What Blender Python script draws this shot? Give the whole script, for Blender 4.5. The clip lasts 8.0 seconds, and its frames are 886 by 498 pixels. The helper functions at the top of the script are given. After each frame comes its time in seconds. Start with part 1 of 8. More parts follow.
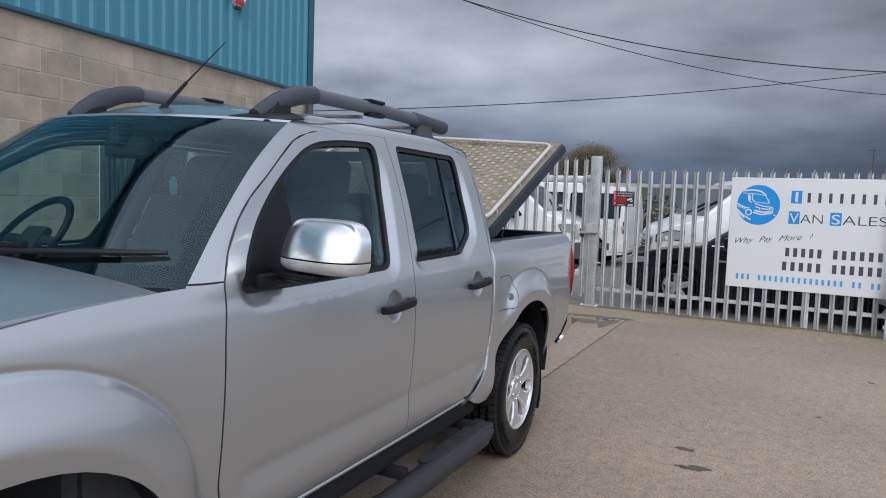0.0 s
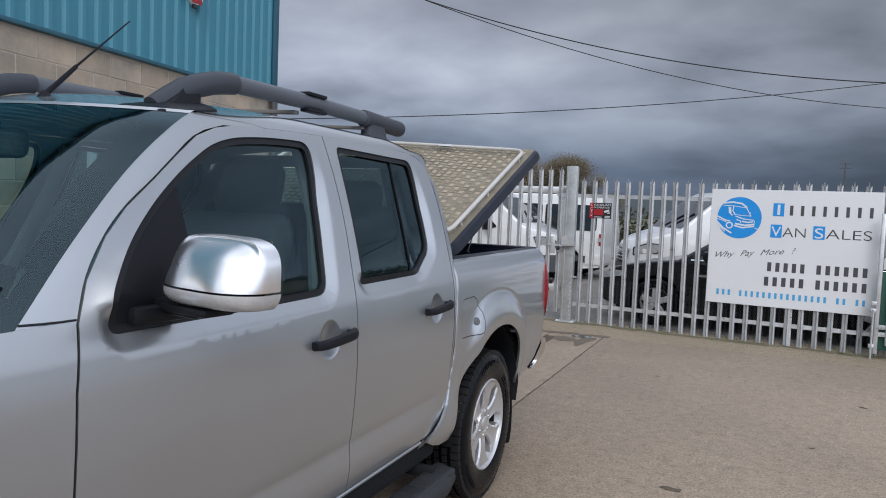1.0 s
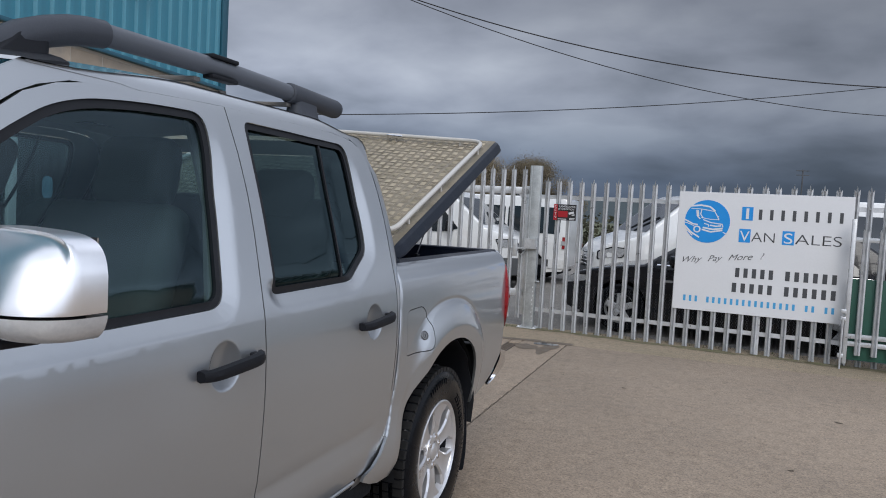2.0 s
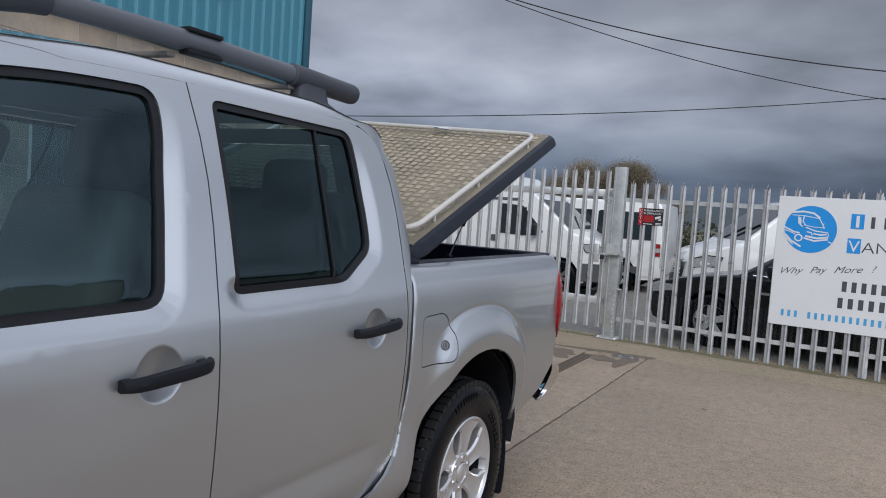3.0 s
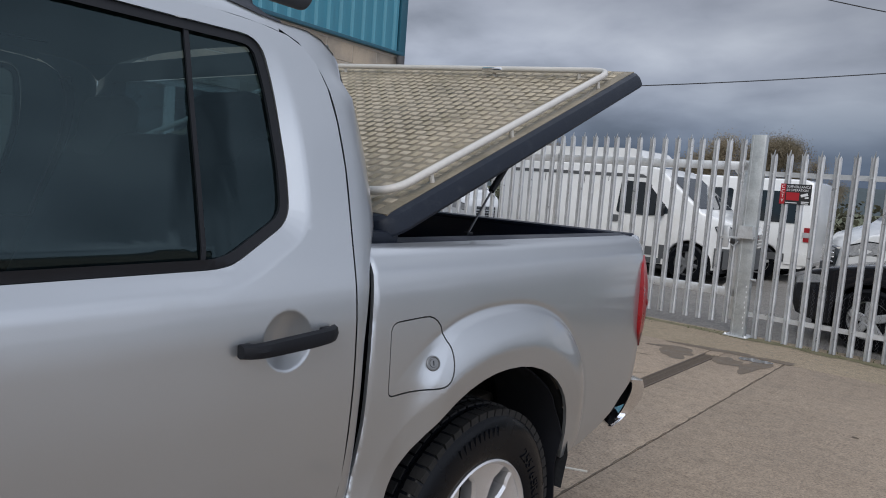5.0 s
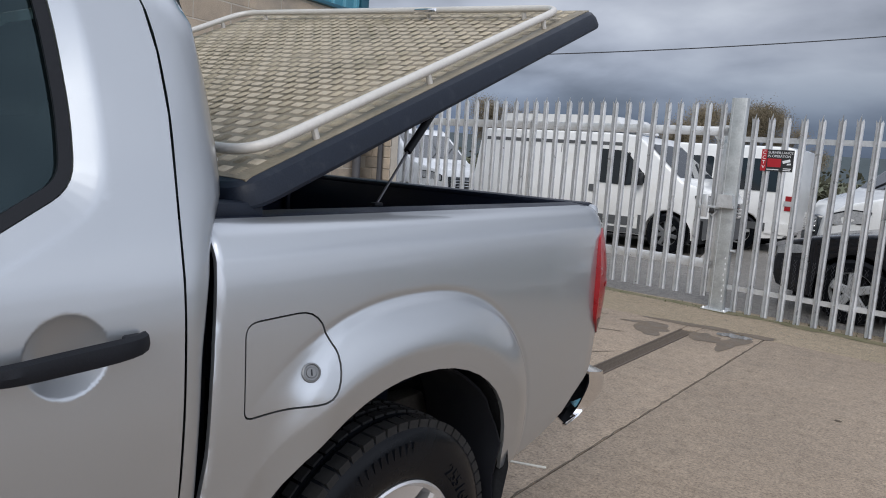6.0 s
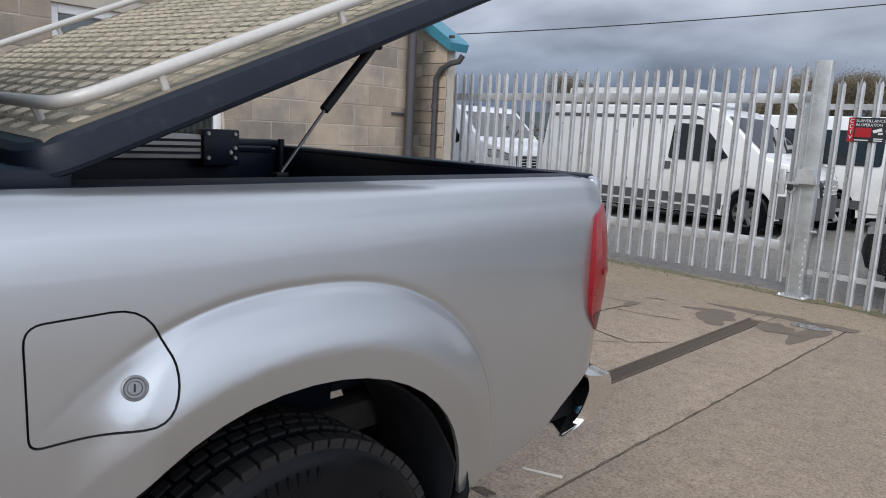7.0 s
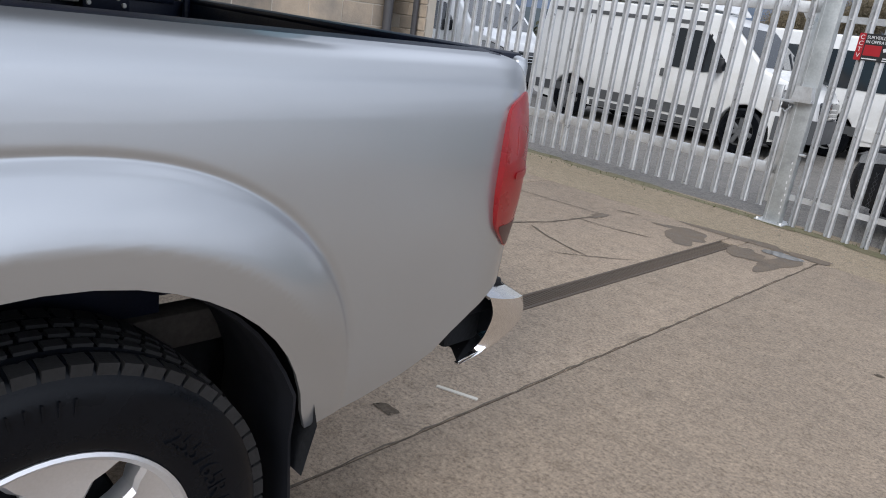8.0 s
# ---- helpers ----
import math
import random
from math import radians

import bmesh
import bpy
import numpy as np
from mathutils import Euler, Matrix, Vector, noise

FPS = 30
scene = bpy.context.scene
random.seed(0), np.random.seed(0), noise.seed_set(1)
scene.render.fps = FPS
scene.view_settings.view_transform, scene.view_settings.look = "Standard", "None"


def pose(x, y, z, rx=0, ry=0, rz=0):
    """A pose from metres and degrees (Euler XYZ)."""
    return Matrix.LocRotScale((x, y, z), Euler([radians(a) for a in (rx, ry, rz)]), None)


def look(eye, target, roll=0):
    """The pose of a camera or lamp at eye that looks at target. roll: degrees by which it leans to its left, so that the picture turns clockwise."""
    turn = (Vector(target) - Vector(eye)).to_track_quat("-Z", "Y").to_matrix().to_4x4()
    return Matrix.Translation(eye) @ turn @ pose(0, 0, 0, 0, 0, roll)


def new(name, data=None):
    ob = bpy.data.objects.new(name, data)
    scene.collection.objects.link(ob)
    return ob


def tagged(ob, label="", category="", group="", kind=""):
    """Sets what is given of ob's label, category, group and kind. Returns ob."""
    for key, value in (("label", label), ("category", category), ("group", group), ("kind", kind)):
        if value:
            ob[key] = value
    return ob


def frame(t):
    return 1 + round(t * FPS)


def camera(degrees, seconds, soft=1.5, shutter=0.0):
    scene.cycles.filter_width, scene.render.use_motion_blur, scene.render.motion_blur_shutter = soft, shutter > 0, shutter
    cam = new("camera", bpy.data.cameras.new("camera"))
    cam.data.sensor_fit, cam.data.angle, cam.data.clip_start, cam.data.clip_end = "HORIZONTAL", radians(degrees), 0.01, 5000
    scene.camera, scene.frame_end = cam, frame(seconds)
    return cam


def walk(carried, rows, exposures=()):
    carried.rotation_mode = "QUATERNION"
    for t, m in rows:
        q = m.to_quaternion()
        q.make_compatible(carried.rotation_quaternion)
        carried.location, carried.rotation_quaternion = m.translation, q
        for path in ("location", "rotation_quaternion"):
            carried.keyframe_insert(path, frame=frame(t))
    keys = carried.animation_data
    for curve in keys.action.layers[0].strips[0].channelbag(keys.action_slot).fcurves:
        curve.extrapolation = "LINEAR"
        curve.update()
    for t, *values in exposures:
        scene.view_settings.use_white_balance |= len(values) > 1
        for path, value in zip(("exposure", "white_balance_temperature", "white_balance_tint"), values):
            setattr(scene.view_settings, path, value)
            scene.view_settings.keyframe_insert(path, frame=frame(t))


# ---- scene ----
cam = camera(63.8, 8.0, 1.0)
PATH = [
    (0, (1.298, -3.997, 1.491), (0.437, -2.198, 1.342), 2.0),
    (0.5, (1.248, -3.735, 1.495), (0.422, -1.918, 1.375), 1.8),
    (1, (1.183, -3.542, 1.493), (0.38, -1.714, 1.377), 2.3),
    (1.5, (1.088, -3.315, 1.497), (0.371, -1.451, 1.394), 3.1),
    (1.7, (1.047, -3.211, 1.483), (0.368, -1.333, 1.378), 3.2),
    (3, (1.204, -2.697, 1.459), (0.247, -0.944, 1.347), 4.0),
    (3.5, (1.148, -2.459, 1.456), (0.205, -0.699, 1.335), 7.7),
    (4, (1.105, -2.264, 1.433), (0.187, -0.491, 1.312), 7.8),
    (4.5, (1.099, -2.009, 1.414), (-0.027, -0.364, 1.252), 5.6),
    (4.7, (1.104, -1.906, 1.419), (-0.144, -0.352, 1.244), 4.7),
    (5.8, (1.013, -1.42, 1.409), (-0.238, 0.123, 1.175), 3.6),
    (6, (0.994, -1.325, 1.399), (-0.219, 0.242, 1.131), 3.9),
    (6.5, (1.0, -1.068, 1.363), (-0.227, 0.481, 1.051), 3.6),
    (7, (1.026, -0.836, 1.369), (-0.353, 0.574, 1.036), 2.9),
    (7.5, (1.022, -0.643, 1.331), (-0.327, 0.758, 0.867), 4.5),
    (8, (0.964, -0.397, 1.316), (-0.33, 0.999, 0.703), 8.0),
]
EXPOSE = [(0.0, 0.14, 6270, 10), (1.0, 0.09, 6270, 10), (1.5, -0.05, 6270, 10), (3.0, 0.0, 6310, 10), (4.5, -0.05, 6350, 10),
          (6.0, 0.20, 6420, 10), (7.0, 0.29, 6400, 10), (8.0, 0.38, 6380, 10)]
walk(cam, [(t, look(eye, target, roll)) for t, eye, target, roll in PATH], EXPOSE)

# ---- world, sun ----
world = bpy.data.worlds.new("overcast_sky")
scene.world = world
world.use_nodes = True
wt = world.node_tree
wt.nodes.clear()


def wnode(kind, **inputs):
    n = wt.nodes.new(kind)
    for k, v in inputs.items():
        n.inputs[k.replace("_", " ")].default_value = v
    return n


SUN_EL, SUN_AZ = 36.0, 160.0      # degrees; azimuth clockwise from +y
sky = wt.nodes.new("ShaderNodeTexSky")
sky.sky_type = "NISHITA"
sky.sun_disc = False
sky.sun_elevation, sky.sun_rotation = radians(SUN_EL), radians(SUN_AZ)
w_co = wt.nodes.new("ShaderNodeTexCoord")
w_sep = wt.nodes.new("ShaderNodeSeparateXYZ")
wt.links.new(w_co.outputs["Generated"], w_sep.inputs[0])
# cloud sheet: flatten the direction so that clouds stretch towards the horizon
w_add = wnode("ShaderNodeMath")
w_add.operation = "ADD"
w_add.inputs[1].default_value = 0.27
wt.links.new(w_sep.outputs["Z"], w_add.inputs[0])
w_div = wt.nodes.new("ShaderNodeVectorMath")
w_div.operation = "DIVIDE"
w_cmb = wt.nodes.new("ShaderNodeCombineXYZ")
for i in range(3):
    wt.links.new(w_add.outputs[0], w_cmb.inputs[i])
wt.links.new(w_co.outputs["Generated"], w_div.inputs[0])
wt.links.new(w_cmb.outputs[0], w_div.inputs[1])
w_map = wt.nodes.new("ShaderNodeMapping")
w_map.inputs["Location"].default_value = (1.9, 0.35, 0.0)
w_map.inputs["Scale"].default_value = (0.95, 1.05, 0.0)
wt.links.new(w_div.outputs[0], w_map.inputs[0])
w_n1 = wnode("ShaderNodeTexNoise", Scale=2.5, Detail=6.0, Roughness=0.5, Distortion=0.15)
wt.links.new(w_map.outputs[0], w_n1.inputs["Vector"])
w_n2 = wnode("ShaderNodeTexNoise", Scale=1.0, Detail=3.0, Roughness=0.5)
wt.links.new(w_map.outputs[0], w_n2.inputs["Vector"])
w_mix = wt.nodes.new("ShaderNodeMath")
w_mix.operation = "MULTIPLY_ADD"
w_mix.inputs[1].default_value = 0.55
wt.links.new(w_n2.outputs["Fac"], w_mix.inputs[0])
w_half = wt.nodes.new("ShaderNodeMath")
w_half.operation = "MULTIPLY"
w_half.inputs[1].default_value = 0.45
wt.links.new(w_n1.outputs["Fac"], w_half.inputs[0])
wt.links.new(w_half.outputs[0], w_mix.inputs[2])
w_ramp = wt.nodes.new("ShaderNodeValToRGB")
cr = w_ramp.color_ramp
cr.elements[0].position, cr.elements[0].color = 0.38, (0.206, 0.225, 0.266, 1)
cr.elements[1].position, cr.elements[1].color = 0.62, (0.460, 0.488, 0.543, 1)
e = cr.elements.new(0.5)
e.color = (0.338, 0.362, 0.420, 1)
wt.links.new(w_mix.outputs[0], w_ramp.inputs[0])
# rain curtain low over the distant land ahead, brighter cloud overhead and behind
w_hr = wt.nodes.new("ShaderNodeValToRGB")
hr_ = w_hr.color_ramp
hr_.elements[0].position, hr_.elements[0].color = 0.0, (0.30, 0.36, 0.47, 1)
hr_.elements[1].position, hr_.elements[1].color = 1.0, (4.2, 4.15, 4.1, 1)
for p, c in ((0.022, (0.23, 0.29, 0.40)), (0.055, (0.25, 0.31, 0.41)), (0.09, (0.47, 0.52, 0.60)), (0.13, (0.74, 0.77, 0.82)), (0.18, (0.93, 0.94, 0.96)), (0.30, (0.66, 0.66, 0.67)), (0.5, (1.3, 1.3, 1.3))):
    e = hr_.elements.new(p)
    e.color = (*c, 1)
wt.links.new(w_sep.outputs["Z"], w_hr.inputs[0])
w_mul = wt.nodes.new("ShaderNodeMix")
w_mul.data_type, w_mul.blend_type = "RGBA", "MULTIPLY"
w_mul.inputs["Factor"].default_value = 1.0
wt.links.new(w_ramp.outputs["Color"], w_mul.inputs["A"])
wt.links.new(w_hr.outputs["Color"], w_mul.inputs["B"])
# the curtain hangs in the far quarter alone; elsewhere the cloud reaches the horizon
w_front = wt.nodes.new("ShaderNodeMapRange")
w_front.inputs["From Min"].default_value, w_front.inputs["From Max"].default_value = 0.25, 0.75
wt.links.new(w_sep.outputs["Y"], w_front.inputs["Value"])
w_right = wt.nodes.new("ShaderNodeMapRange")      # and ends on the unseen open side, so brighter sky reflects in the doors
w_right.inputs["From Min"].default_value, w_right.inputs["From Max"].default_value = 0.14, 0.45
w_right.inputs["To Min"].default_value, w_right.inputs["To Max"].default_value = 1.0, 0.0
wt.links.new(w_sep.outputs["X"], w_right.inputs["Value"])
w_fr = wnode("ShaderNodeMath")
w_fr.operation = "MULTIPLY"
wt.links.new(w_front.outputs[0], w_fr.inputs[0])
wt.links.new(w_right.outputs[0], w_fr.inputs[1])
wt.links.new(w_fr.outputs[0], w_mul.inputs["Factor"])
# the sky behind the camera is a thinner, brighter cloud
w_back = wt.nodes.new("ShaderNodeMapRange")
w_back.inputs["From Min"].default_value, w_back.inputs["From Max"].default_value = 0.40, -0.75
w_back.inputs["To Min"].default_value, w_back.inputs["To Max"].default_value = 1.0, 2.5
wt.links.new(w_sep.outputs["Y"], w_back.inputs["Value"])
w_side = wt.nodes.new("ShaderNodeMapRange")      # added brightness in the unseen sky right of the yard, to light the doors
w_side.inputs["From Min"].default_value, w_side.inputs["From Max"].default_value = 0.16, 0.85
w_side.inputs["To Min"].default_value, w_side.inputs["To Max"].default_value = 0.0, 2.2
wt.links.new(w_sep.outputs["X"], w_side.inputs["Value"])
w_zen = wt.nodes.new("ShaderNodeMapRange")       # and overhead, added to lift upward faces
w_zen.inputs["From Min"].default_value, w_zen.inputs["From Max"].default_value = 0.45, 0.95
w_zen.inputs["To Min"].default_value, w_zen.inputs["To Max"].default_value = 0.0, 0.75
wt.links.new(w_sep.outputs["Z"], w_zen.inputs["Value"])
w_left = wt.nodes.new("ShaderNodeMapRange")      # the cloud thins a little towards the hall
w_left.inputs["From Min"].default_value, w_left.inputs["From Max"].default_value = -0.55, 0.40
w_left.inputs["To Min"].default_value, w_left.inputs["To Max"].default_value = 0.34, -0.46
wt.links.new(w_sep.outputs["X"], w_left.inputs["Value"])
w_sum0 = wnode("ShaderNodeMath")
wt.links.new(w_back.outputs[0], w_sum0.inputs[0])
wt.links.new(w_left.outputs[0], w_sum0.inputs[1])
w_sum, w_sum2 = wnode("ShaderNodeMath"), wnode("ShaderNodeMath")
wt.links.new(w_sum0.outputs[0], w_sum.inputs[0])
wt.links.new(w_side.outputs[0], w_sum.inputs[1])
wt.links.new(w_sum.outputs[0], w_sum2.inputs[0])
wt.links.new(w_zen.outputs[0], w_sum2.inputs[1])
w_mul2 = wt.nodes.new("ShaderNodeVectorMath")
w_mul2.operation = "SCALE"
wt.links.new(w_mul.outputs["Result"], w_mul2.inputs[0])
wt.links.new(w_sum2.outputs[0], w_mul2.inputs["Scale"])
w_bg1, w_bg2 = wnode("ShaderNodeBackground", Strength=0.10), wnode("ShaderNodeBackground", Strength=1.0)
wt.links.new(sky.outputs[0], w_bg1.inputs[0])
wt.links.new(w_mul2.outputs[0], w_bg2.inputs[0])
w_ms = wnode("ShaderNodeMixShader", Fac=0.96)
wt.links.new(w_bg1.outputs[0], w_ms.inputs[1])
wt.links.new(w_bg2.outputs[0], w_ms.inputs[2])
w_out = wt.nodes.new("ShaderNodeOutputWorld")
wt.links.new(w_ms.outputs[0], w_out.inputs[0])

sun = new("sun", bpy.data.lights.new("sun", "SUN"))
sun.data.energy, sun.data.angle, sun.data.color = 1.4, radians(30), (1.0, 0.95, 0.88)
az, el = radians(SUN_AZ), radians(SUN_EL)
sun.matrix_world = look((math.sin(az) * math.cos(el) * 30, math.cos(az) * math.cos(el) * 30, math.sin(el) * 30), (0, 0, 0))

# ---- materials ----
def node_mat(name):
    m = bpy.data.materials.new(name)
    m.use_nodes = True
    t = m.node_tree
    return m, t, t.nodes["Principled BSDF"], t.nodes["Material Output"]


def surface(name, base, rough=0.5, metal=0.0, var=0.15, scale=6.0, fine=60.0, bump=0.1, rough_var=0.1, coat=0.0, tint=None, tint_scale=2.0, tint_lo=0.5, tint_hi=0.7, rnd=0.0, spec=0.5, world_space=False):
    """A painted, mineral or metal surface with two scales of variation and fine relief; tint: a second colour in patches."""
    m, t, p, out = node_mat(name)
    L, N = t.links.new, t.nodes.new
    where = N("ShaderNodeNewGeometry").outputs["Position"] if world_space else N("ShaderNodeTexCoord").outputs["Object"]
    n1, n2 = N("ShaderNodeTexNoise"), N("ShaderNodeTexNoise")
    n1.inputs["Scale"].default_value, n1.inputs["Detail"].default_value = scale, 5
    n2.inputs["Scale"].default_value, n2.inputs["Detail"].default_value = fine, 4
    L(where, n1.inputs["Vector"])
    L(where, n2.inputs["Vector"])
    add = N("ShaderNodeMath")
    add.operation = "MULTIPLY_ADD"
    add.inputs[1].default_value = 0.5
    L(n1.outputs["Fac"], add.inputs[0])
    half = N("ShaderNodeMath")
    half.operation = "MULTIPLY"
    half.inputs[1].default_value = 0.5
    L(n2.outputs["Fac"], half.inputs[0])
    L(half.outputs[0], add.inputs[2])
    mr = N("ShaderNodeMapRange")
    mr.inputs["From Min"].default_value, mr.inputs["From Max"].default_value = 0.3, 0.7
    mr.inputs["To Min"].default_value, mr.inputs["To Max"].default_value = 1 - var, 1 + var
    L(add.outputs[0], mr.inputs["Value"])
    col = N("ShaderNodeVectorMath")
    col.operation = "SCALE"
    col.inputs[0].default_value = base
    L(mr.outputs[0], col.inputs["Scale"])
    last = col.outputs[0]
    if tint:
        n3, rp, mx = N("ShaderNodeTexNoise"), N("ShaderNodeMapRange"), N("ShaderNodeMix")
        n3.inputs["Scale"].default_value, n3.inputs["Detail"].default_value, n3.inputs["Roughness"].default_value = tint_scale, 6, 0.65
        L(where, n3.inputs["Vector"])
        rp.inputs["From Min"].default_value, rp.inputs["From Max"].default_value = tint_lo, tint_hi
        L(n3.outputs["Fac"], rp.inputs["Value"])
        mx.data_type = "RGBA"
        L(rp.outputs[0], mx.inputs["Factor"])
        L(last, mx.inputs["A"])
        mx.inputs["B"].default_value = (*tint, 1)
        last = mx.outputs["Result"]
    if rnd:
        info, rr, sc = N("ShaderNodeObjectInfo"), N("ShaderNodeMapRange"), N("ShaderNodeVectorMath")
        sc.operation = "SCALE"
        rr.inputs["To Min"].default_value, rr.inputs["To Max"].default_value = 1 - rnd, 1 + rnd
        L(info.outputs["Random"], rr.inputs["Value"])
        L(last, sc.inputs[0])
        L(rr.outputs[0], sc.inputs["Scale"])
        last = sc.outputs[0]
    L(last, p.inputs["Base Color"])
    rr2 = N("ShaderNodeMapRange")
    rr2.inputs["From Min"].default_value, rr2.inputs["From Max"].default_value = 0.3, 0.7
    rr2.inputs["To Min"].default_value, rr2.inputs["To Max"].default_value = max(0.02, rough - rough_var), min(1, rough + rough_var)
    L(n1.outputs["Fac"], rr2.inputs["Value"])
    L(rr2.outputs[0], p.inputs["Roughness"])
    p.inputs["Metallic"].default_value = metal
    p.inputs["Coat Weight"].default_value = coat
    p.inputs["Coat Roughness"].default_value = 0.06
    p.inputs["Specular IOR Level"].default_value = spec
    if bump:
        b = N("ShaderNodeBump")
        b.inputs["Strength"].default_value, b.inputs["Distance"].default_value = bump, 0.01
        L(n2.outputs["Fac"], b.inputs["Height"])
        L(b.outputs[0], p.inputs["Normal"])
    return m


def glass_mat(name, tint, mirror=0.09, gloss=0.02, sheen=(0.8, 0.8, 0.8)):
    """A thin pane: tinted see-through, with a mirror that grows towards grazing views, alike from both sides."""
    m, t, p, out = node_mat(name)
    L, N = t.links.new, t.nodes.new
    tr, gl, lw, pw, ma, mx = N("ShaderNodeBsdfTransparent"), N("ShaderNodeBsdfGlossy"), N("ShaderNodeLayerWeight"), N("ShaderNodeMath"), N("ShaderNodeMath"), N("ShaderNodeMixShader")
    tr.inputs[0].default_value = (*tint, 1)
    gl.inputs["Color"].default_value = (*sheen, 1)
    gl.inputs["Roughness"].default_value = gloss
    lw.inputs[0].default_value = 0.5
    pw.operation, ma.operation = "POWER", "MULTIPLY_ADD"
    L(lw.outputs["Facing"], pw.inputs[0])
    pw.inputs[1].default_value = 4.2
    L(pw.outputs[0], ma.inputs[0])
    ma.inputs[1].default_value, ma.inputs[2].default_value = 0.88, mirror
    L(ma.outputs[0], mx.inputs[0])
    L(tr.outputs[0], mx.inputs[1])
    L(gl.outputs[0], mx.inputs[2])
    L(mx.outputs[0], out.inputs[0])
    t.nodes.remove(p)
    return m


SILVER = surface("silver_metallic_paint", (0.412, 0.432, 0.453), 0.35, 0.78, 0.03, 3, 900, 0.010, 0.03, coat=1.0)
BLACK_PLASTIC = surface("black_grained_plastic", (0.009, 0.010, 0.013), 0.5, 0, 0.25, 5, 400, 0.10, 0.1, spec=0.17)
GREY_RAIL = surface("dark_grey_satin_paint", (0.042, 0.047, 0.058), 0.5, 0, 0.12, 6, 250, 0.08, 0.08, spec=0.35)
RAIL_TUBE = surface("grey_blue_rail_tube", (0.085, 0.094, 0.110), 0.45, 0, 0.10, 6, 250, 0.05, 0.08, spec=0.4)
CROSS_BAR = surface("dull_grey_cross_bar", (0.13, 0.12, 0.11), 0.6, 0, 0.12, 8, 120, 0.05)
RUBBER = surface("tyre_rubber", (0.004, 0.0048, 0.0066), 0.24, 0, 0.25, 9, 140, 0.04, 0.10, spec=0.13, tint=(0.0055, 0.006, 0.007), tint_scale=7, tint_lo=0.6, tint_hi=0.9)
TREAD_RUBBER = surface("dusty_tread_rubber", (0.017, 0.017, 0.0175), 0.65, 0, 0.3, 9, 140, 0.1, 0.1, spec=0.2)
SEAL = surface("black_rubber_seal", (0.010, 0.011, 0.014), 0.5, 0, 0.1, 8, 90, 0.0, spec=0.25)
ALLOY = surface("silver_alloy_wheel_paint", (0.62, 0.62, 0.63), 0.32, 0.75, 0.06, 8, 200, 0.02, 0.06, coat=0.3)
CHROME = surface("chrome_plating", (0.82, 0.82, 0.83), 0.12, 1.0, 0.02, 8, 90, 0.0, 0.02)
CAP_CHROME = surface("hazed_chrome_plating", (0.86, 0.86, 0.87), 0.30, 1.0, 0.02, 8, 90, 0.0, 0.03)
BRUSHED = surface("white_grey_tube_paint", (0.52, 0.50, 0.465), 0.42, 0.12, 0.08, 10, 120, 0.05)
PIPE_METAL = surface("dark_steel_rod", (0.10, 0.10, 0.11), 0.35, 0.7, 0.1, 20, 100, 0.02)
LIDBLACK = surface("blue_black_textured_lid_edge", (0.009, 0.013, 0.022), 0.42, 0, 0.25, 9, 260, 0.06, 0.08, spec=0.20, tint=(0.022, 0.027, 0.036), tint_scale=24, tint_lo=0.55, tint_hi=0.80)
TREAD_PLATE = surface("weathered_aluminium_tread_plate", (0.255, 0.218, 0.160), 0.6, 0.12, 0.22, 7, 90, 0.2, 0.1, tint=(0.135, 0.113, 0.072), tint_scale=4.5, tint_lo=0.45, tint_hi=0.75)
TREAD_BAR = surface("worn_aluminium_tread_bars", (0.43, 0.375, 0.285), 0.55, 0.2, 0.18, 7, 60, 0.05, 0.08, tint=(0.19, 0.172, 0.118), tint_scale=5, tint_lo=0.5, tint_hi=0.75)
LINER = surface("black_load_bed_liner", (0.007, 0.010, 0.021), 0.42, 0, 0.25, 5, 150, 0.1, 0.1, spec=0.25)
# underbody colour, also put into hollows as painted shade
CAVITY = surface("dark_underbody_and_shaded_hollows", (0.013, 0.014, 0.016), 0.8, 0, 0.3, 7, 80, 0.2, spec=0.15)
UNDERSEAL = surface("dusty_brown_underseal", (0.055, 0.048, 0.042), 0.8, 0, 0.3, 9, 80, 0.2, spec=0.2)
STEP_GREY = surface("grey_ribbed_step_rubber", (0.024, 0.026, 0.029), 0.6, 0, 0.2, 8, 160, 0.1, 0.1, spec=0.35)
FRIT = surface("black_glazed_border", (0.008, 0.009, 0.011), 0.9, 0, 0.1, 6, 60, 0.0, 0.02, spec=0.0)
RED_LENS = surface("red_lamp_lens", (0.25, 0.005, 0.008), 0.30, 0, 0.25, 14, 200, 0.02, 0.05, coat=0.25)
DARK_LENS = surface("smoked_lamp_lens", (0.045, 0.006, 0.008), 0.35, 0, 0.1, 10, 90, 0.02, 0.05, coat=0.1)
CLEAR_LENS = surface("clear_lamp_lens", (0.50, 0.505, 0.51), 0.18, 0.25, 0.10, 40, 150, 0.02, 0.05, coat=1.0)
HEADLAMP = surface("headlamp_glass", (0.46, 0.47, 0.48), 0.14, 0.3, 0.35, 26, 60, 0.05, 0.05, coat=1.0)
TRIM = surface("dark_cabin_trim", (0.034, 0.037, 0.042), 0.75, 0, 0.2, 8, 200, 0.1)
SEAT_CLOTH = surface("dark_grey_seat_cloth", (0.065, 0.07, 0.072), 0.9, 0, 0.1, 10, 350, 0.05)
PILLAR_TRIM = surface("grey_pillar_trim", (0.16, 0.165, 0.165), 0.7, 0, 0.08, 8, 200, 0.05)
HEADLINER = surface("pale_headliner_cloth", (0.32, 0.32, 0.31), 0.9, 0, 0.05, 8, 250, 0.05)
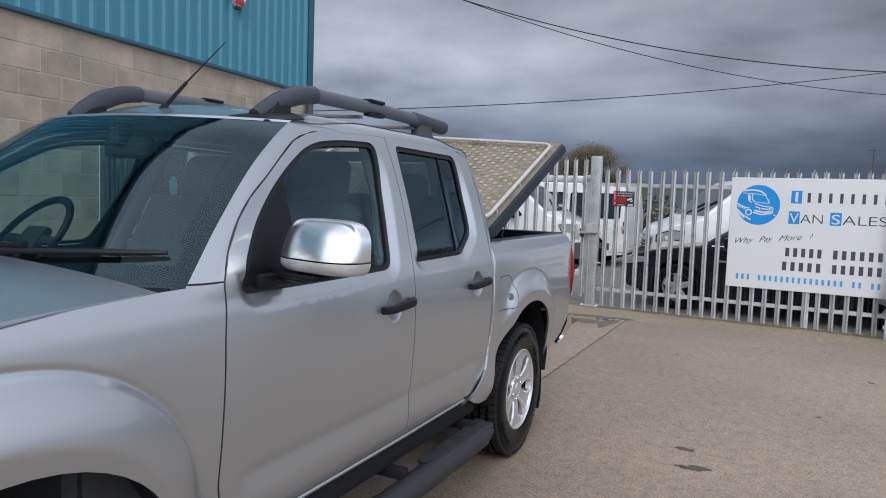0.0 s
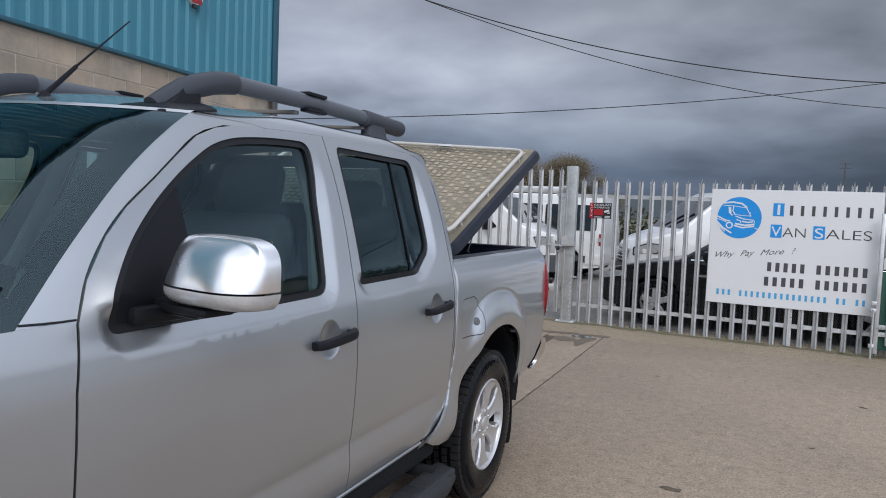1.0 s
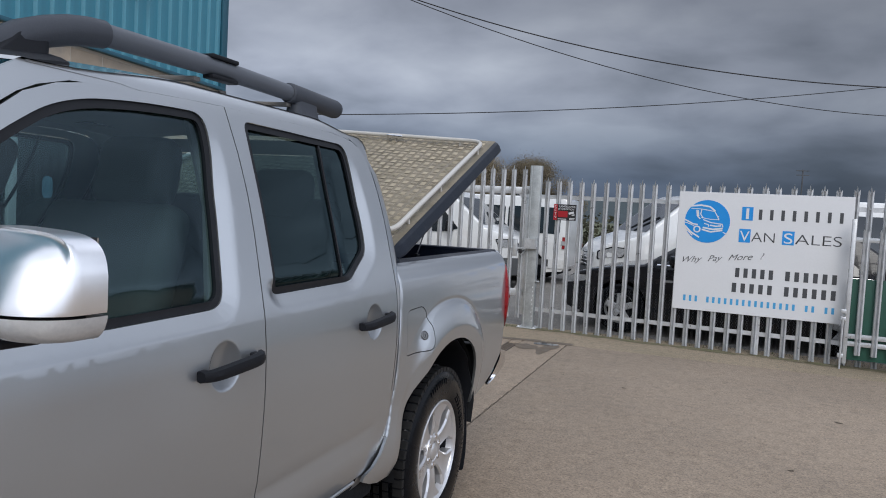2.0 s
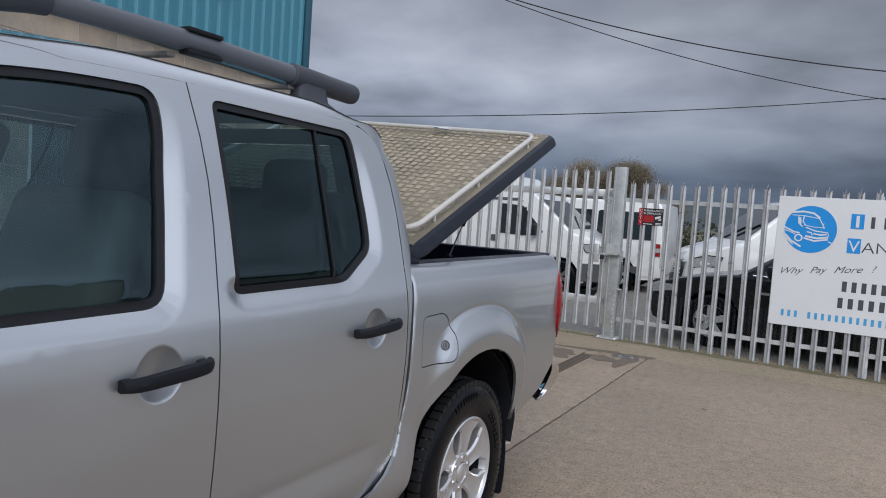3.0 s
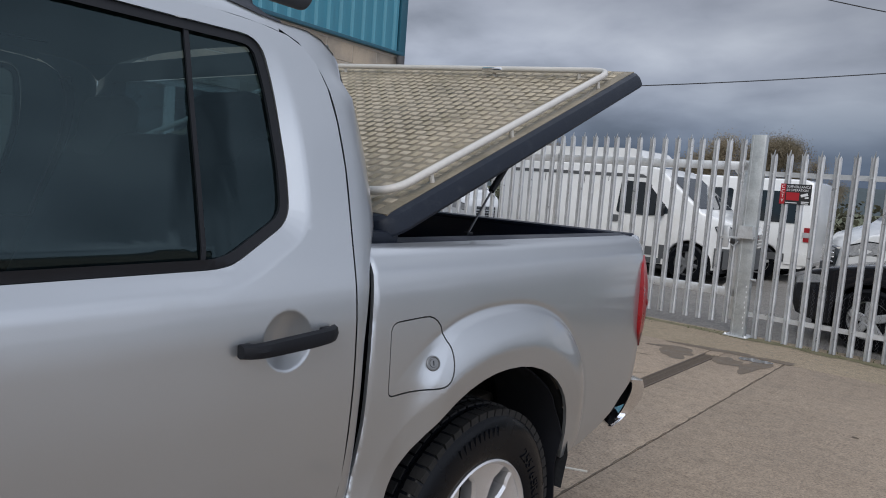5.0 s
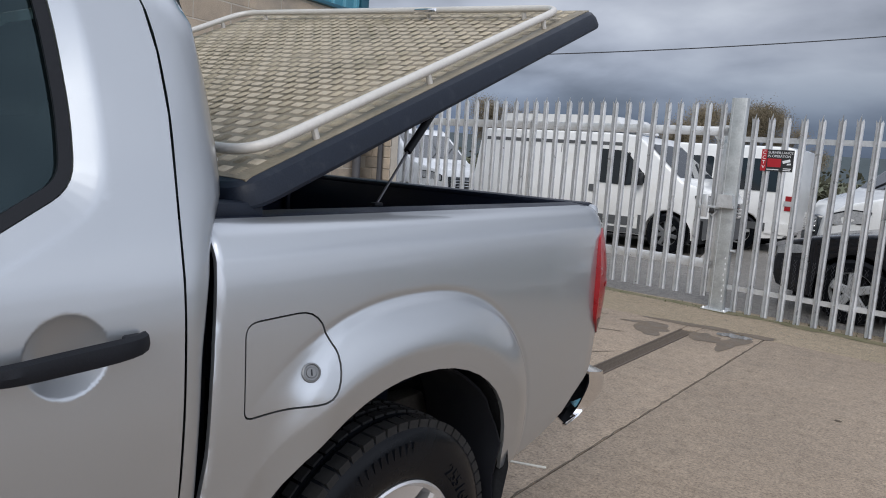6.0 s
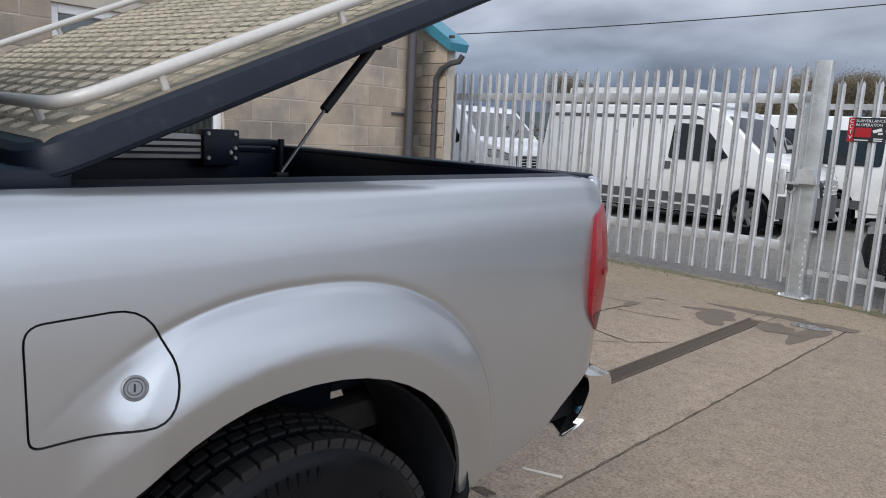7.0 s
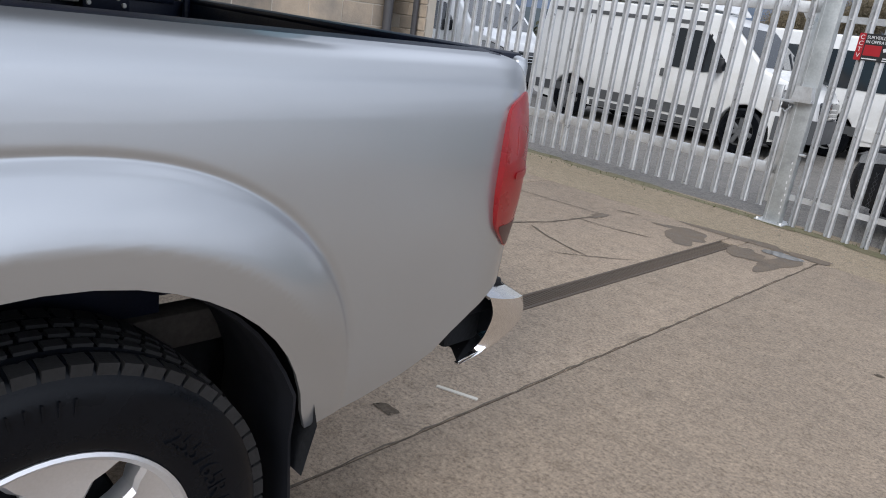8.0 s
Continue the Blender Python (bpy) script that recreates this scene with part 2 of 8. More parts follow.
GLASS = glass_mat("green_tinted_glass", (0.60, 0.76, 0.75), 0.06, sheen=(0.62, 0.84, 0.97))
PRIVACY = glass_mat("dark_privacy_glass", (0.22, 0.30, 0.32), 0.045, sheen=(0.60, 0.84, 0.92))
SCREEN = glass_mat("windscreen_glass", (0.62, 0.76, 0.73), 0.07, sheen=(0.60, 0.80, 0.88))
PANE = glass_mat("office_window_glass", (0.55, 0.6, 0.6))

GALV = surface("galvanised_steel", (0.55, 0.565, 0.58), 0.38, 0.50, 0.14, 9, 70, 0.05, 0.12, tint=(0.42, 0.43, 0.44), tint_scale=14, tint_lo=0.52, tint_hi=0.75, rnd=0.08, world_space=True)
GALV_DULL = surface("dull_galvanised_steel", (0.40, 0.42, 0.425), 0.5, 0.35, 0.18, 7, 60, 0.06, 0.12, tint=(0.30, 0.315, 0.32), tint_scale=11, tint_lo=0.48, tint_hi=0.7, world_space=True)
SIGN_WHITE = surface("white_sign_panel", (0.66, 0.67, 0.69), 0.4, 0, 0.03, 2, 60, 0.02)
SIGN_BLUE = surface("bright_blue_print", (0.01, 0.25, 0.66), 0.4, 0, 0.04, 4, 60, 0.0)
SIGN_LIGHT_BLUE = surface("sky_blue_print", (0.06, 0.33, 0.62), 0.4, 0, 0.04, 4, 60, 0.0)
STICKER = surface("faded_blue_sticker", (0.20, 0.36, 0.46), 0.5, 0, 0.1, 20, 60, 0.0)
SIGN_DARK = surface("charcoal_print", (0.055, 0.058, 0.064), 0.45, 0, 0.05, 4, 60, 0.0)
SIGN_RED = surface("red_print", (0.34, 0.014, 0.022), 0.4, 0, 0.05, 5, 60, 0.0)
SIGN_BLACK = surface("black_print", (0.02, 0.02, 0.022), 0.4, 0, 0.05, 5, 60, 0.0)
BLOCK = surface("buff_concrete_block", (0.41, 0.335, 0.255), 0.9, 0, 0.16, 5, 90, 0.4, 0.05, tint=(0.235, 0.212, 0.182), tint_scale=1.5, tint_lo=0.42, tint_hi=0.66, rnd=0.17, world_space=True)
MORTAR = surface("grey_mortar", (0.45, 0.41, 0.35), 0.95, 0, 0.12, 8, 120, 0.4)
TEAL = surface("teal_coated_steel", (0.045, 0.215, 0.29), 0.42, 0, 0.07, 2.5, 50, 0.03, 0.08)
TEAL_DARK = surface("dark_teal_flashing", (0.02, 0.10, 0.145), 0.45, 0, 0.08, 4, 50, 0.03)
UPVC = surface("white_upvc", (0.78, 0.78, 0.77), 0.35, 0, 0.03, 5, 60, 0.01)
PIPE = surface("dark_grey_rainwater_pipe", (0.055, 0.055, 0.06), 0.5, 0, 0.15, 6, 90, 0.05)
VAN_WHITE = surface("white_vehicle_paint", (0.74, 0.745, 0.74), 0.22, 0, 0.05, 2, 40, 0.0, 0.05, coat=0.6, tint=(0.62, 0.60, 0.55), tint_scale=1.3, tint_lo=0.55, tint_hi=0.85)
CAR_BLACK = surface("black_car_paint", (0.010, 0.011, 0.015), 0.25, 0, 0.1, 2, 40, 0.0, 0.04, coat=0.4, spec=0.3)
VAN_GREY = surface("grey_bumper_plastic", (0.075, 0.078, 0.082), 0.6, 0, 0.12, 5, 120, 0.05)
CAR_GLASS = surface("dark_vehicle_glass", (0.02, 0.025, 0.03), 0.05, 0, 0.1, 2, 30, 0.0, 0.02, coat=0.5)
STEEL_WHEEL = surface("grey_wheel_trim", (0.15, 0.155, 0.16), 0.4, 0.4, 0.1, 9, 90, 0.03)
CAST_RIM = surface("pale_cast_rim_paint", (0.46, 0.47, 0.48), 0.35, 0.25, 0.08, 9, 90, 0.02)
WIRE = surface("black_cable_sheath", (0.018, 0.018, 0.02), 0.6, 0, 0.05, 4, 50, 0.0)
GREEN_SHEET = surface("dark_green_sheet", (0.02, 0.085, 0.06), 0.6, 0, 0.2, 5, 60, 0.1)
LEAF = surface("olive_brown_foliage", (0.19, 0.155, 0.10), 0.85, 0, 0.45, 1.2, 20, 0.0, rnd=0.2)
HEDGE = surface("dark_scrub_foliage", (0.045, 0.045, 0.024), 0.9, 0, 0.5, 1.0, 15, 0.0)
BARK = surface("grey_brown_bark", (0.09, 0.075, 0.06), 0.9, 0, 0.25, 8, 60, 0.4)
HILL = surface("distant_wooded_hill", (0.035, 0.05, 0.055), 1.0, 0, 0.3, 0.05, 0.4, 0.0)
WOOD_WHITE = surface("bare_pale_wood_strip", (0.62, 0.58, 0.50), 0.7, 0, 0.08, 20, 200, 0.1)

# ---- mesh helpers ----
def mesh_from(name, bm, material, angle=35):
    if isinstance(bm, bpy.types.Mesh):
        bm.name = name
        bm.materials.append(material)
        return bm
    me = bpy.data.meshes.new(name)
    bm.to_mesh(me)
    bm.free()
    me.materials.append(material)
    if angle:
        me.polygons.foreach_set("use_smooth", [True] * len(me.polygons))
        me.set_sharp_from_angle(angle=radians(angle))
    return me


def part(name, bm, material, parent=None, label="", angle=35):
    ob = new(name, mesh_from(name, bm, material, angle))
    if parent:
        ob.parent = parent
    return tagged(ob, label)


def thing(name, label, category, group="", kind="", at=(0, 0, 0)):
    ob = new(name)
    ob.matrix_basis = pose(*at)
    ob.empty_display_size = 0.2
    return tagged(ob, label, category, group, kind)


def add_box(bm, lo, hi, bevel=0.0, seg=2, m=None):
    lo, hi = Vector(lo), Vector(hi)
    r = bmesh.ops.create_cube(bm, size=1.0, matrix=Matrix.Translation((lo + hi) / 2) @ Matrix.Diagonal((*(hi - lo), 1)))
    vs = r["verts"]
    if bevel:
        es = list({e for v in vs for e in v.link_edges})
        r = bmesh.ops.bevel(bm, geom=es, offset=bevel, segments=seg, affect="EDGES", profile=0.5, clamp_overlap=True)
        vs = list({v for f in r["faces"] for v in f.verts})
    if m is not None:
        bmesh.ops.transform(bm, matrix=m, verts=vs)
    return vs


def box(lo, hi, bevel=0.0, seg=2, m=None):
    bm = bmesh.new()
    add_box(bm, lo, hi, bevel, seg, m)
    return bm


def add_tube(bm, pts, radius, seg=12, closed=False, caps=True, flat=1.0):
    """A round bar swept along the points; radius: one number or one a point."""
    pts = [Vector(p) for p in pts]
    n = len(pts)
    rings, up = [], None
    for i, p in enumerate(pts):
        a = pts[(i - 1) % n] if closed or i > 0 else p
        b = pts[(i + 1) % n] if closed or i < n - 1 else p
        d = (b - a).normalized()
        if up is None:
            up = d.orthogonal().normalized()
        up = (up - d * up.dot(d)).normalized()
        side = d.cross(up)
        r = radius[i] if isinstance(radius, (list, tuple)) else radius
        rings.append([bm.verts.new(p + (up * math.cos(k * math.tau / seg) * flat + side * math.sin(k * math.tau / seg)) * r) for k in range(seg)])
    for i in range(n if closed else n - 1):
        A, B = rings[i], rings[(i + 1) % n]
        for k in range(seg):
            bm.faces.new((A[k], A[(k + 1) % seg], B[(k + 1) % seg], B[k]))
    if caps and not closed:
        bm.faces.new(rings[0][::-1])
        bm.faces.new(rings[-1])
    return bm


def tube(pts, radius, seg=12, closed=False, flat=1.0):
    bm = bmesh.new()
    add_tube(bm, pts, radius, seg, closed, True, flat)
    bmesh.ops.recalc_face_normals(bm, faces=bm.faces)
    return bm


def add_lathe(bm, prof, seg=48, axis="X", centre=(0, 0, 0), close=False):
    """Turns the (radius, along) profile about an axis through the centre."""
    c, rings = Vector(centre), []
    for k in range(seg):
        a = k * math.tau / seg
        ring = []
        for r, u in prof:
            v = (u, r * math.cos(a), r * math.sin(a)) if axis == "X" else (r * math.cos(a), r * math.sin(a), u)
            ring.append(bm.verts.new(c + Vector(v)))
        rings.append(ring)
    m = len(prof)
    for k in range(seg):
        A, B = rings[k], rings[(k + 1) % seg]
        for i in range(m if close else m - 1):
            bm.faces.new((A[i], A[(i + 1) % m], B[(i + 1) % m], B[i]))
    return bm


def lathe(prof, seg=48, axis="X", centre=(0, 0, 0), close=False):
    bm = bmesh.new()
    add_lathe(bm, prof, seg, axis, centre, close)
    bmesh.ops.remove_doubles(bm, verts=bm.verts, dist=1e-5)
    bmesh.ops.recalc_face_normals(bm, faces=bm.faces)
    return bm


def add_prism(bm, outline, thick, m=None):
    """A flat polygon in (u, v), given depth along w, mapped by m."""
    lo = [bm.verts.new((u, v, 0)) for u, v in outline]
    hi = [bm.verts.new((u, v, thick)) for u, v in outline]
    n = len(outline)
    fs = [bm.faces.new(lo[::-1]), bm.faces.new(hi)]
    fs += [bm.faces.new((lo[i], lo[(i + 1) % n], hi[(i + 1) % n], hi[i])) for i in range(n)]
    if m is not None:
        bmesh.ops.transform(bm, matrix=m, verts=lo + hi)
    return lo + hi


def curve_of(pts):
    """A smooth function through (a, b) points, with no overshoot."""
    xs, ys = [p[0] for p in pts], [p[1] for p in pts]
    d = [(ys[i + 1] - ys[i]) / (xs[i + 1] - xs[i]) for i in range(len(xs) - 1)]
    g = [d[0]] + [0 if d[i - 1] * d[i] <= 0 else 2 * d[i - 1] * d[i] / (d[i - 1] + d[i]) for i in range(1, len(d))] + [d[-1]]

    def f(x):
        if x <= xs[0]:
            return ys[0] + g[0] * (x - xs[0])
        if x >= xs[-1]:
            return ys[-1] + g[-1] * (x - xs[-1])
        i = next(k for k in range(len(d)) if x <= xs[k + 1])
        h = xs[i + 1] - xs[i]
        s = (x - xs[i]) / h
        return (2 * s ** 3 - 3 * s * s + 1) * ys[i] + (s ** 3 - 2 * s * s + s) * h * g[i] + (3 * s * s - 2 * s ** 3) * ys[i + 1] + (s ** 3 - s * s) * h * g[i + 1]
    return f


def step(x, a, b):
    s = min(1, max(0, (x - a) / (b - a)))
    return s * s * (3 - 2 * s)


def round_corners(pts, r, seg=5):
    """Rounds the corners of a polygon; r: one radius or one a corner."""
    out, n = [], len(pts)
    for i, p in enumerate(pts):
        rr = r[i] if isinstance(r, (list, tuple)) else r
        p, a, b = Vector(p), Vector(pts[i - 1]), Vector(pts[(i + 1) % n])
        da, db = (a - p), (b - p)
        k = min(rr, da.length * 0.48, db.length * 0.48)
        if k < 1e-4:
            out.append(tuple(p))
            continue
        A, B = p + da.normalized() * k, p + db.normalized() * k
        for s in range(seg + 1):
            u = s / seg
            q = A * (1 - u) ** 2 + p * 2 * u * (1 - u) + B * u * u
            out.append(tuple(q))
    return out


def shrink(pts, d):
    """Moves a closed outline inwards by d."""
    n, out = len(pts), []
    area = sum(pts[i][0] * pts[(i + 1) % n][1] - pts[(i + 1) % n][0] * pts[i][1] for i in range(n))
    s = 1 if area > 0 else -1
    for i in range(n):
        p, a, b = Vector(pts[i]), Vector(pts[i - 1]), Vector(pts[(i + 1) % n])
        t1, t2 = (p - a), (b - p)
        if t1.length < 1e-6 or t2.length < 1e-6:
            out.append(tuple(p))
            continue
        t1.normalize(), t2.normalize()
        n1, n2 = Vector((-t1.y, t1.x)) * s, Vector((-t2.y, t2.x)) * s
        q = n1 + n2
        q = q / max(0.4, q.length_squared / 2) if q.length > 1e-4 else n1
        out.append(tuple(p + q * d))
    return out


def panel(outline, fx, holes=(), dy=0.035, dz=0.035, rim=0.02, ys=(), zs=(), mirror=False, turn=0.5, dense=None):
    """A sheet-metal panel: the outline in (y, z) filled, cut finely, laid on the body surface fx(y, z), its edges turned in."""
    bm = bmesh.new()
    for loop in (outline, *holes):
        vs = [bm.verts.new((0, y, z)) for y, z in loop]
        for i in range(len(vs)):
            bm.edges.new((vs[i], vs[(i + 1) % len(vs)]))
    bmesh.ops.triangle_fill(bm, use_beauty=True, use_dissolve=False, edges=list(bm.edges))
    y0, y1 = min(p[0] for p in outline), max(p[0] for p in outline)
    z0, z1 = min(p[1] for p in outline), max(p[1] for p in outline)
    cuts = [(Vector((0, y0 + k * dy, 0)), Vector((0, 1, 0))) for k in range(1, int((y1 - y0) / dy) + 1)]
    cuts += [(Vector((0, 0, z0 + k * dz)), Vector((0, 0, 1))) for k in range(1, int((z1 - z0) / dz) + 1)]
    cuts += [(Vector((0, y, 0)), Vector((0, 1, 0))) for y in ys] + [(Vector((0, 0, z)), Vector((0, 0, 1))) for z in zs]
    for co, no in cuts:
        bmesh.ops.bisect_plane(bm, geom=list(bm.verts) + list(bm.edges) + list(bm.faces), dist=1e-5, plane_co=co, plane_no=no)
    bmesh.ops.remove_doubles(bm, verts=bm.verts, dist=2e-4)
    if dense:      # finer cuts where the surface bends sharply
        es = {e for fc in bm.faces if dense(fc.calc_center_median().y, fc.calc_center_median().z) for e in fc.edges}
        bmesh.ops.subdivide_edges(bm, edges=list(es), cuts=2, use_grid_fill=True)
        bmesh.ops.triangulate(bm, faces=[fc for fc in bm.faces if len(fc.verts) > 4])
    nl = bm.verts.layers.float_vector.new("nrm")
    rl = bm.faces.layers.int.new("rim")
    h = 0.003
    for v in bm.verts:
        y, z = v.co.y, v.co.z
        v.co.x = fx(y, z)
        v[nl] = Vector((1, -(fx(y + h, z) - fx(y - h, z)) / (2 * h), -(fx(y, z + h) - fx(y, z - h)) / (2 * h))).normalized()
    bmesh.ops.recalc_face_normals(bm, faces=bm.faces)
    if sum(f.normal.x * f.calc_area() for f in bm.faces) < 0:
        bmesh.ops.reverse_faces(bm, faces=list(bm.faces))
    if rim:
        edge = [e for e in bm.edges if len(e.link_faces) == 1]
        ins = {}
        for e in edge:
            f = e.link_faces[0]
            t = (e.verts[1].co - e.verts[0].co)
            o = t.cross(f.normal)
            if o.dot(f.calc_center_median() - e.verts[0].co) < 0:
                o = -o
            for v in e.verts:
                ins[v] = ins.get(v, Vector()) + o.normalized()
        old = {tuple(round(c, 6) for c in v.co): v for v in ins}
        was = set(bm.faces)
        r = bmesh.ops.extrude_edge_only(bm, edges=edge)
        for v in [g for g in r["geom"] if isinstance(g, bmesh.types.BMVert)]:
            base = old[tuple(round(c, 6) for c in v.co)]
            o = ins[base].normalized() if ins[base].length > 1e-5 else Vector()
            v.co += o * rim * turn * 0.3 + Vector((-rim, 0, 0))
        for f in bm.faces:
            if f not in was:
                f[rl] = 1
    if mirror:
        for v in bm.verts:
            v.co.x = -WIDE - v.co.x
            v[nl] = Vector((-v[nl].x, v[nl].y, v[nl].z))
        bmesh.ops.reverse_faces(bm, faces=list(bm.faces))
    bm.normal_update()
    me = bpy.data.meshes.new("panel")
    per_loop = []
    for f in bm.faces:
        f.smooth = True
        for lp in f.loops:
            per_loop.append(tuple(f.normal) if f[rl] else tuple(lp.vert[nl]))
    bm.to_mesh(me)
    bm.free()
    me.normals_split_custom_set(per_loop)
    return me


# ---- the pickup truck ----
WIDE = 1.85                   # body width; its camera side lies at x = 0
REAR_Y, FRONT_Y, HUB_Z = -0.115, -3.235, 0.386
truck = thing("pickup_truck", "silver double-cab pickup truck with open load-bed lid, parked on concrete", "pickup truck", at=(-WIDE / 2, -1.6, 0))


def drawn_in(bm):
    """The cab leans in: above the waist its far side stands nearer than the load bed's."""
    for v in bm.vertices if isinstance(bm, bpy.types.Mesh) else bm.verts:
        u = max(0.0, (-v.co.x - 0.30) / 1.2)
        k = step(v.co.y, -0.50, -0.66) * step(v.co.z, 0.95, 1.70) * u * u * (2 - u)
        v.co.x += 0.225 * k
        v.co.z += 0.030 * k * step(v.co.z, 1.72, 1.82)


def tp(name, bm, material, parent=None, label="", angle=35):
    """A part of the truck, modelled in world metres."""
    drawn_in(bm)
    ob = part(name, bm, material, parent or truck, label, angle)
    ob.matrix_parent_inverse = (parent or truck).matrix_basis.inverted() if not parent or parent == truck else Matrix()
    return ob


CAB = curve_of([(0.40, -0.10), (0.50, -0.055), (0.58, -0.034), (0.70, -0.020), (0.85, -0.006), (0.98, 0.0), (1.08, -0.002), (1.16, -0.010), (1.21, -0.021), (1.25, -0.032), (1.45, -0.088), (1.60, -0.136), (1.68, -0.163), (1.725, -0.181), (1.755, -0.205), (1.775, -0.240)])
BED = curve_of([(0.40, -0.09), (0.52, -0.045), (0.62, -0.023), (0.80, -0.005), (0.92, 0.0), (1.02, -0.0015), (1.12, -0.0075), (1.19, -0.018), (1.225, -0.034), (1.248, -0.058), (1.258, -0.087)])


def oval(y, z, cy, cz, a, b, n=2.3):
    return (abs((y - cy) / a) ** n + abs(max(0.0, z - cz) / b) ** n) ** (1 / n)


def flare(y, z, cy, a, b, ain, bin_, lift=0.042):
    """The raised wheel-arch lip: a fine valley, a crisp shoulder, a broad face leaning out to a crease, then a band turned in to the opening."""
    q = oval(y, z, cy, 0.5, a, b)
    qi = oval(y, z, cy, 0.5, ain, bin_, 2.1)
    d_out = max(0.0, 1.035 - q)
    d_in = max(0.0, qi - 1.13) * 0.8
    s = d_out / (d_out + d_in) if d_out > 0 else 0.0
    soft = step(y, cy - 0.20, cy - 0.36) if cy > -1 else 0.0
    up = 0.07 * step(d_out, 0.0, 0.045 + 0.14 * soft) + 0.93 * (1 - (1 - s) ** (1.50 - 0.25 * soft)) * step(d_out, -0.005, 0.035 + 0.14 * soft)
    valley = -0.0036 * (1 - 0.8 * soft) * math.exp(-((q - 1.036) / 0.015) ** 2)
    band = max(0.0, (1.14 - qi) / 0.14)
    fade = 1.0 - step(z, 0.62, 0.40) * 0.45
    if y > cy and cy > -1:      # behind the rear wheel the lip dies away into the side
        fade *= 1.0 - 0.85 * step(z, 0.86, 0.56)
    lead = 1.0 - 0.96 * step(y, cy - 0.27, cy - 0.41) * step(z, 0.99, 0.885) if cy > -1 else 1.0
    return ((lift * up + valley) * lead - 0.0085 * band * step(d_out, 0.0, 0.1)) * fade


def on_shoulder(cy, a, b):
    return lambda y, z: 0.96 < oval(y, z, cy, 0.5, a, b) < 1.10 and z > 0.5


def dish(y, z, cy, cz, r, depth):
    q = math.hypot(y - cy, (z - cz)) / r
    return -depth * max(0.0, 1 - q * q)


HANDLES = [(-1.670, 1.073), (-0.884, 1.082)]
DISHES = [(-1.680, 1.072), (-0.878, 1.079)]


def side_x(y, z):
    x = CAB(z)
    x += flare(y, z, -3.24, 0.60, 0.608, 0.47, 0.425, 0.046)
    # pressed step along the foot of the doors
    e = step(y, -2.52, -2.44) * step(y, -0.76, -0.86)
    x += e * (0.0085 * step(z, 0.675, 0.600) - 0.0035 * math.exp(-((z - 0.690) / 0.020) ** 2))
    for hy, hz in DISHES:
        x += dish(y, z, hy, hz, 0.060, 0.024)
    # the nose narrows in plan
    if y < -3.45:
        x -= 0.30 * ((-3.45 - y) / 0.68) ** 2.2
    return x


BED_EDGE = curve_of([(0.60, -0.710), (0.615, -0.700), (0.68, -0.668), (0.76, -0.650), (0.85, -0.637), (1.05, -0.628), (1.19, -0.618), (1.26, -0.622)])


def bed_x(y, z):
    x = BED(z) + flare(y, z, -0.12, 0.553, 0.562, 0.455, 0.41)
    x += 0.045 * step(z, 0.74, 0.47) * step(y, -0.46, -0.58)
    if z > 0.62:
        d = min(1.0, max(0.0, (BED_EDGE(z) + 0.009 - y) / 0.009))
        x -= 0.006 * (1 - math.sqrt(max(0.0, 1 - d ** 2)))
    x -= 0.022 * (y - 0.10) ** 2      # the side bows a little in plan
    if y > 0.78:
        x -= 0.13 * (1 - math.sqrt(max(0.0, 1 - ((y - 0.78) / 0.20) ** 2)))
    return x


def arch_line(cy, a, b, n=2.1, k=26, z0=0.5):
    """The wheel opening from its rear foot over the top to its front foot, as (y, z)."""
    out = []
    for i in range(k + 1):
        t = math.pi * i / k
        c, s = math.cos(t), math.sin(t)
        out.append((cy + a * math.copysign(abs(c) ** (2 / n), c), z0 + b * abs(s) ** (2 / n)))
    return out


B_LINE = [(-1.516, 1.125), (-1.512, 1.20), (-1.503, 1.287), (-1.494, 1.38), (-1.488, 1.49), (-1.489, 1.59), (-1.496, 1.66), (-1.500, 1.719)]
def bed_arch(grow=0.0, k=26):
    """The rear wheel opening: longer at its rear foot than at its front."""
    return [(-0.13 + (y + 0.13) * (1.0 if y > -0.13 else 0.945), z) for y, z in arch_line(-0.13, 0.485 + grow, 0.49 + grow * 0.7, 2.1, k, 0.42)]


DOOR_F = [(-2.545, 0.525), (-1.503, 0.520), (-1.512, 0.75), (-1.516, 0.95), *B_LINE, (-1.65, 1.715), (-1.80, 1.709), (-1.95, 1.700), (-2.03, 1.685), (-2.11, 1.655), (-2.20, 1.595), (-2.29, 1.532), (-2.385, 1.468), (-2.455, 1.405), (-2.520, 1.318), (-2.556, 1.235), (-2.576, 1.10), (-2.580, 0.95), (-2.580, 0.70)]
DOOR_R = [(-1.503, 0.520), (-0.86, 0.527), (-0.80, 0.545), (-0.745, 0.597), (-0.714, 0.66), (-0.698, 0.74), (-0.696, 0.86), (-0.695, 1.0), (-0.694, 1.10), (-0.692, 1.20), (-0.686, 1.33), (-0.682, 1.43), (-0.686, 1.53), (-0.698, 1.60), (-0.720, 1.652), (-0.748, 1.682), (-0.79, 1.702), (-0.86, 1.714), (-0.95, 1.7195), (-1.10, 1.7195), (-1.30, 1.7195), *B_LINE[::-1], (-1.516, 0.95), (-1.512, 0.75)]
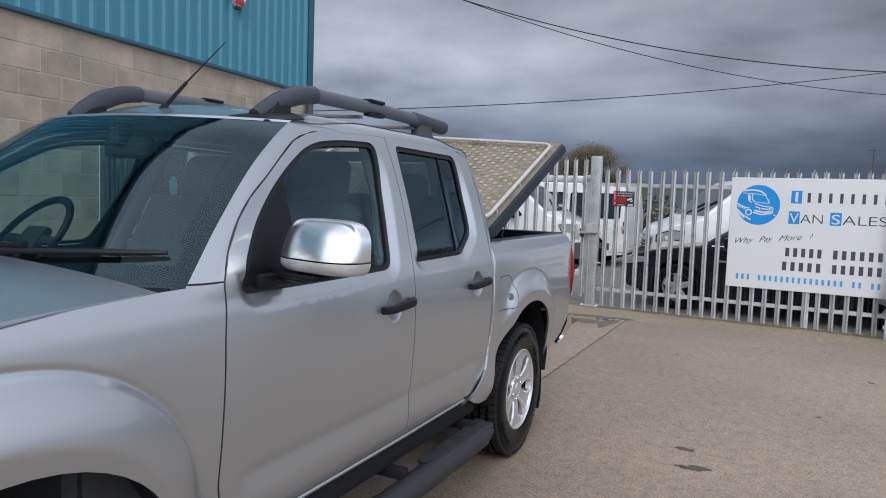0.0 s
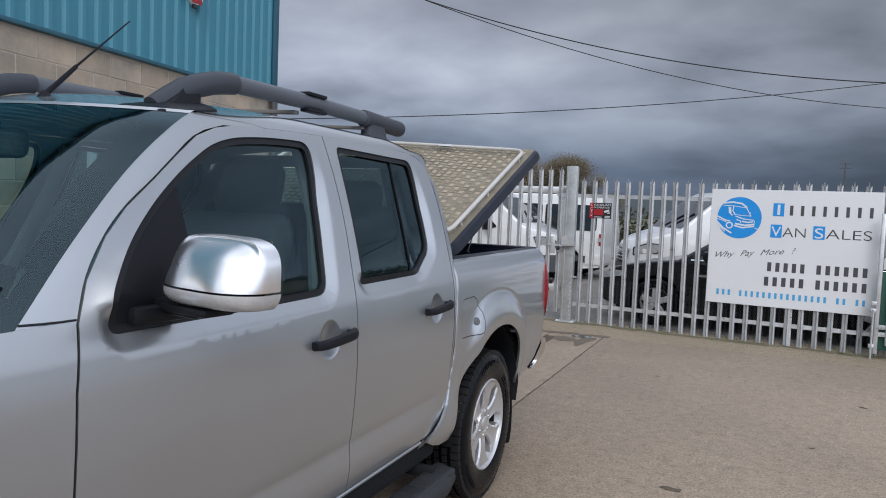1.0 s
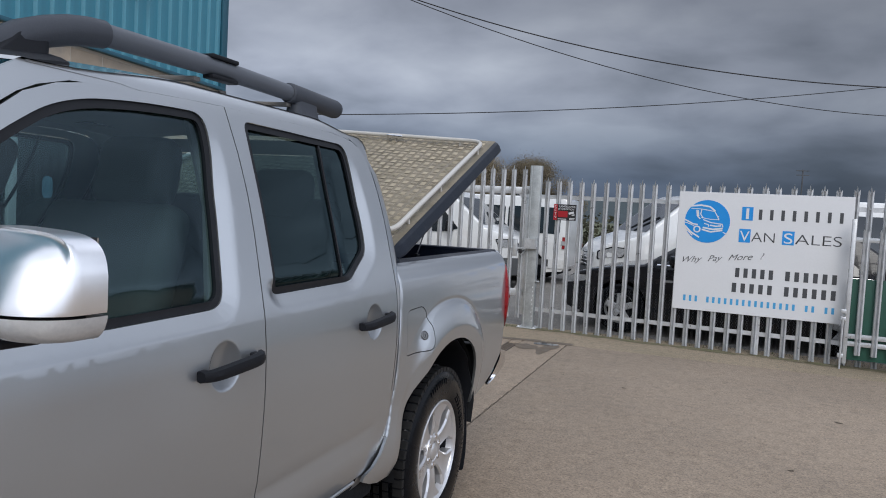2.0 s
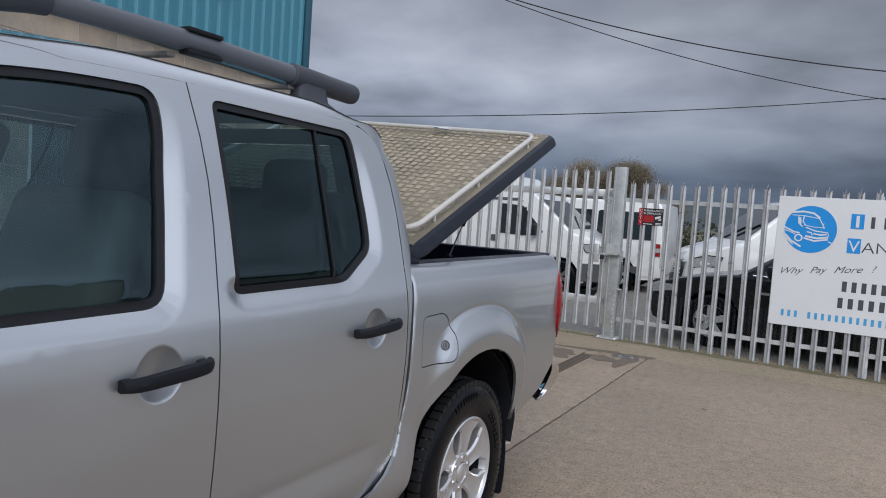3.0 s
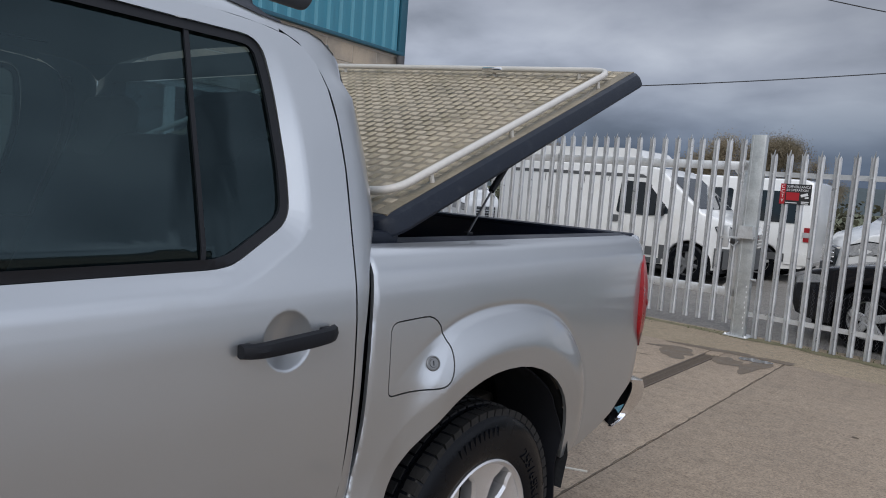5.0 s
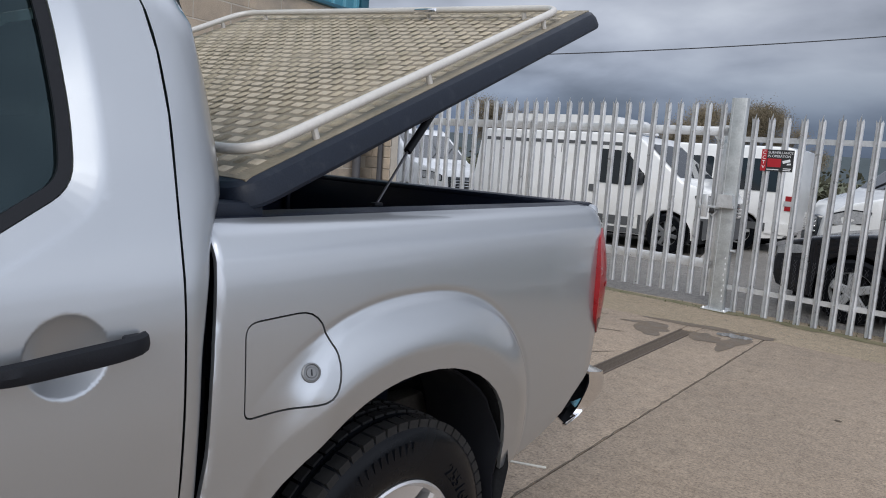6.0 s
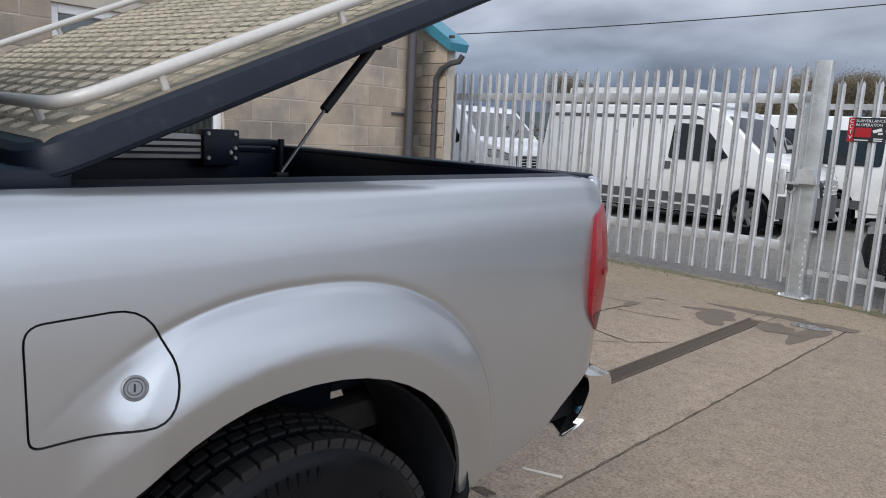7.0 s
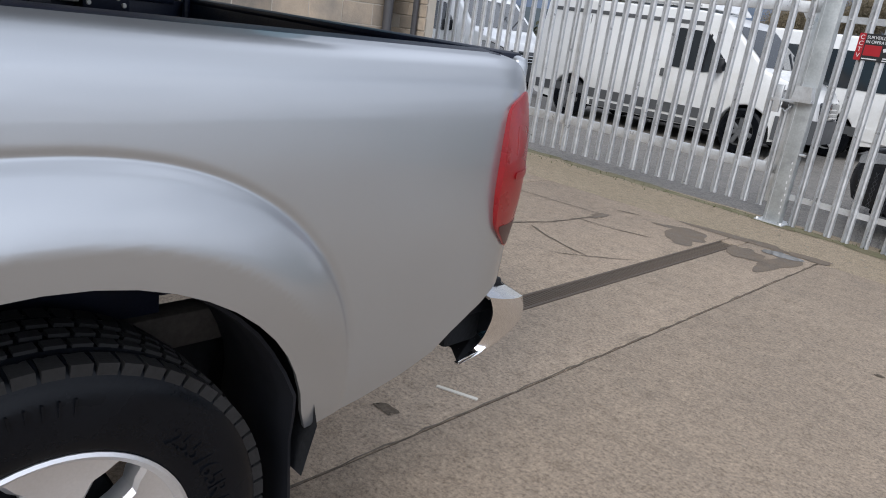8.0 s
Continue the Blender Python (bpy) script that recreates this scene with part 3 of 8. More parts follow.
WIN_F = round_corners([(-2.474, 1.198), (-2.468, 1.275), (-2.400, 1.385), (-2.31, 1.474), (-2.19, 1.563), (-2.06, 1.637), (-1.965, 1.664), (-1.83, 1.679), (-1.70, 1.685), (-1.598, 1.686), (-1.586, 1.59), (-1.602, 1.45), (-1.643, 1.205), (-2.05, 1.199)], [0.03, 0.06, 0.08, 0.08, 0.1, 0.1, 0.1, 0.1, 0.08, 0.045, 0.1, 0.1, 0.055, 0.1])
WIN_R = round_corners([(-1.432, 1.689), (-1.24, 1.687), (-1.06, 1.684), (-0.866, 1.682), (-0.836, 1.55), (-0.828, 1.42), (-0.836, 1.312), (-0.990, 1.223), (-1.450, 1.217), (-1.441, 1.386)], [0.028, 0.1, 0.1, 0.045, 0.1, 0.08, 0.04, 0.05, 0.04, 0.1])


def near_cuts(c, r, n=11):
    return [c - r + 2 * r * i / n for i in range(n + 1)]


def edge_distance(loop):
    """Distance from (y, z) to a closed outline, negative inside it."""
    P = np.array(loop)
    Q = np.roll(P, -1, axis=0) - P
    L2 = (Q ** 2).sum(1) + 1e-12
    R = P + Q

    def dist(y, z):
        d = np.array((y, z)) - P
        t = np.clip((d * Q).sum(1) / L2, 0, 1)[:, None]
        cross = (P[:, 1] > z) != (R[:, 1] > z)
        at = P[:, 0] + (z - P[:, 1]) / np.where(Q[:, 1] == 0, 1e-9, Q[:, 1]) * Q[:, 0]
        inside = int((cross & (at > y)).sum()) % 2
        return float(np.sqrt(((d - t * Q) ** 2).sum(1).min())) * (-1 if inside else 1)
    return dist


def recess(d):
    """Depth of the pressed flange round a window, by the distance from the opening."""
    return 0.022 * (1 - d / 0.034) if d < 0.026 else 0.022 * 0.2353 * max(0.0, 1 - (d - 0.026) / 0.016) ** 2


def build_side(mirror):
    WIN_EDGE = 0.020
    for nm, outline, win, hy in (("front_door", DOOR_F, WIN_F, 0), ("rear_door", DOOR_R, WIN_R, 1)):
        y, z = HANDLES[hy]
        away = edge_distance(win)
        edge_y = (-1.80, -1.64) if hy == 0 else (-1.10, -0.94)

        def flange(a, b, e=edge_y):
            """How strongly the edge of the opening is pressed in: along the foot and the rear of the window."""
            return max(step(b, 1.27, 1.21), (1 - step(b, 1.46, 1.69)) * step(a, *e))
        skin = side_x if mirror else (lambda a, b: side_x(a, b) - recess(away(a, b)) * flange(a, b) if b > 1.12 else side_x(a, b))
        depth = lambda a, b: 0.006 + 0.019 * flange(a, b)
        door = tp(nm, panel(shrink(outline, 0.0020), skin, (win,), dense=None if mirror else (lambda a, b: b > 1.12 and away(a, b) < 0.046), dy=0.022, dz=0.022, ys=near_cuts(y, 0.068, 31), zs=near_cuts(z, 0.068, 31) + [0.632 + 0.006 * k for k in range(11)], mirror=mirror), SILVER)
        inner = shrink(win, WIN_EDGE)
        tp("window_frame", panel(shrink(win, 0.001), lambda a, b: side_x(a, b) - depth(a, b), (inner,), rim=0.014, mirror=mirror), SEAL, door, "black rubber window surround")
        if hy == 0:
            tp("window_glass", panel(shrink(inner, -0.004), lambda a, b: side_x(a, b) - depth(a, b) - 0.0085, rim=0, mirror=mirror), GLASS, door, "lightly tinted side glass")
            # black sail panel in the window's front corner, behind the mirror
            sail = [p for p in inner if p[0] < -2.19]
            sail = sail + [(-2.205, 1.222)] if sail else [(-2.45, 1.22), (-2.30, 1.40), (-2.30, 1.22)]
            hull = sorted(sail, key=lambda p: math.atan2(p[1] - 1.30, p[0] + 2.32))
            tp("sail_panel", panel(hull, lambda a, b: side_x(a, b) - depth(a, b) - 0.002, rim=0.01, mirror=mirror), BLACK_PLASTIC, door, "black plastic mirror sail panel")
        else:
            tp("window_glass", panel(shrink(inner, -0.004), lambda a, b: side_x(a, b) - depth(a, b) - 0.0085, rim=0, mirror=mirror), PRIVACY, door, "dark privacy glass")
            bar = [(-1.033, 1.684), (-1.023, 1.684), (-1.042, 1.223), (-1.052, 1.223)]
            tp("divider_bar", panel(bar, lambda a, b: side_x(a, b) - depth(a, b) - 0.002, rim=0.012, mirror=mirror), SEAL, door)
        # pull handle
        h = tp("door_handle", handle_mesh(y, z, mirror), BLACK_PLASTIC, door, "black plastic pull handle")
    # wing with its wheel opening
    ol = arch_line(-3.20, 0.47, 0.425)
    wing = [(-2.550, 0.53), (-2.583, 0.70), (-2.583, 0.95), (-2.579, 1.10), (-2.559, 1.238), (-2.60, 1.2405), (-2.66, 1.2415), (-2.78, 1.2395), (-3.0, 1.228), (-3.3, 1.195), (-3.6, 1.15), (-3.9, 1.08), (-4.02, 1.0), (-4.08, 0.85), (-4.08, 0.55), (-3.72, 0.46)] + ol[::-1] + [(-2.71, 0.45), (-2.62, 0.48)]
    tp("front_wing", panel(shrink(wing, 0.0014), side_x, dy=0.02 if mirror else 0.012, dz=0.02 if mirror else 0.012, mirror=mirror, dense=None if mirror else on_shoulder(-3.24, 0.60, 0.608)), SILVER)
    # load-bed side with its wheel opening and the recess of the filler flap
    ol = [p for p in bed_arch() if p[1] > (0.505 if p[0] > 0 else 0.452)]
    bed = [(-0.622, 1.256), (-0.30, 1.257), (0.2, 1.258), (0.84, 1.258), (0.90, 1.245), (0.945, 1.205), (0.958, 1.16), (0.962, 0.90), (0.955, 0.78), (0.935, 0.722), (0.865, 0.706), (0.795, 0.672), (0.740, 0.634), (0.690, 0.592), (0.60, 0.553), (0.50, 0.524), (0.43, 0.510)] + [(0.362, 0.498)] + ol + [(-0.62, 0.447), (-0.72, 0.450), (-0.80, 0.474), (-0.866, 0.503), (-0.862, 0.5205), (-0.80, 0.535), (-0.742, 0.571), (-0.700, 0.615), (-0.668, 0.68), (-0.650, 0.76), (-0.637, 0.85), (-0.628, 1.05), (-0.618, 1.19)]
    flap = round_corners([(-0.572, 1.080), (-0.405, 1.086), (-0.362, 0.985), (-0.385, 0.905), (-0.572, 0.900)], [0.03, 0.05, 0.07, 0.06, 0.02])
    holes = () if mirror else (flap,)
    bs = tp("load_bed_side", panel(bed, bed_x, holes, dy=0.018 if mirror else 0.010, dz=0.018 if mirror else 0.010, mirror=mirror, zs=(1.20, 1.215, 1.235, 1.245, 1.252), rim=0.013, dense=None if mirror else on_shoulder(-0.12, 0.553, 0.562)), SILVER)
    if not mirror:
        tp("fuel_flap", panel(shrink(flap, 0.0035), lambda a, b: bed_x(a, b) - 0.001, dy=0.010, dz=0.010, rim=0.012, dense=on_shoulder(-0.12, 0.553, 0.562)), SILVER, bs, "silver fuel filler flap with lock")
        tp("flap_recess", panel(shrink(flap, -0.01), lambda a, b: bed_x(a, b) - 0.016, rim=0), SEAL, bs)
        fy, fz = -0.430, 0.966
        fx = bed_x(fy, fz)
        lean_ = Vector((1.0, -(bed_x(fy + 0.012, fz) - bed_x(fy - 0.012, fz)) / 0.024, -(bed_x(fy, fz + 0.012) - bed_x(fy, fz - 0.012)) / 0.024)).normalized()
        LOCK = Matrix.Translation((fx, fy, fz)) @ lean_.to_track_quat("X", "Z").to_matrix().to_4x4()
        bm = lathe([(0.0, 0.004), (0.0095, 0.004), (0.011, 0.0015), (0.0145, 0.0015), (0.016, 0.005), (0.0185, 0.004), (0.0195, 0.0), (0.0195, -0.010)], 32, "X", (0, 0, 0))
        bmesh.ops.transform(bm, matrix=LOCK, verts=bm.verts)
        tp("fuel_lock", bm, STEEL_WHEEL, bs, "round metal fuel-flap lock")
        tp("lock_slot", box((0.0035, -0.0014, -0.006), (0.0046, 0.0014, 0.006), 0.0, 1, LOCK), SEAL, bs)
    return bs


def handle_mesh(y, z, mirror):
    """A strap handle: a bowed bar on two feet."""
    bm = bmesh.new()
    x0 = CAB(z)
    L = 0.114
    n = 14
    rings = []
    for i in range(n + 1):
        u = -1 + 2 * i / n
        yy = y + u * L
        out = 0.036 - 0.020 * abs(u) ** 6
        h = 0.0175 - 0.003 * abs(u) ** 3 + 0.001 * u
        th = 0.013
        zz = z + 0.006 * u
        xo = x0 + out
        sec = [(-th, -h * 0.8), (-th * 0.3, -h), (th * 0.5, -h * 0.75), (th * 0.8, 0), (th * 0.5, h * 0.75), (-th * 0.3, h), (-th, h * 0.8)]
        rings.append([bm.verts.new((xo + a, yy, zz + b)) for a, b in sec])
    for i in range(n):
        for k in range(7):
            bm.faces.new((rings[i][k], rings[i][(k + 1) % 7], rings[i + 1][(k + 1) % 7], rings[i + 1][k]))
    bm.faces.new(rings[0])
    bm.faces.new(rings[-1][::-1])
    for u in (-0.86, 0.86):
        add_box(bm, (x0 - 0.02, y + u * L - 0.014, z + 0.006 * u - 0.011), (x0 + 0.02, y + u * L + 0.014, z + 0.006 * u + 0.011), 0.004)
    bmesh.ops.recalc_face_normals(bm, faces=bm.faces)
    if mirror:
        for v in bm.verts:
            v.co.x = -WIDE - v.co.x
        bmesh.ops.reverse_faces(bm, faces=list(bm.faces))
    return bm


for mirrored in (False, True):
    build_side(mirrored)


# roof, pillars, windscreen: sheets between the two sides
def across(rows, n=24, flange=0.0):
    """A sheet across the truck: rows of (y, z, edge inset, crown in y, crown in z) from side to side."""
    bm = bmesh.new()
    grid = []
    for y, z, inset, cy, cz in rows:
        line = []
        for k in range(n + 1):
            u = -1 + 2 * k / n
            x = -WIDE / 2 - u * (WIDE / 2 - inset)
            c = 1 - abs(u) ** 2.4
            line.append(bm.verts.new((x, y + cy * c, z + cz * c)))
        if flange:
            for k in (0, -1):
                v = line[k].co
                line.insert(0 if k == 0 else len(line), bm.verts.new((v.x, v.y, v.z - flange)))
        grid.append(line)
    for a, b in zip(grid, grid[1:]):
        for k in range(len(a) - 1):
            bm.faces.new((a[k], a[k + 1], b[k + 1], b[k]))
    bmesh.ops.recalc_face_normals(bm, faces=bm.faces)
    if sum(f.normal.z * f.calc_area() for f in bm.faces) < 0:
        bmesh.ops.reverse_faces(bm, faces=list(bm.faces))
    return bm


def roof_edge(y):
    """Height of the roof sheet's edge along the cab."""
    return 1.758 - 0.042 * step(y, -1.60, -2.08) - 0.034 * step(y, -1.02, -0.78)


def roof_inset(y):
    """How far the roof sheet's edge stands in from the body side."""
    return -CAB(roof_edge(y) - 0.055 * roof_fall(y)) - 0.003 + corner_in(y, 1.70)


def corner_in(y, z):
    """How far the rear corner of the cab has rounded inwards."""
    q = min(1.0, max(0.0, (y + 0.80) / 0.20))
    return (0.026 + 0.044 * step(z, 1.15, 1.40)) * (1 - math.sqrt(1 - q * q))


def roof_fall(y):
    """How the roof rounds down to the back of the cab."""
    return step(y, -0.77, -0.590) ** 2


roof_rows = [(-2.107, 1.7115, 0.181, -0.20, 0.010), (-2.104, 1.7145, 0.180, -0.20, 0.0105)]
for i in range(36):
    y = -2.097 + i * (1.497 / 35)
    f = roof_fall(y)
    fr = step(y, -1.80, -2.108)
    roof_rows.append((y, roof_edge(y) + 0.003 * fr - 0.055 * f, roof_inset(y), -0.20 * step(y, -1.20, -2.108) + 0.015 * f, 0.053 - 0.042 * fr + 0.028 * step(y, -1.02, -0.78)))
tp("roof", across(roof_rows, 32), SILVER)
# cant rails close the gap between the door tops and the roof sheet
DOOR_TOP = curve_of([(-2.16, 1.62), (-2.11, 1.652), (-2.03, 1.682), (-1.95, 1.697), (-1.80, 1.706), (-1.65, 1.712), (-1.50, 1.716), (-1.10, 1.7165), (-0.95, 1.7165), (-0.86, 1.711), (-0.79, 1.699), (-0.748, 1.679), (-0.72, 1.649), (-0.698, 1.597), (-0.66, 1.585), (-0.50, 1.585)])
for s in (0, 1):
    bm = bmesh.new()
    grid = []
    for i in range(78):
        y = -2.085 + i * (1.275 / 77)
        f = roof_fall(y)
        zt = roof_edge(y) - 0.055 * f
        lo = DOOR_TOP(y) + 0.0015
        lo += (1.7135 - lo) * step(y, -1.79, -1.87)      # above the screen pillar
        line = []
        for k in range(8):
            u = k / 7
            z = lo + (zt + 0.0015 - lo) * u
            x = CAB(z) - 0.0015
            line.append(bm.verts.new((x if not s else -WIDE - x, y, z)))
        x = -roof_inset(y) - 0.02
        line.append(bm.verts.new((x if not s else -WIDE - x, y, zt + 0.004)))
        x = CAB(lo) - 0.02
        line.insert(0, bm.verts.new((x if not s else -WIDE - x, y, lo - 0.002)))
        grid.append(line)
    for a, b in zip(grid, grid[1:]):
        for k in range(len(a) - 1):
            bm.faces.new((a[k], a[k + 1], b[k + 1], b[k]))
    bmesh.ops.recalc_face_normals(bm, faces=bm.faces)
    if sum(f.normal.z * f.calc_area() for f in bm.faces) < 0:
        bmesh.ops.reverse_faces(bm, faces=list(bm.faces))
    tp("cant_rail", bm, SILVER)

# windscreen pillar: between the screen's edge and the door's front edge
PIL_OUT = curve_of([(1.236, -2.559), (1.318, -2.523), (1.405, -2.458), (1.468, -2.388), (1.532, -2.293), (1.595, -2.203), (1.655, -2.113), (1.685, -2.033), (1.700, -1.953), (1.709, -1.80)])
PIL_IN = curve_of([(1.236, -2.67), (1.40, -2.515), (1.55, -2.350), (1.66, -2.198), (1.70, -2.132), (1.714, -2.105)])
for s in (0, 1):
    bm = bmesh.new()
    grid = []
    for i in range(24):
        z = 1.215 + i * (1.716 - 1.215) / 23
        line = []
        for k in range(7):
            u = k / 6
            y = PIL_OUT(z) * (1 - u) + PIL_IN(z) * u
            x = CAB(z) - 0.002 - (0.022 - 0.020 * (z - 1.236) / 0.478) * u ** 1.6
            line.append(bm.verts.new((x if not s else -WIDE - x, y, z)))
        grid.append(line)
    for a, b in zip(grid, grid[1:]):
        for k in range(6):
            bm.faces.new((a[k], a[k + 1], b[k + 1], b[k]))
    bmesh.ops.recalc_face_normals(bm, faces=bm.faces)
    if (sum(f.normal.x * f.calc_area() for f in bm.faces) < 0) != bool(s):
        bmesh.ops.reverse_faces(bm, faces=list(bm.faces))
    tp("screen_pillar", bm, SILVER)
    seam = [(CAB(1.241) - 0.001 - 0.022 * u ** 2.2 if not s else -WIDE - CAB(1.241) + 0.001 + 0.022 * u ** 2.2, -2.559 - 0.105 * u, 1.2435) for u in (0.0, 0.3, 0.6, 1.0)]
    tp("pillar_seam", tube(seam, 0.0022, 6), SEAL)


def screen_rows(off=0.0, lo=0.0, hi=1.0, n=14):
    rows = []
    for i in range(n + 1):
        u = lo + (hi - lo) * i / n
        z = 1.225 + u * (1.709 - 1.225)
        y = PIL_IN(z) + 0.004
        inset = -CAB(z) + 0.023 - 0.020 * (z - 1.236) / 0.478
        rows.append((y + off * 0.6, z - off, inset, -0.20, 0.01 * u))
    return rows


tp("windscreen", across(screen_rows(n=28), 90), SCREEN, label="clear tinted windscreen")
# dark printed border
border = across(screen_rows(0.009, n=28), 90)
gone = []
for f in border.faces:
    c = f.calc_center_median()
    half = WIDE / 2 + CAB(c.z) - 0.023 + 0.020 * (c.z - 1.236) / 0.478
    if abs(c.x + WIDE / 2) < half * (0.925 - 0.05 * (c.z - 1.29) / 0.41) and c.z > 1.290 or c.z > 1.698:
        gone.append(f)
bmesh.ops.delete(border, geom=gone, context="FACES")
tp("screen_border", border, FRIT, label="black printed windscreen border")
# scuttle panel below the screen
tp("scuttle_panel", across([(-2.675, 1.236, 0.085, -0.218, 0.0), (-2.74, 1.222, 0.08, -0.215, 0.0), (-2.79, 1.205, 0.08, -0.205, 0.0), (-2.82, 1.19, 0.08, -0.205, 0.0)]), BLACK_PLASTIC)
# bonnet: crowned, falling to the nose
bon = []
for i in range(22):
    u = i / 21
    y = -2.765 - u * 1.25
    z = 1.236 - 0.045 * u - 0.11 * u ** 3
    bon.append((y, z, 0.047 + 0.30 * max(0.0, (-3.45 - y) / 0.68) ** 2.2 * 0.9, -0.045 * (1 - u) - 0.06 * u, 0.062 - 0.01 * u))
tp("bonnet", across(bon, 30, 0.07), SILVER)
tp("nose", across([(-4.015, 1.075, 0.25, -0.06, 0.05), (-4.07, 1.0, 0.25, -0.08, 0.03), (-4.10, 0.8, 0.22, -0.08, 0.0), (-4.12, 0.55, 0.2, -0.08, 0.0), (-4.06, 0.42, 0.2, -0.08, 0.0)]), SILVER)

# wipers lying low on the glass
def on_screen(x, z, off):
    u = (x + WIDE / 2) / (WIDE / 2 + CAB(z) - 0.03)
    return Vector((x, PIL_IN(z) - 0.211 * (1 - abs(u) ** 2.4) - off, z + off * 0.5))


for xa, xb, za, zb in ((-0.86, -0.14, 1.294, 1.312), (-1.52, -0.90, 1.275, 1.300)):
    blade = [on_screen(xa + (xb - xa) * k / 12, za + (zb - za) * k / 12, 0.012) for k in range(13)]
    arm = [blade[6] + Vector((-0.45, -0.06, -0.045)), blade[6] + Vector((-0.2, -0.02, 0.0)), blade[6] + Vector((0, 0, 0.016))]
    wp = tp("wiper", tube(arm, [0.014, 0.012, 0.009], 8), BLACK_PLASTIC)
    tp("wiper_blade", tube(blade, [0.005] + [0.0085] * 11 + [0.005], 8), SEAL, wp)

# cab back wall with rear window, and cab rear corners
CAB_BACK = curve_of([(0.45, -0.655), (1.0, -0.652), (1.18, -0.630), (1.25, -0.606), (1.285, -0.583), (1.32, -0.571), (1.38, -0.566), (1.45, -0.567), (1.54, -0.573), (1.61, -0.579), (1.667, -0.590), (1.705, -0.606), (1.75, -0.62)])
for s in (0, 1):
    bm = bmesh.new()
    grid = []
    DR = curve_of([(0.45, -0.90), (0.527, -0.862), (0.545, -0.803), (0.597, -0.748), (0.66, -0.7165), (0.74, -0.7005), (0.86, -0.6935), (1.0, -0.6925), (1.10, -0.6915), (1.20, -0.6895), (1.33, -0.6835), (1.43, -0.6795), (1.53, -0.6835), (1.60, -0.6955), (1.652, -0.7175), (1.682, -0.7455), (1.702, -0.7875), (1.714, -0.83), (1.7245, -0.86)])
    for i in range(40):
        z = 0.45 + i * (1.7245 - 0.45) / 39
        line = []
        for k in range(9):
            u = k / 8
            a = u * math.pi / 2
            y = DR(z) + (CAB_BACK(z) - DR(z)) * math.sin(a)
            zz = z if z < 1.60 else 1.60 + (z - 1.60) * (roof_edge(y) - 0.055 * roof_fall(y) - 1.60) / 0.1245
            x = CAB(zz) - ((0.026 + 0.044 * step(z, 1.15, 1.40)) * (1 - math.cos(a)) if z < 1.60 else corner_in(y, z) * step(z, 1.60, 1.66) + (0.07 * (1 - math.cos(a))) * (1 - step(z, 1.60, 1.66)))
            line.append(bm.verts.new((x if not s else -WIDE - x, y, zz)))
        grid.append(line)
    for a, b in zip(grid, grid[1:]):
        for k in range(8):
            bm.faces.new((a[k], a[k + 1], b[k + 1], b[k]))
    bmesh.ops.recalc_face_normals(bm, faces=bm.faces)
    if (sum(f.normal.x * f.calc_area() for f in bm.faces) < 0) != bool(s):
        bmesh.ops.reverse_faces(bm, faces=list(bm.faces))
    tp("cab_corner", bm, SILVER)
    jamb = [(CAB(z) - 0.032 if not s else -WIDE - CAB(z) + 0.032, DR(z) - 0.004, z) for z in [0.66 + 0.04 * k for k in range(26)]]
    tp("door_seal", tube(jamb, 0.017, 8), SEAL)
bm = bmesh.new()
grid = []
for i in range(24):
    z = 0.45 + i * (1.72 - 0.45) / 23
    x0 = CAB(z) - 0.026 - 0.044 * step(z, 1.15, 1.40)
    grid.append([bm.verts.new((x0 + (-WIDE - 2 * x0) * k / 12, CAB_BACK(z), z)) for k in range(13)])
for a, b in zip(grid, grid[1:]):
    for k in range(12):
        c = (a[k].co + b[k + 1].co) / 2
        if not (1.30 < c.z < 1.66 and 2 <= k <= 9):
            bm.faces.new((a[k], a[k + 1], b[k + 1], b[k]))
tp("cab_back", bm, SILVER)
bm = bmesh.new()
vs = [bm.verts.new(p) for p in ((-0.36, -0.620, 1.29), (-1.49, -0.620, 1.29), (-1.49, -0.600, 1.66), (-0.36, -0.600, 1.66))]
bm.faces.new(vs)
tp("rear_window", bm, PRIVACY, label="dark rear cab window")

# cabin: floor, dash, seats, wheel
tp("cabin_floor", box((-1.78, -2.75, 0.44), (-0.07, -0.66, 0.50)), TRIM)
tp("headliner", across([(y, roof_edge(y) - 0.016, 0.27, 0.0, 0.030) for y in (-1.93, -1.7, -1.3, -0.9, -0.62)], 12), HEADLINER)
dash = bmesh.new()
add_prism(dash, [(-2.95, 0.6), (-2.35, 0.75), (-2.30, 1.08), (-2.42, 1.19), (-2.70, 1.205), (-2.95, 1.18)], 1.62, Matrix(((0, 0, -1, -0.11), (1, 0, 0, 0), (0, 1, 0, 0), (0, 0, 0, 1))))
bmesh.ops.recalc_face_normals(dash, faces=dash.faces)
bmesh.ops.bevel(dash, geom=list(dash.edges), offset=0.03, segments=3, affect="EDGES")
tp("dashboard", dash, TRIM)
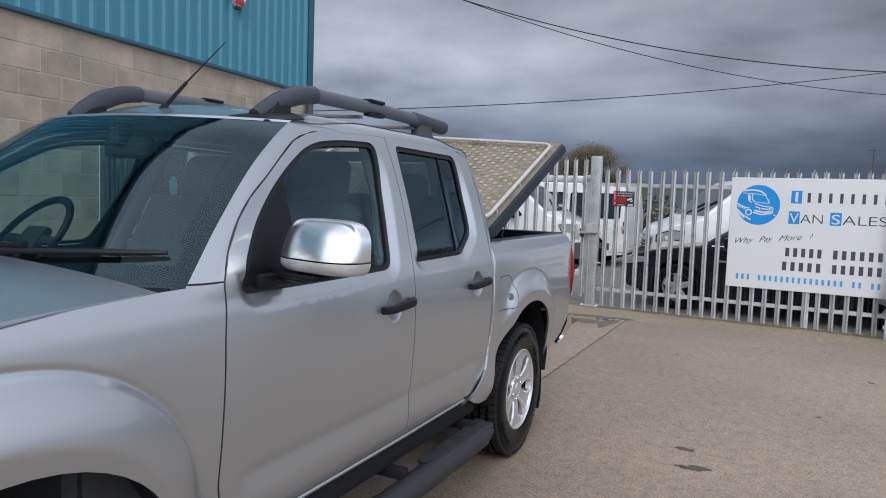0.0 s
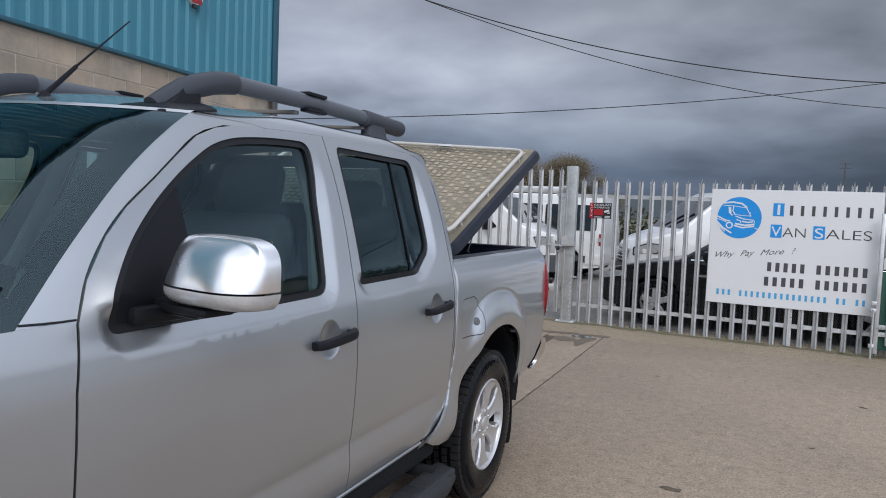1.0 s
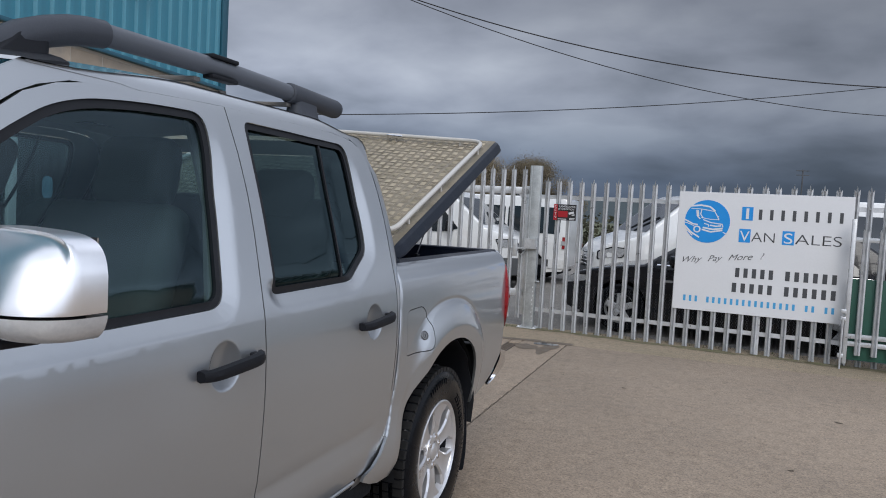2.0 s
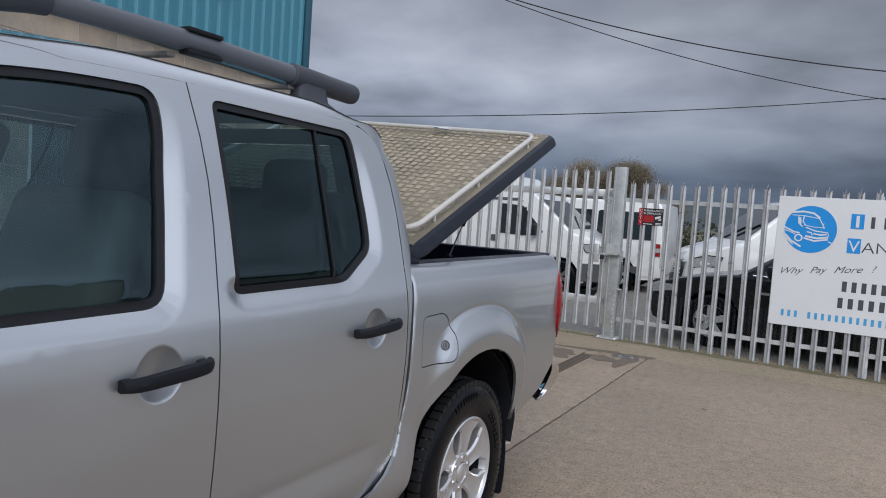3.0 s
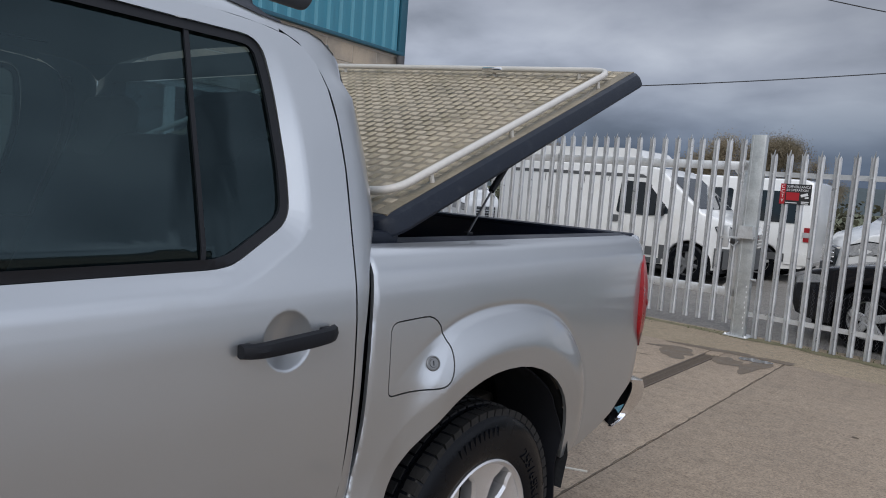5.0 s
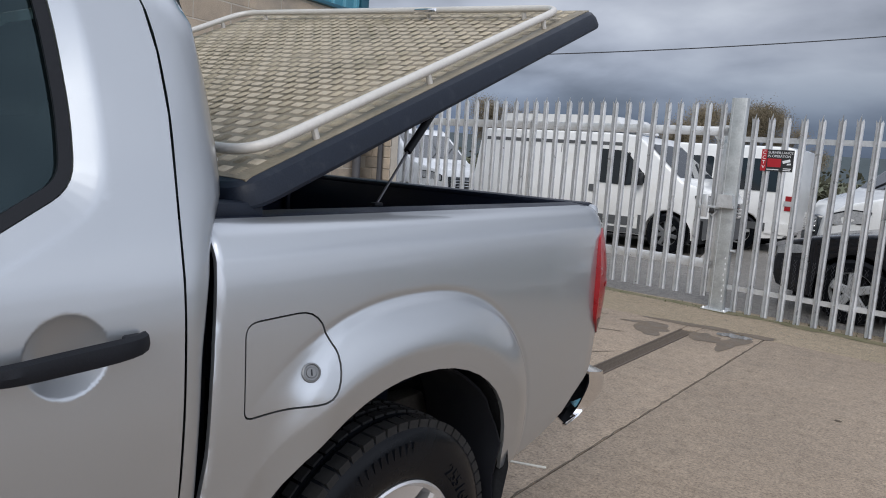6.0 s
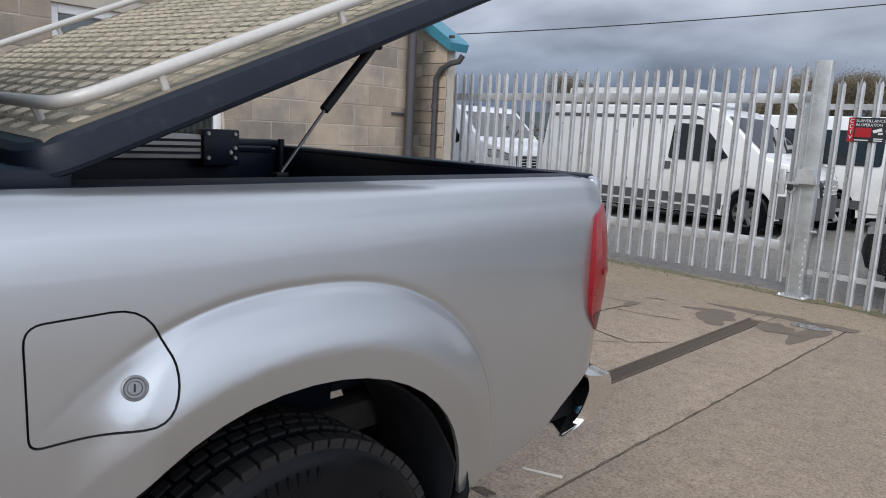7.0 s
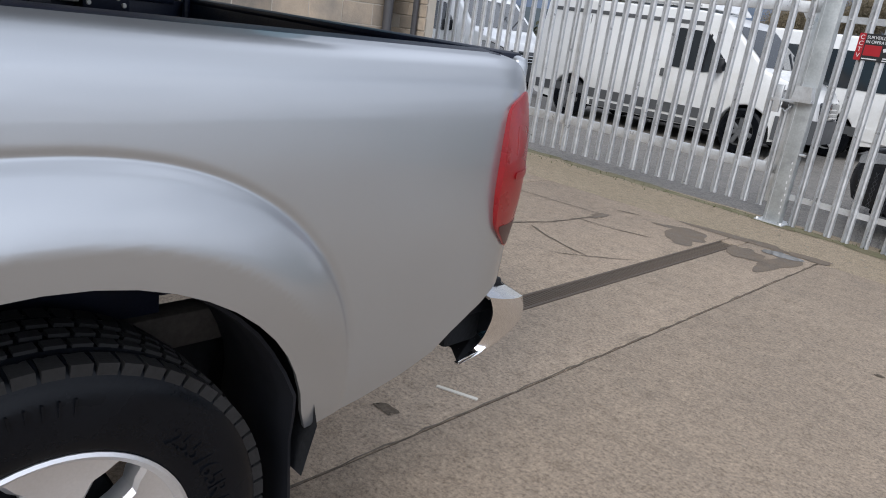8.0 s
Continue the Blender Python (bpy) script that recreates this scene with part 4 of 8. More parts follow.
for s in (0, 1):
    for y0, y1 in ((-2.5, -1.52), (-1.48, -0.72)):
        xs = (-0.135, -0.085) if not s else (-WIDE + 0.085, -WIDE + 0.135)
        tp("door_card", box((xs[0], y0, 0.55), (xs[1], y1, 1.185), 0.015), TRIM)
    xp = -0.22 if not s else -WIDE + 0.22
    xq = -0.15 if not s else -WIDE + 0.15
    bm = bmesh.new()
    k_ = 1 - 2 * s
    add_tube(bm, [(xq + 0.02 * k_, -1.545, 1.18), (xq - 0.02 * k_, -1.525, 1.45), (xp - 0.03 * k_, -1.52, 1.68)], [0.04, 0.036, 0.032], 10)
    bmesh.ops.recalc_face_normals(bm, faces=bm.faces)
    tp("door_pillar", bm, PILLAR_TRIM)


def seat_mesh(w, back_h):
    bm = bmesh.new()
    add_box(bm, (-w / 2, -0.26, -0.09), (w / 2, 0.26, 0.09), 0.05, 3)
    add_box(bm, (-w / 2, -0.06, 0.0), (w / 2, 0.06, back_h), 0.05, 3, Matrix.Translation((0, 0.26, 0.02)) @ Matrix.Rotation(radians(-16), 4, "X"))
    return bm


def head_mesh():
    bm = box((-0.145, -0.055, -0.10), (0.145, 0.055, 0.11), 0.052, 4)
    for u in (-0.06, 0.06):
        add_tube(bm, [(u, 0, -0.17), (u, 0, -0.05)], 0.007, 8)
    return bm


for x in (-0.52, -1.33):
    bm = seat_mesh(0.50, 0.62)
    bmesh.ops.transform(bm, matrix=Matrix.Translation((x, -1.95, 0.83)), verts=bm.verts)
    st = tp("front_seat", bm, SEAT_CLOTH)
    bm = head_mesh()
    bmesh.ops.transform(bm, matrix=Matrix.Translation((x, -1.46, 1.53)) @ Matrix.Rotation(radians(-12), 4, "X"), verts=bm.verts)
    tp("headrest", bm, SEAT_CLOTH, st)
bm = seat_mesh(1.30, 0.64)
bmesh.ops.transform(bm, matrix=Matrix.Translation((-0.925, -1.10, 0.85)), verts=bm.verts)
bench = tp("rear_bench", bm, SEAT_CLOTH)
for x in (-0.53, -1.32):
    bm = head_mesh()
    bmesh.ops.transform(bm, matrix=Matrix.Translation((x, -0.70, 1.49)), verts=bm.verts)
    tp("headrest", bm, SEAT_CLOTH, bench)
M_ST = Matrix.Translation((-1.60, -2.09, 1.258)) @ Matrix.Rotation(radians(62), 4, "X")
bm = bmesh.new()
add_tube(bm, [(0.182 * math.cos(a * math.tau / 36), 0.182 * math.sin(a * math.tau / 36), 0) for a in range(36)], 0.016, 10, True)
bmesh.ops.transform(bm, matrix=M_ST, verts=bm.verts)
bmesh.ops.recalc_face_normals(bm, faces=bm.faces)
sw = tp("steering_wheel", bm, SEAL)
bm = bmesh.new()
add_box(bm, (-0.07, -0.06, -0.04), (0.07, 0.06, 0.01), 0.02)
for a in (0, 180, 270):
    add_box(bm, (0.05, -0.018, -0.02), (0.185, 0.018, 0.0), 0.006, 2, Matrix.Rotation(radians(a), 4, "Z"))
bmesh.ops.transform(bm, matrix=M_ST, verts=bm.verts)
tp("steering_hub", bm, TRIM, sw)
tp("rear_view_mirror", box((-1.06, -2.20, 1.585), (-0.79, -2.14, 1.670), 0.025, 3), TRIM)
tp("mirror_stalk", box((-0.96, -2.24, 1.63), (-0.89, -2.17, 1.71), 0.015), TRIM)

# door mirrors: chrome cap, indicator strip, black base
def mirror_shell(scale, z_lo, z_hi, x_lo=-1.0):
    """Part of a rounded, box-like shell bulging forwards, between two heights."""
    bm = bmesh.new()
    A, B, D, n, m = 0.143 * scale, 0.082 * scale, 0.095 * scale, 40, 12
    rings = []
    for i in range(m + 1):
        r = math.sin(0.5 * math.pi * (1 - i / m) ** 1.0) if i < m else 0.0
        d = 0.02 - D * (max(0.0, 1 - r ** 2.6)) ** 0.52
        ring = []
        for k in range(n):
            t = (k + 0.5) * math.tau / n
            c, s = math.cos(t), math.sin(t)
            e = 2 / 4.2
            u, v = math.copysign(abs(c) ** e, c), math.copysign(abs(s) ** e, s)
            tap = 1.0 - (0.07 if u > 0 else 0.20) * max(0.0, v) - 0.03 * max(0.0, -v)
            ring.append(bm.verts.new((A * u * r * tap + 0.012 * (1 - r), d, B * v * r + 0.010 * (1 - r))))
        rings.append(ring)
    for ring in rings:          # the face leans back towards its top
        for v in ring:
            v.co.y += 0.38 * max(0.0, v.co.z + 0.05) * step(v.co.y, 0.02, -0.04)
    back = [bm.verts.new((v.co.x * 0.99, 0.062, v.co.z * 0.99)) for v in rings[0]]
    rings.insert(0, back)
    for a, b in zip(rings, rings[1:]):
        for k in range(n):
            bm.faces.new((a[k], a[(k + 1) % n], b[(k + 1) % n], b[k]))
    bm.faces.new(rings[0])
    bmesh.ops.remove_doubles(bm, verts=bm.verts, dist=2e-4)
    bmesh.ops.recalc_face_normals(bm, faces=bm.faces)
    for co, no in (((0, 0, z_lo), (0, 0, -1)), ((0, 0, z_hi), (0, 0, 1)), ((x_lo, 0, 0), (-1, 0, 0))):
        bmesh.ops.bisect_plane(bm, geom=list(bm.verts) + list(bm.edges) + list(bm.faces), plane_co=co, plane_no=no, clear_outer=True)
    return bm


for s in (0, 1):
    M = Matrix.Translation((0.118, -2.345, 1.332)) @ Matrix.Rotation(radians(-6), 4, "Z") @ Matrix.Rotation(radians(1.5), 4, "Y")
    if s:
        M = Matrix.Translation((-WIDE, 0, 0)) @ Matrix.Diagonal((-1, 1, 1, 1)) @ M

    def placed(bm):
        bmesh.ops.transform(bm, matrix=M, verts=bm.verts)
        if s:
            bmesh.ops.reverse_faces(bm, faces=list(bm.faces))
        return bm
    root = bmesh.new()
    add_box(root, (-0.17, -0.02, -0.105), (-0.03, 0.03, -0.070), 0.012)
    add_box(root, (-0.215, -0.09, -0.125), (-0.13, 0.05, -0.085), 0.012)
    add_box(root, (-0.125, -0.035, -0.094), (0.02, 0.055, -0.074), 0.009)
    add_box(root, (-0.110, 0.005, -0.072), (0.100, 0.068, 0.066), 0.02)
    mir = tp("door_mirror", placed(root), BLACK_PLASTIC, None, "black mirror base with chrome cap")
    tp("mirror_cap", placed(mirror_shell(1.0, -0.029, 1.0)), CAP_CHROME, mir, "chrome mirror cap", 70)
    tp("indicator_strip", placed(mirror_shell(1.02, -0.068, -0.033, -0.10)), CLEAR_LENS, mir, "clear indicator lens strip", 70)
    tp("mirror_glass", placed(box((-0.10, 0.071, -0.075), (0.100, 0.073, 0.075), 0.0)), CHROME, mir)

# roof rails: a swept front piece on a broad plinth, a straight tube, a rear piece on a post
def rail_plinth(X, k):
    """The broad base of the front piece, drawn in towards the tube at its top."""
    bm = bmesh.new()
    rows = []
    for z, x0, x1, y0, y1 in ((-0.022, -0.085, 0.125, -2.150, -1.890), (0.004, -0.088, 0.128, -2.152, -1.886), (0.020, -0.084, 0.122, -2.142, -1.892), (0.028, -0.074, 0.106, -2.120, -1.900), (0.034, -0.038, 0.046, -2.045, -1.900), (0.060, -0.030, 0.036, -2.005, -1.895), (0.085, -0.026, 0.030, -1.980, -1.890)):
        rows.append([bm.verts.new((X + k * x, y, ROOF_AT(x, y) + z)) for x, y in round_corners([(x0, y0), (x1, y0 - 0.004), (x1 * 0.8, y1), (x0, y1 - 0.03)], [0.03, 0.018, 0.06, 0.03], 6)])
    for A, B in zip(rows, rows[1:]):
        for i in range(len(A)):
            bm.faces.new((A[i], A[(i + 1) % len(A)], B[(i + 1) % len(A)], B[i]))
    bm.faces.new(rows[-1])
    bmesh.ops.recalc_face_normals(bm, faces=bm.faces)
    return bm


def ROOF_AT(x, y):
    """Height of the roof under a front plinth, by the distance from the rail."""
    return 1.727 + 0.13 * (y + 2.0) - 0.10 * max(0.0, x)


for s in (0, 1):
    X = -0.352 if not s else -WIDE + 0.352
    k_ = 1 - 2 * s
    rail = tp("roof_rail", tube([(X, -2.07, 1.738), (X, -2.02, 1.765), (X, -1.96, 1.798), (X, -1.90, 1.822), (X, -1.84, 1.840), (X, -1.785, 1.850), (X, -1.742, 1.8545), (X, -1.738, 1.8545)], [0.027, 0.032, 0.035, 0.0355, 0.0355, 0.0350, 0.0340, 0.030], 20), GREY_RAIL, None, "thick dark grey tubular roof rail")
    tp("rail_plinth", rail_plinth(X, k_), BLACK_PLASTIC, rail)
    tp("plinth_plug", lathe([(0.0, 0.004), (0.010, 0.003), (0.012, 0.0)], 14, "Z", (X + 0.085 * k_, -2.085, 1.731)), SEAL, rail)
    tp("rail_tube", tube([(X, -1.76, 1.8545), (X, -1.3, 1.860), (X, -0.90, 1.853)], 0.0280, 20), RAIL_TUBE, rail, "lighter grey rail tube")
    tp("rail_end", tube([(X, -0.942, 1.853), (X, -0.936, 1.853), (X, -0.92, 1.853), (X, -0.62, 1.844), (X, -0.606, 1.8435), (X, -0.600, 1.843)], [0.030, 0.0350, 0.0360, 0.0355, 0.033, 0.027], 20), GREY_RAIL, rail)
    bm = bmesh.new()
    rows = []
    for z, y0, y1, w in ((1.735, -0.985, -0.690, 0.062), (1.758, -0.965, -0.705, 0.058), (1.768, -0.930, -0.735, 0.045), (1.785, -0.915, -0.765, 0.033), (1.82, -0.915, -0.775, 0.030), (1.85, -0.915, -0.775, 0.026)):
        rows.append([bm.verts.new((X + x, y, z)) for x, y in round_corners([(-w, y0), (w, y0), (w, y1), (-w, y1)], 0.028, 5)])
    for A, B in zip(rows, rows[1:]):
        for i in range(len(A)):
            bm.faces.new((A[i], A[(i + 1) % len(A)], B[(i + 1) % len(A)], B[i]))
    bmesh.ops.recalc_face_normals(bm, faces=bm.faces)
    tp("rail_post", bm, GREY_RAIL, rail)
    tp("rail_clamp", box((X - 0.02, -1.37, 1.880), (X + 0.03, -1.25, 1.893), 0.004), BLACK_PLASTIC, rail)
    tp("rail_clamp", box((X - 0.01, -1.37, 1.821), (X + 0.03, -1.25, 1.834), 0.004), BLACK_PLASTIC, rail)
for y in (-1.40, -0.93):
    tp("cross_bar", box((-WIDE + 0.352, y - 0.014, 1.806), (-0.352, y + 0.014, 1.820), 0.004), CROSS_BAR)
# aerial
aer = tp("aerial", lathe([(0.034, 1.735), (0.033, 1.756), (0.024, 1.768), (0.012, 1.780), (0.007, 1.784), (0.0, 1.784)], 16, "Z", (-0.836, -2.075, 0)), BLACK_PLASTIC)
tp("aerial_rod", tube([(-0.836, -2.075, 1.775), (-0.840, -1.97, 1.872), (-0.841, -1.965, 1.877), (-0.846, -1.763, 2.063)], [0.0085, 0.007, 0.004, 0.0022], 8), BLACK_PLASTIC, aer)

# sills and side steps
for s in (0, 1):
    f = lambda x: x if not s else -WIDE - x
    bm = bmesh.new()
    add_box(bm, (min(f(-0.16), f(-0.065)), -2.60, 0.40), (max(f(-0.16), f(-0.065)), -0.70, 0.525), 0.02)
    tp("sill", bm, CAVITY)
    tp("sill_trim", tube([(f(-0.052), -2.56, 0.512), (f(-0.052), -1.5, 0.507), (f(-0.052), -0.90, 0.511)], 0.010, 10), SILVER, label="bright sill edge strip")
    bm = bmesh.new()
    pts = [(f(-0.10), -2.72, 0.33), (f(0.0), -2.66, 0.33), (f(0.03), -2.55, 0.33), (f(0.03), -1.6, 0.33), (f(0.03), -0.86, 0.33), (f(0.012), -0.76, 0.33), (f(-0.05), -0.705, 0.33)]
    add_tube(bm, pts, [0.040, 0.048, 0.052, 0.052, 0.052, 0.048, 0.036], 18)
    bmesh.ops.recalc_face_normals(bm, faces=bm.faces)
    stp = tp("side_step", bm, STEP_GREY, None, "black tubular side step with ribbed treads")
    for y0, y1 in ((-2.50, -1.86), (-1.38, -0.755)):
        pad = tp("step_pad", box((min(f(-0.045), f(0.062)), y0, 0.352), (max(f(-0.045), f(0.062)), y1, 0.3815), 0.014, 3), STEP_GREY, stp)
        for k in range(6):
            y = y0 + 0.08 + k * (y1 - y0 - 0.16) / 5
            tp("tread_rib", box((min(f(-0.028), f(0.044)), y - 0.010, 0.380), (max(f(-0.028), f(0.044)), y + 0.010, 0.3845), 0.002, 1), STEP_GREY, pad)
    for y in (-2.35, -1.55, -0.85):
        tp("step_bracket", box((min(f(-0.2), f(0.0)), y - 0.02, 0.355), (max(f(-0.2), f(0.0)), y + 0.02, 0.40), 0.006), CAVITY, stp)

# wheel housings, chassis
def arch_liner(pts, s):
    bm = bmesh.new()
    pts = [(pts[0][0] - 0.035, 0.40)] + [p for p in pts if p[1] > 0.49] + [(pts[-1][0] + 0.035, 0.40)]
    rings = []
    for x in (-0.03, -0.50):
        xx = x if not s else -WIDE - x
        rings.append([bm.verts.new((xx, y, z)) for y, z in pts])
    for k in range(len(pts) - 1):
        bm.faces.new((rings[0][k], rings[0][k + 1], rings[1][k + 1], rings[1][k]))
    bmesh.ops.recalc_face_normals(bm, faces=bm.faces)
    return bm


def mud_flap(s):
    """A moulded flap that follows the rear of the opening and hangs down behind the tyre."""
    bm = bmesh.new()
    path = [(y - 0.006 - 0.012 * step(z, 0.60, 0.48), z - 0.004) for y, z in bed_arch()[10:0:-1]] + [(0.338, 0.34), (0.338, 0.24), (0.338, 0.160), (0.338, 0.150)]
    rows = []
    for i, (y, z) in enumerate(path):
        inner = -0.20 - 0.13 * min(1.0, i / 10) + (0.02 if i == len(path) - 1 else 0.0)
        outer = -0.024 - 0.020 * step(z, 0.62, 0.47) - 0.010 * math.sin(i * 0.9) ** 2 - (0.012 if i == len(path) - 1 else 0.0)
        line = []
        for q in range(9):
            x = outer + (inner - outer) * q / 8
            line.append((x, y - 0.006 * math.sin(q * math.pi / 8 * 3) ** 2, z))
        rows.append([bm.verts.new((x if not s else -WIDE - x, y, z)) for x, y, z in line])
    for A, B in zip(rows, rows[1:]):
        for k in range(8):
            bm.faces.new((A[k], A[k + 1], B[k + 1], B[k]))
    bmesh.ops.recalc_face_normals(bm, faces=bm.faces)
    bmesh.ops.solidify(bm, geom=list(bm.faces), thickness=0.007)
    return bm


for s in (0, 1):
    tp("arch_liner", arch_liner(arch_line(-3.20, 0.50, 0.445, 2.1, 20), s), CAVITY)
    tp("arch_liner", arch_liner(bed_arch(0.03, 20), s), CAVITY)
    x = (-0.52, -0.44) if not s else (-1.41, -1.33)
    tp("chassis_rail", box((x[0], -3.9, 0.42), (x[1], 0.95, 0.56), 0.01), CAVITY)
    x = (-0.40, -0.33) if not s else (-WIDE + 0.33, -WIDE + 0.40)
    tp("frame_kick_up", box((x[0], 0.10, 0.585), (x[1], 0.95, 0.665), 0.008), UNDERSEAL)
    tp("mud_flap", mud_flap(s), BLACK_PLASTIC)
    x = -0.62 if not s else -1.23
    tp("leaf_spring", tube([(x, -0.75, 0.50), (x, -0.4, 0.38), (x, -0.1, 0.34), (x, 0.3, 0.40), (x, 0.62, 0.52)], 0.03, 8), CAVITY)
tp("rear_axle", tube([(-0.30, REAR_Y, HUB_Z), (-1.55, REAR_Y, HUB_Z)], 0.05, 12), CAVITY)
tp("front_axle", tube([(-0.30, FRONT_Y, HUB_Z), (-1.55, FRONT_Y, HUB_Z)], 0.05, 12), CAVITY)
tp("front_bumper", box((-1.75, -4.14, 0.38), (-0.10, -3.98, 0.62), 0.05, 3), SILVER)

# wheels
R_T = 0.378
tyre_prof = [(0.222, -0.110), (0.232, -0.118), (0.255, -0.124), (0.300, -0.128), (0.335, -0.122), (0.356, -0.110), (0.366, -0.100), (0.3705, -0.090)]
for u in (-0.062, -0.02, 0.02, 0.062):
    tyre_prof += [(0.3725, u - 0.0075), (0.362, u - 0.006), (0.362, u + 0.006), (0.3725, u + 0.0075)]
tyre_prof += [(r, -u) for r, u in tyre_prof[7::-1]]


def glyph(c, height, thick=0.0055):
    """One raised letter of the built-in font, centred on its width."""
    cu = bpy.data.curves.new("glyph", "FONT")
    cu.body, cu.size = c, 1.0
    tmp = new("glyph", cu)
    me = bpy.data.meshes.new_from_object(tmp.evaluated_get(bpy.context.evaluated_depsgraph_get()))
    bpy.data.objects.remove(tmp)
    bpy.data.curves.remove(cu)
    bm = bmesh.new()
    bm.from_mesh(me)
    bpy.data.meshes.remove(me)
    mid = (max(v.co.x for v in bm.verts) + min(v.co.x for v in bm.verts)) / 2
    k = height / 0.729
    for v in bm.verts:
        v.co = Vector(((v.co.x - mid) * k, v.co.y * k, 0.0))
    r = bmesh.ops.extrude_face_region(bm, geom=list(bm.faces))
    for v in [g for g in r["geom"] if isinstance(g, bmesh.types.BMVert)]:
        v.co.z += thick
    bmesh.ops.recalc_face_normals(bm, faces=bm.faces)
    return bm


def wheel_parts():
    ty = lathe(tyre_prof, 72, "X")
    tr = bmesh.new()      # lateral blocks of the tread and shoulder lugs
    for k in range(60):
        a = k * math.tau / 60
        for i, (u0, u1) in enumerate(((-0.112, -0.071), (-0.053, -0.029), (-0.011, 0.011), (0.029, 0.053), (0.071, 0.112))):
            sh = 0.05 * ((i % 2) - 0.5)
            r1 = R_T - (0.006 if i in (0, 4) else 0.0)
            M = Matrix.Rotation(a + sh, 4, "X")
            add_box(tr, (u0, -0.0155, 0.350 if i in (0, 4) else 0.36), (u1, 0.0155, r1), 0, 1, M)
    for k in range(90):      # fine ribs near the shoulder of the outer wall
        M = Matrix.Rotation(k * math.tau / 90, 4, "X")
        add_box(ty, (0.1235, -0.0016, 0.300), (0.1292, 0.0016, 0.326), 0, 1, M) if k % 30 < 9 else None
    for k, c in enumerate("255/65R17"):      # raised size marking
        gl = glyph(c, 0.036)
        M = Matrix.Rotation(radians(-36 - k * 5.4), 4, "X") @ Matrix(((0, 0, 1, 0.1235), (1, 0, 0, 0), (0, 1, 0, 0.262), (0, 0, 0, 1)))
        bmesh.ops.transform(gl, matrix=M, verts=gl.verts)
        tmp = bpy.data.meshes.new("glyph")
        gl.to_mesh(tmp)
        gl.free()
        ty.from_mesh(tmp)
        bpy.data.meshes.remove(tmp)
    al = bmesh.new()
    add_lathe(al, [(0.226, 0.100), (0.228, 0.118), (0.222, 0.121), (0.212, 0.112), (0.205, 0.080)], 64)
    # six spokes, narrow at the waist and spreading into the rim, with a ridge down each edge
    for k in range(6):
        a = k * math.tau / 6
        M = Matrix.Rotation(a, 4, "X")
        rows = []
        for r, w, x in ((0.045, 0.026, 0.088), (0.078, 0.037, 0.096), (0.105, 0.038, 0.100), (0.135, 0.043, 0.102), (0.165, 0.054, 0.104), (0.190, 0.072, 0.107), (0.207, 0.084, 0.110), (0.216, 0.094, 0.111)):
            drop = r - math.sqrt(max(0.0, r * r - w * w)) if r > 0.18 else 0.0
            sec = [(-w, x - 0.045, drop), (-w, x - 0.006, drop), (-w + 0.008, x + 0.002, drop * 0.8), (-w * 0.40, x - 0.004, drop * 0.2), (w * 0.40, x - 0.004, drop * 0.2), (w - 0.008, x + 0.002, drop * 0.8), (w, x - 0.006, drop), (w, x - 0.045, drop)]
            rows.append([al.verts.new(M @ Vector((xx, yy, r - dd))) for yy, xx, dd in sec])
        for A, B in zip(rows, rows[1:]):
            for j in range(8):
                al.faces.new((A[j], A[(j + 1) % 8], B[(j + 1) % 8], B[j]))
    add_lathe(al, [(0.078, 0.055), (0.082, 0.085), (0.076, 0.0975), (0.046, 0.100), (0.040, 0.094)], 36)
    bmesh.ops.recalc_face_normals(al, faces=al.faces)
    cap = lathe([(0.040, 0.088), (0.038, 0.100), (0.030, 0.105), (0.0, 0.107)], 28)
    nut = lathe([(0.0, 0.1035), (0.0085, 0.1035), (0.010, 0.096), (0.0145, 0.0985), (0.0165, 0.0985), (0.017, 0.094)], 12, "X")
    # barrel and disc are coloured near black as the shade behind the spokes
    barrel = lathe([(0.206, 0.082), (0.203, 0.0), (0.203, -0.09), (0.215, -0.105)], 48)
    disc = lathe([(0.0, 0.0), (0.145, 0.0), (0.15, -0.01), (0.15, -0.03), (0.0, -0.03)], 40)
    return [(n, mesh_from(n, b, m, 30), m) for n, b, m in (("tyre", ty, RUBBER), ("tread", tr, TREAD_RUBBER), ("rim", al, ALLOY), ("centre_cap", cap, ALLOY), ("wheel_nut", nut, CHROME), ("barrel", barrel, CAVITY), ("brake_disc", disc, CAVITY))]


WP = wheel_parts()
for x, y, flip in ((-0.150, REAR_Y, 0), (-0.150, FRONT_Y, 0), (-WIDE + 0.150, REAR_Y, 1), (-WIDE + 0.150, FRONT_Y, 1)):
    wh = new("wheel", WP[0][1])
    wh.parent = truck
    wh.matrix_parent_inverse = truck.matrix_basis.inverted()
    wh.matrix_basis = pose(x, y, HUB_Z, -7, 0, 180 if flip else 0) @ Matrix.Scale(1.022, 4)
    tagged(wh, "black road tyre on six-spoke silver alloy")
    for n, me, m in WP[1:]:
        for k in range(6 if n == "wheel_nut" else 1):
            o = new(n, me)
            o.parent = wh
            if n == "wheel_nut":
                a = (k + 0.5) * math.tau / 6
                o.location = (0, 0.060 * math.cos(a), 0.060 * math.sin(a))

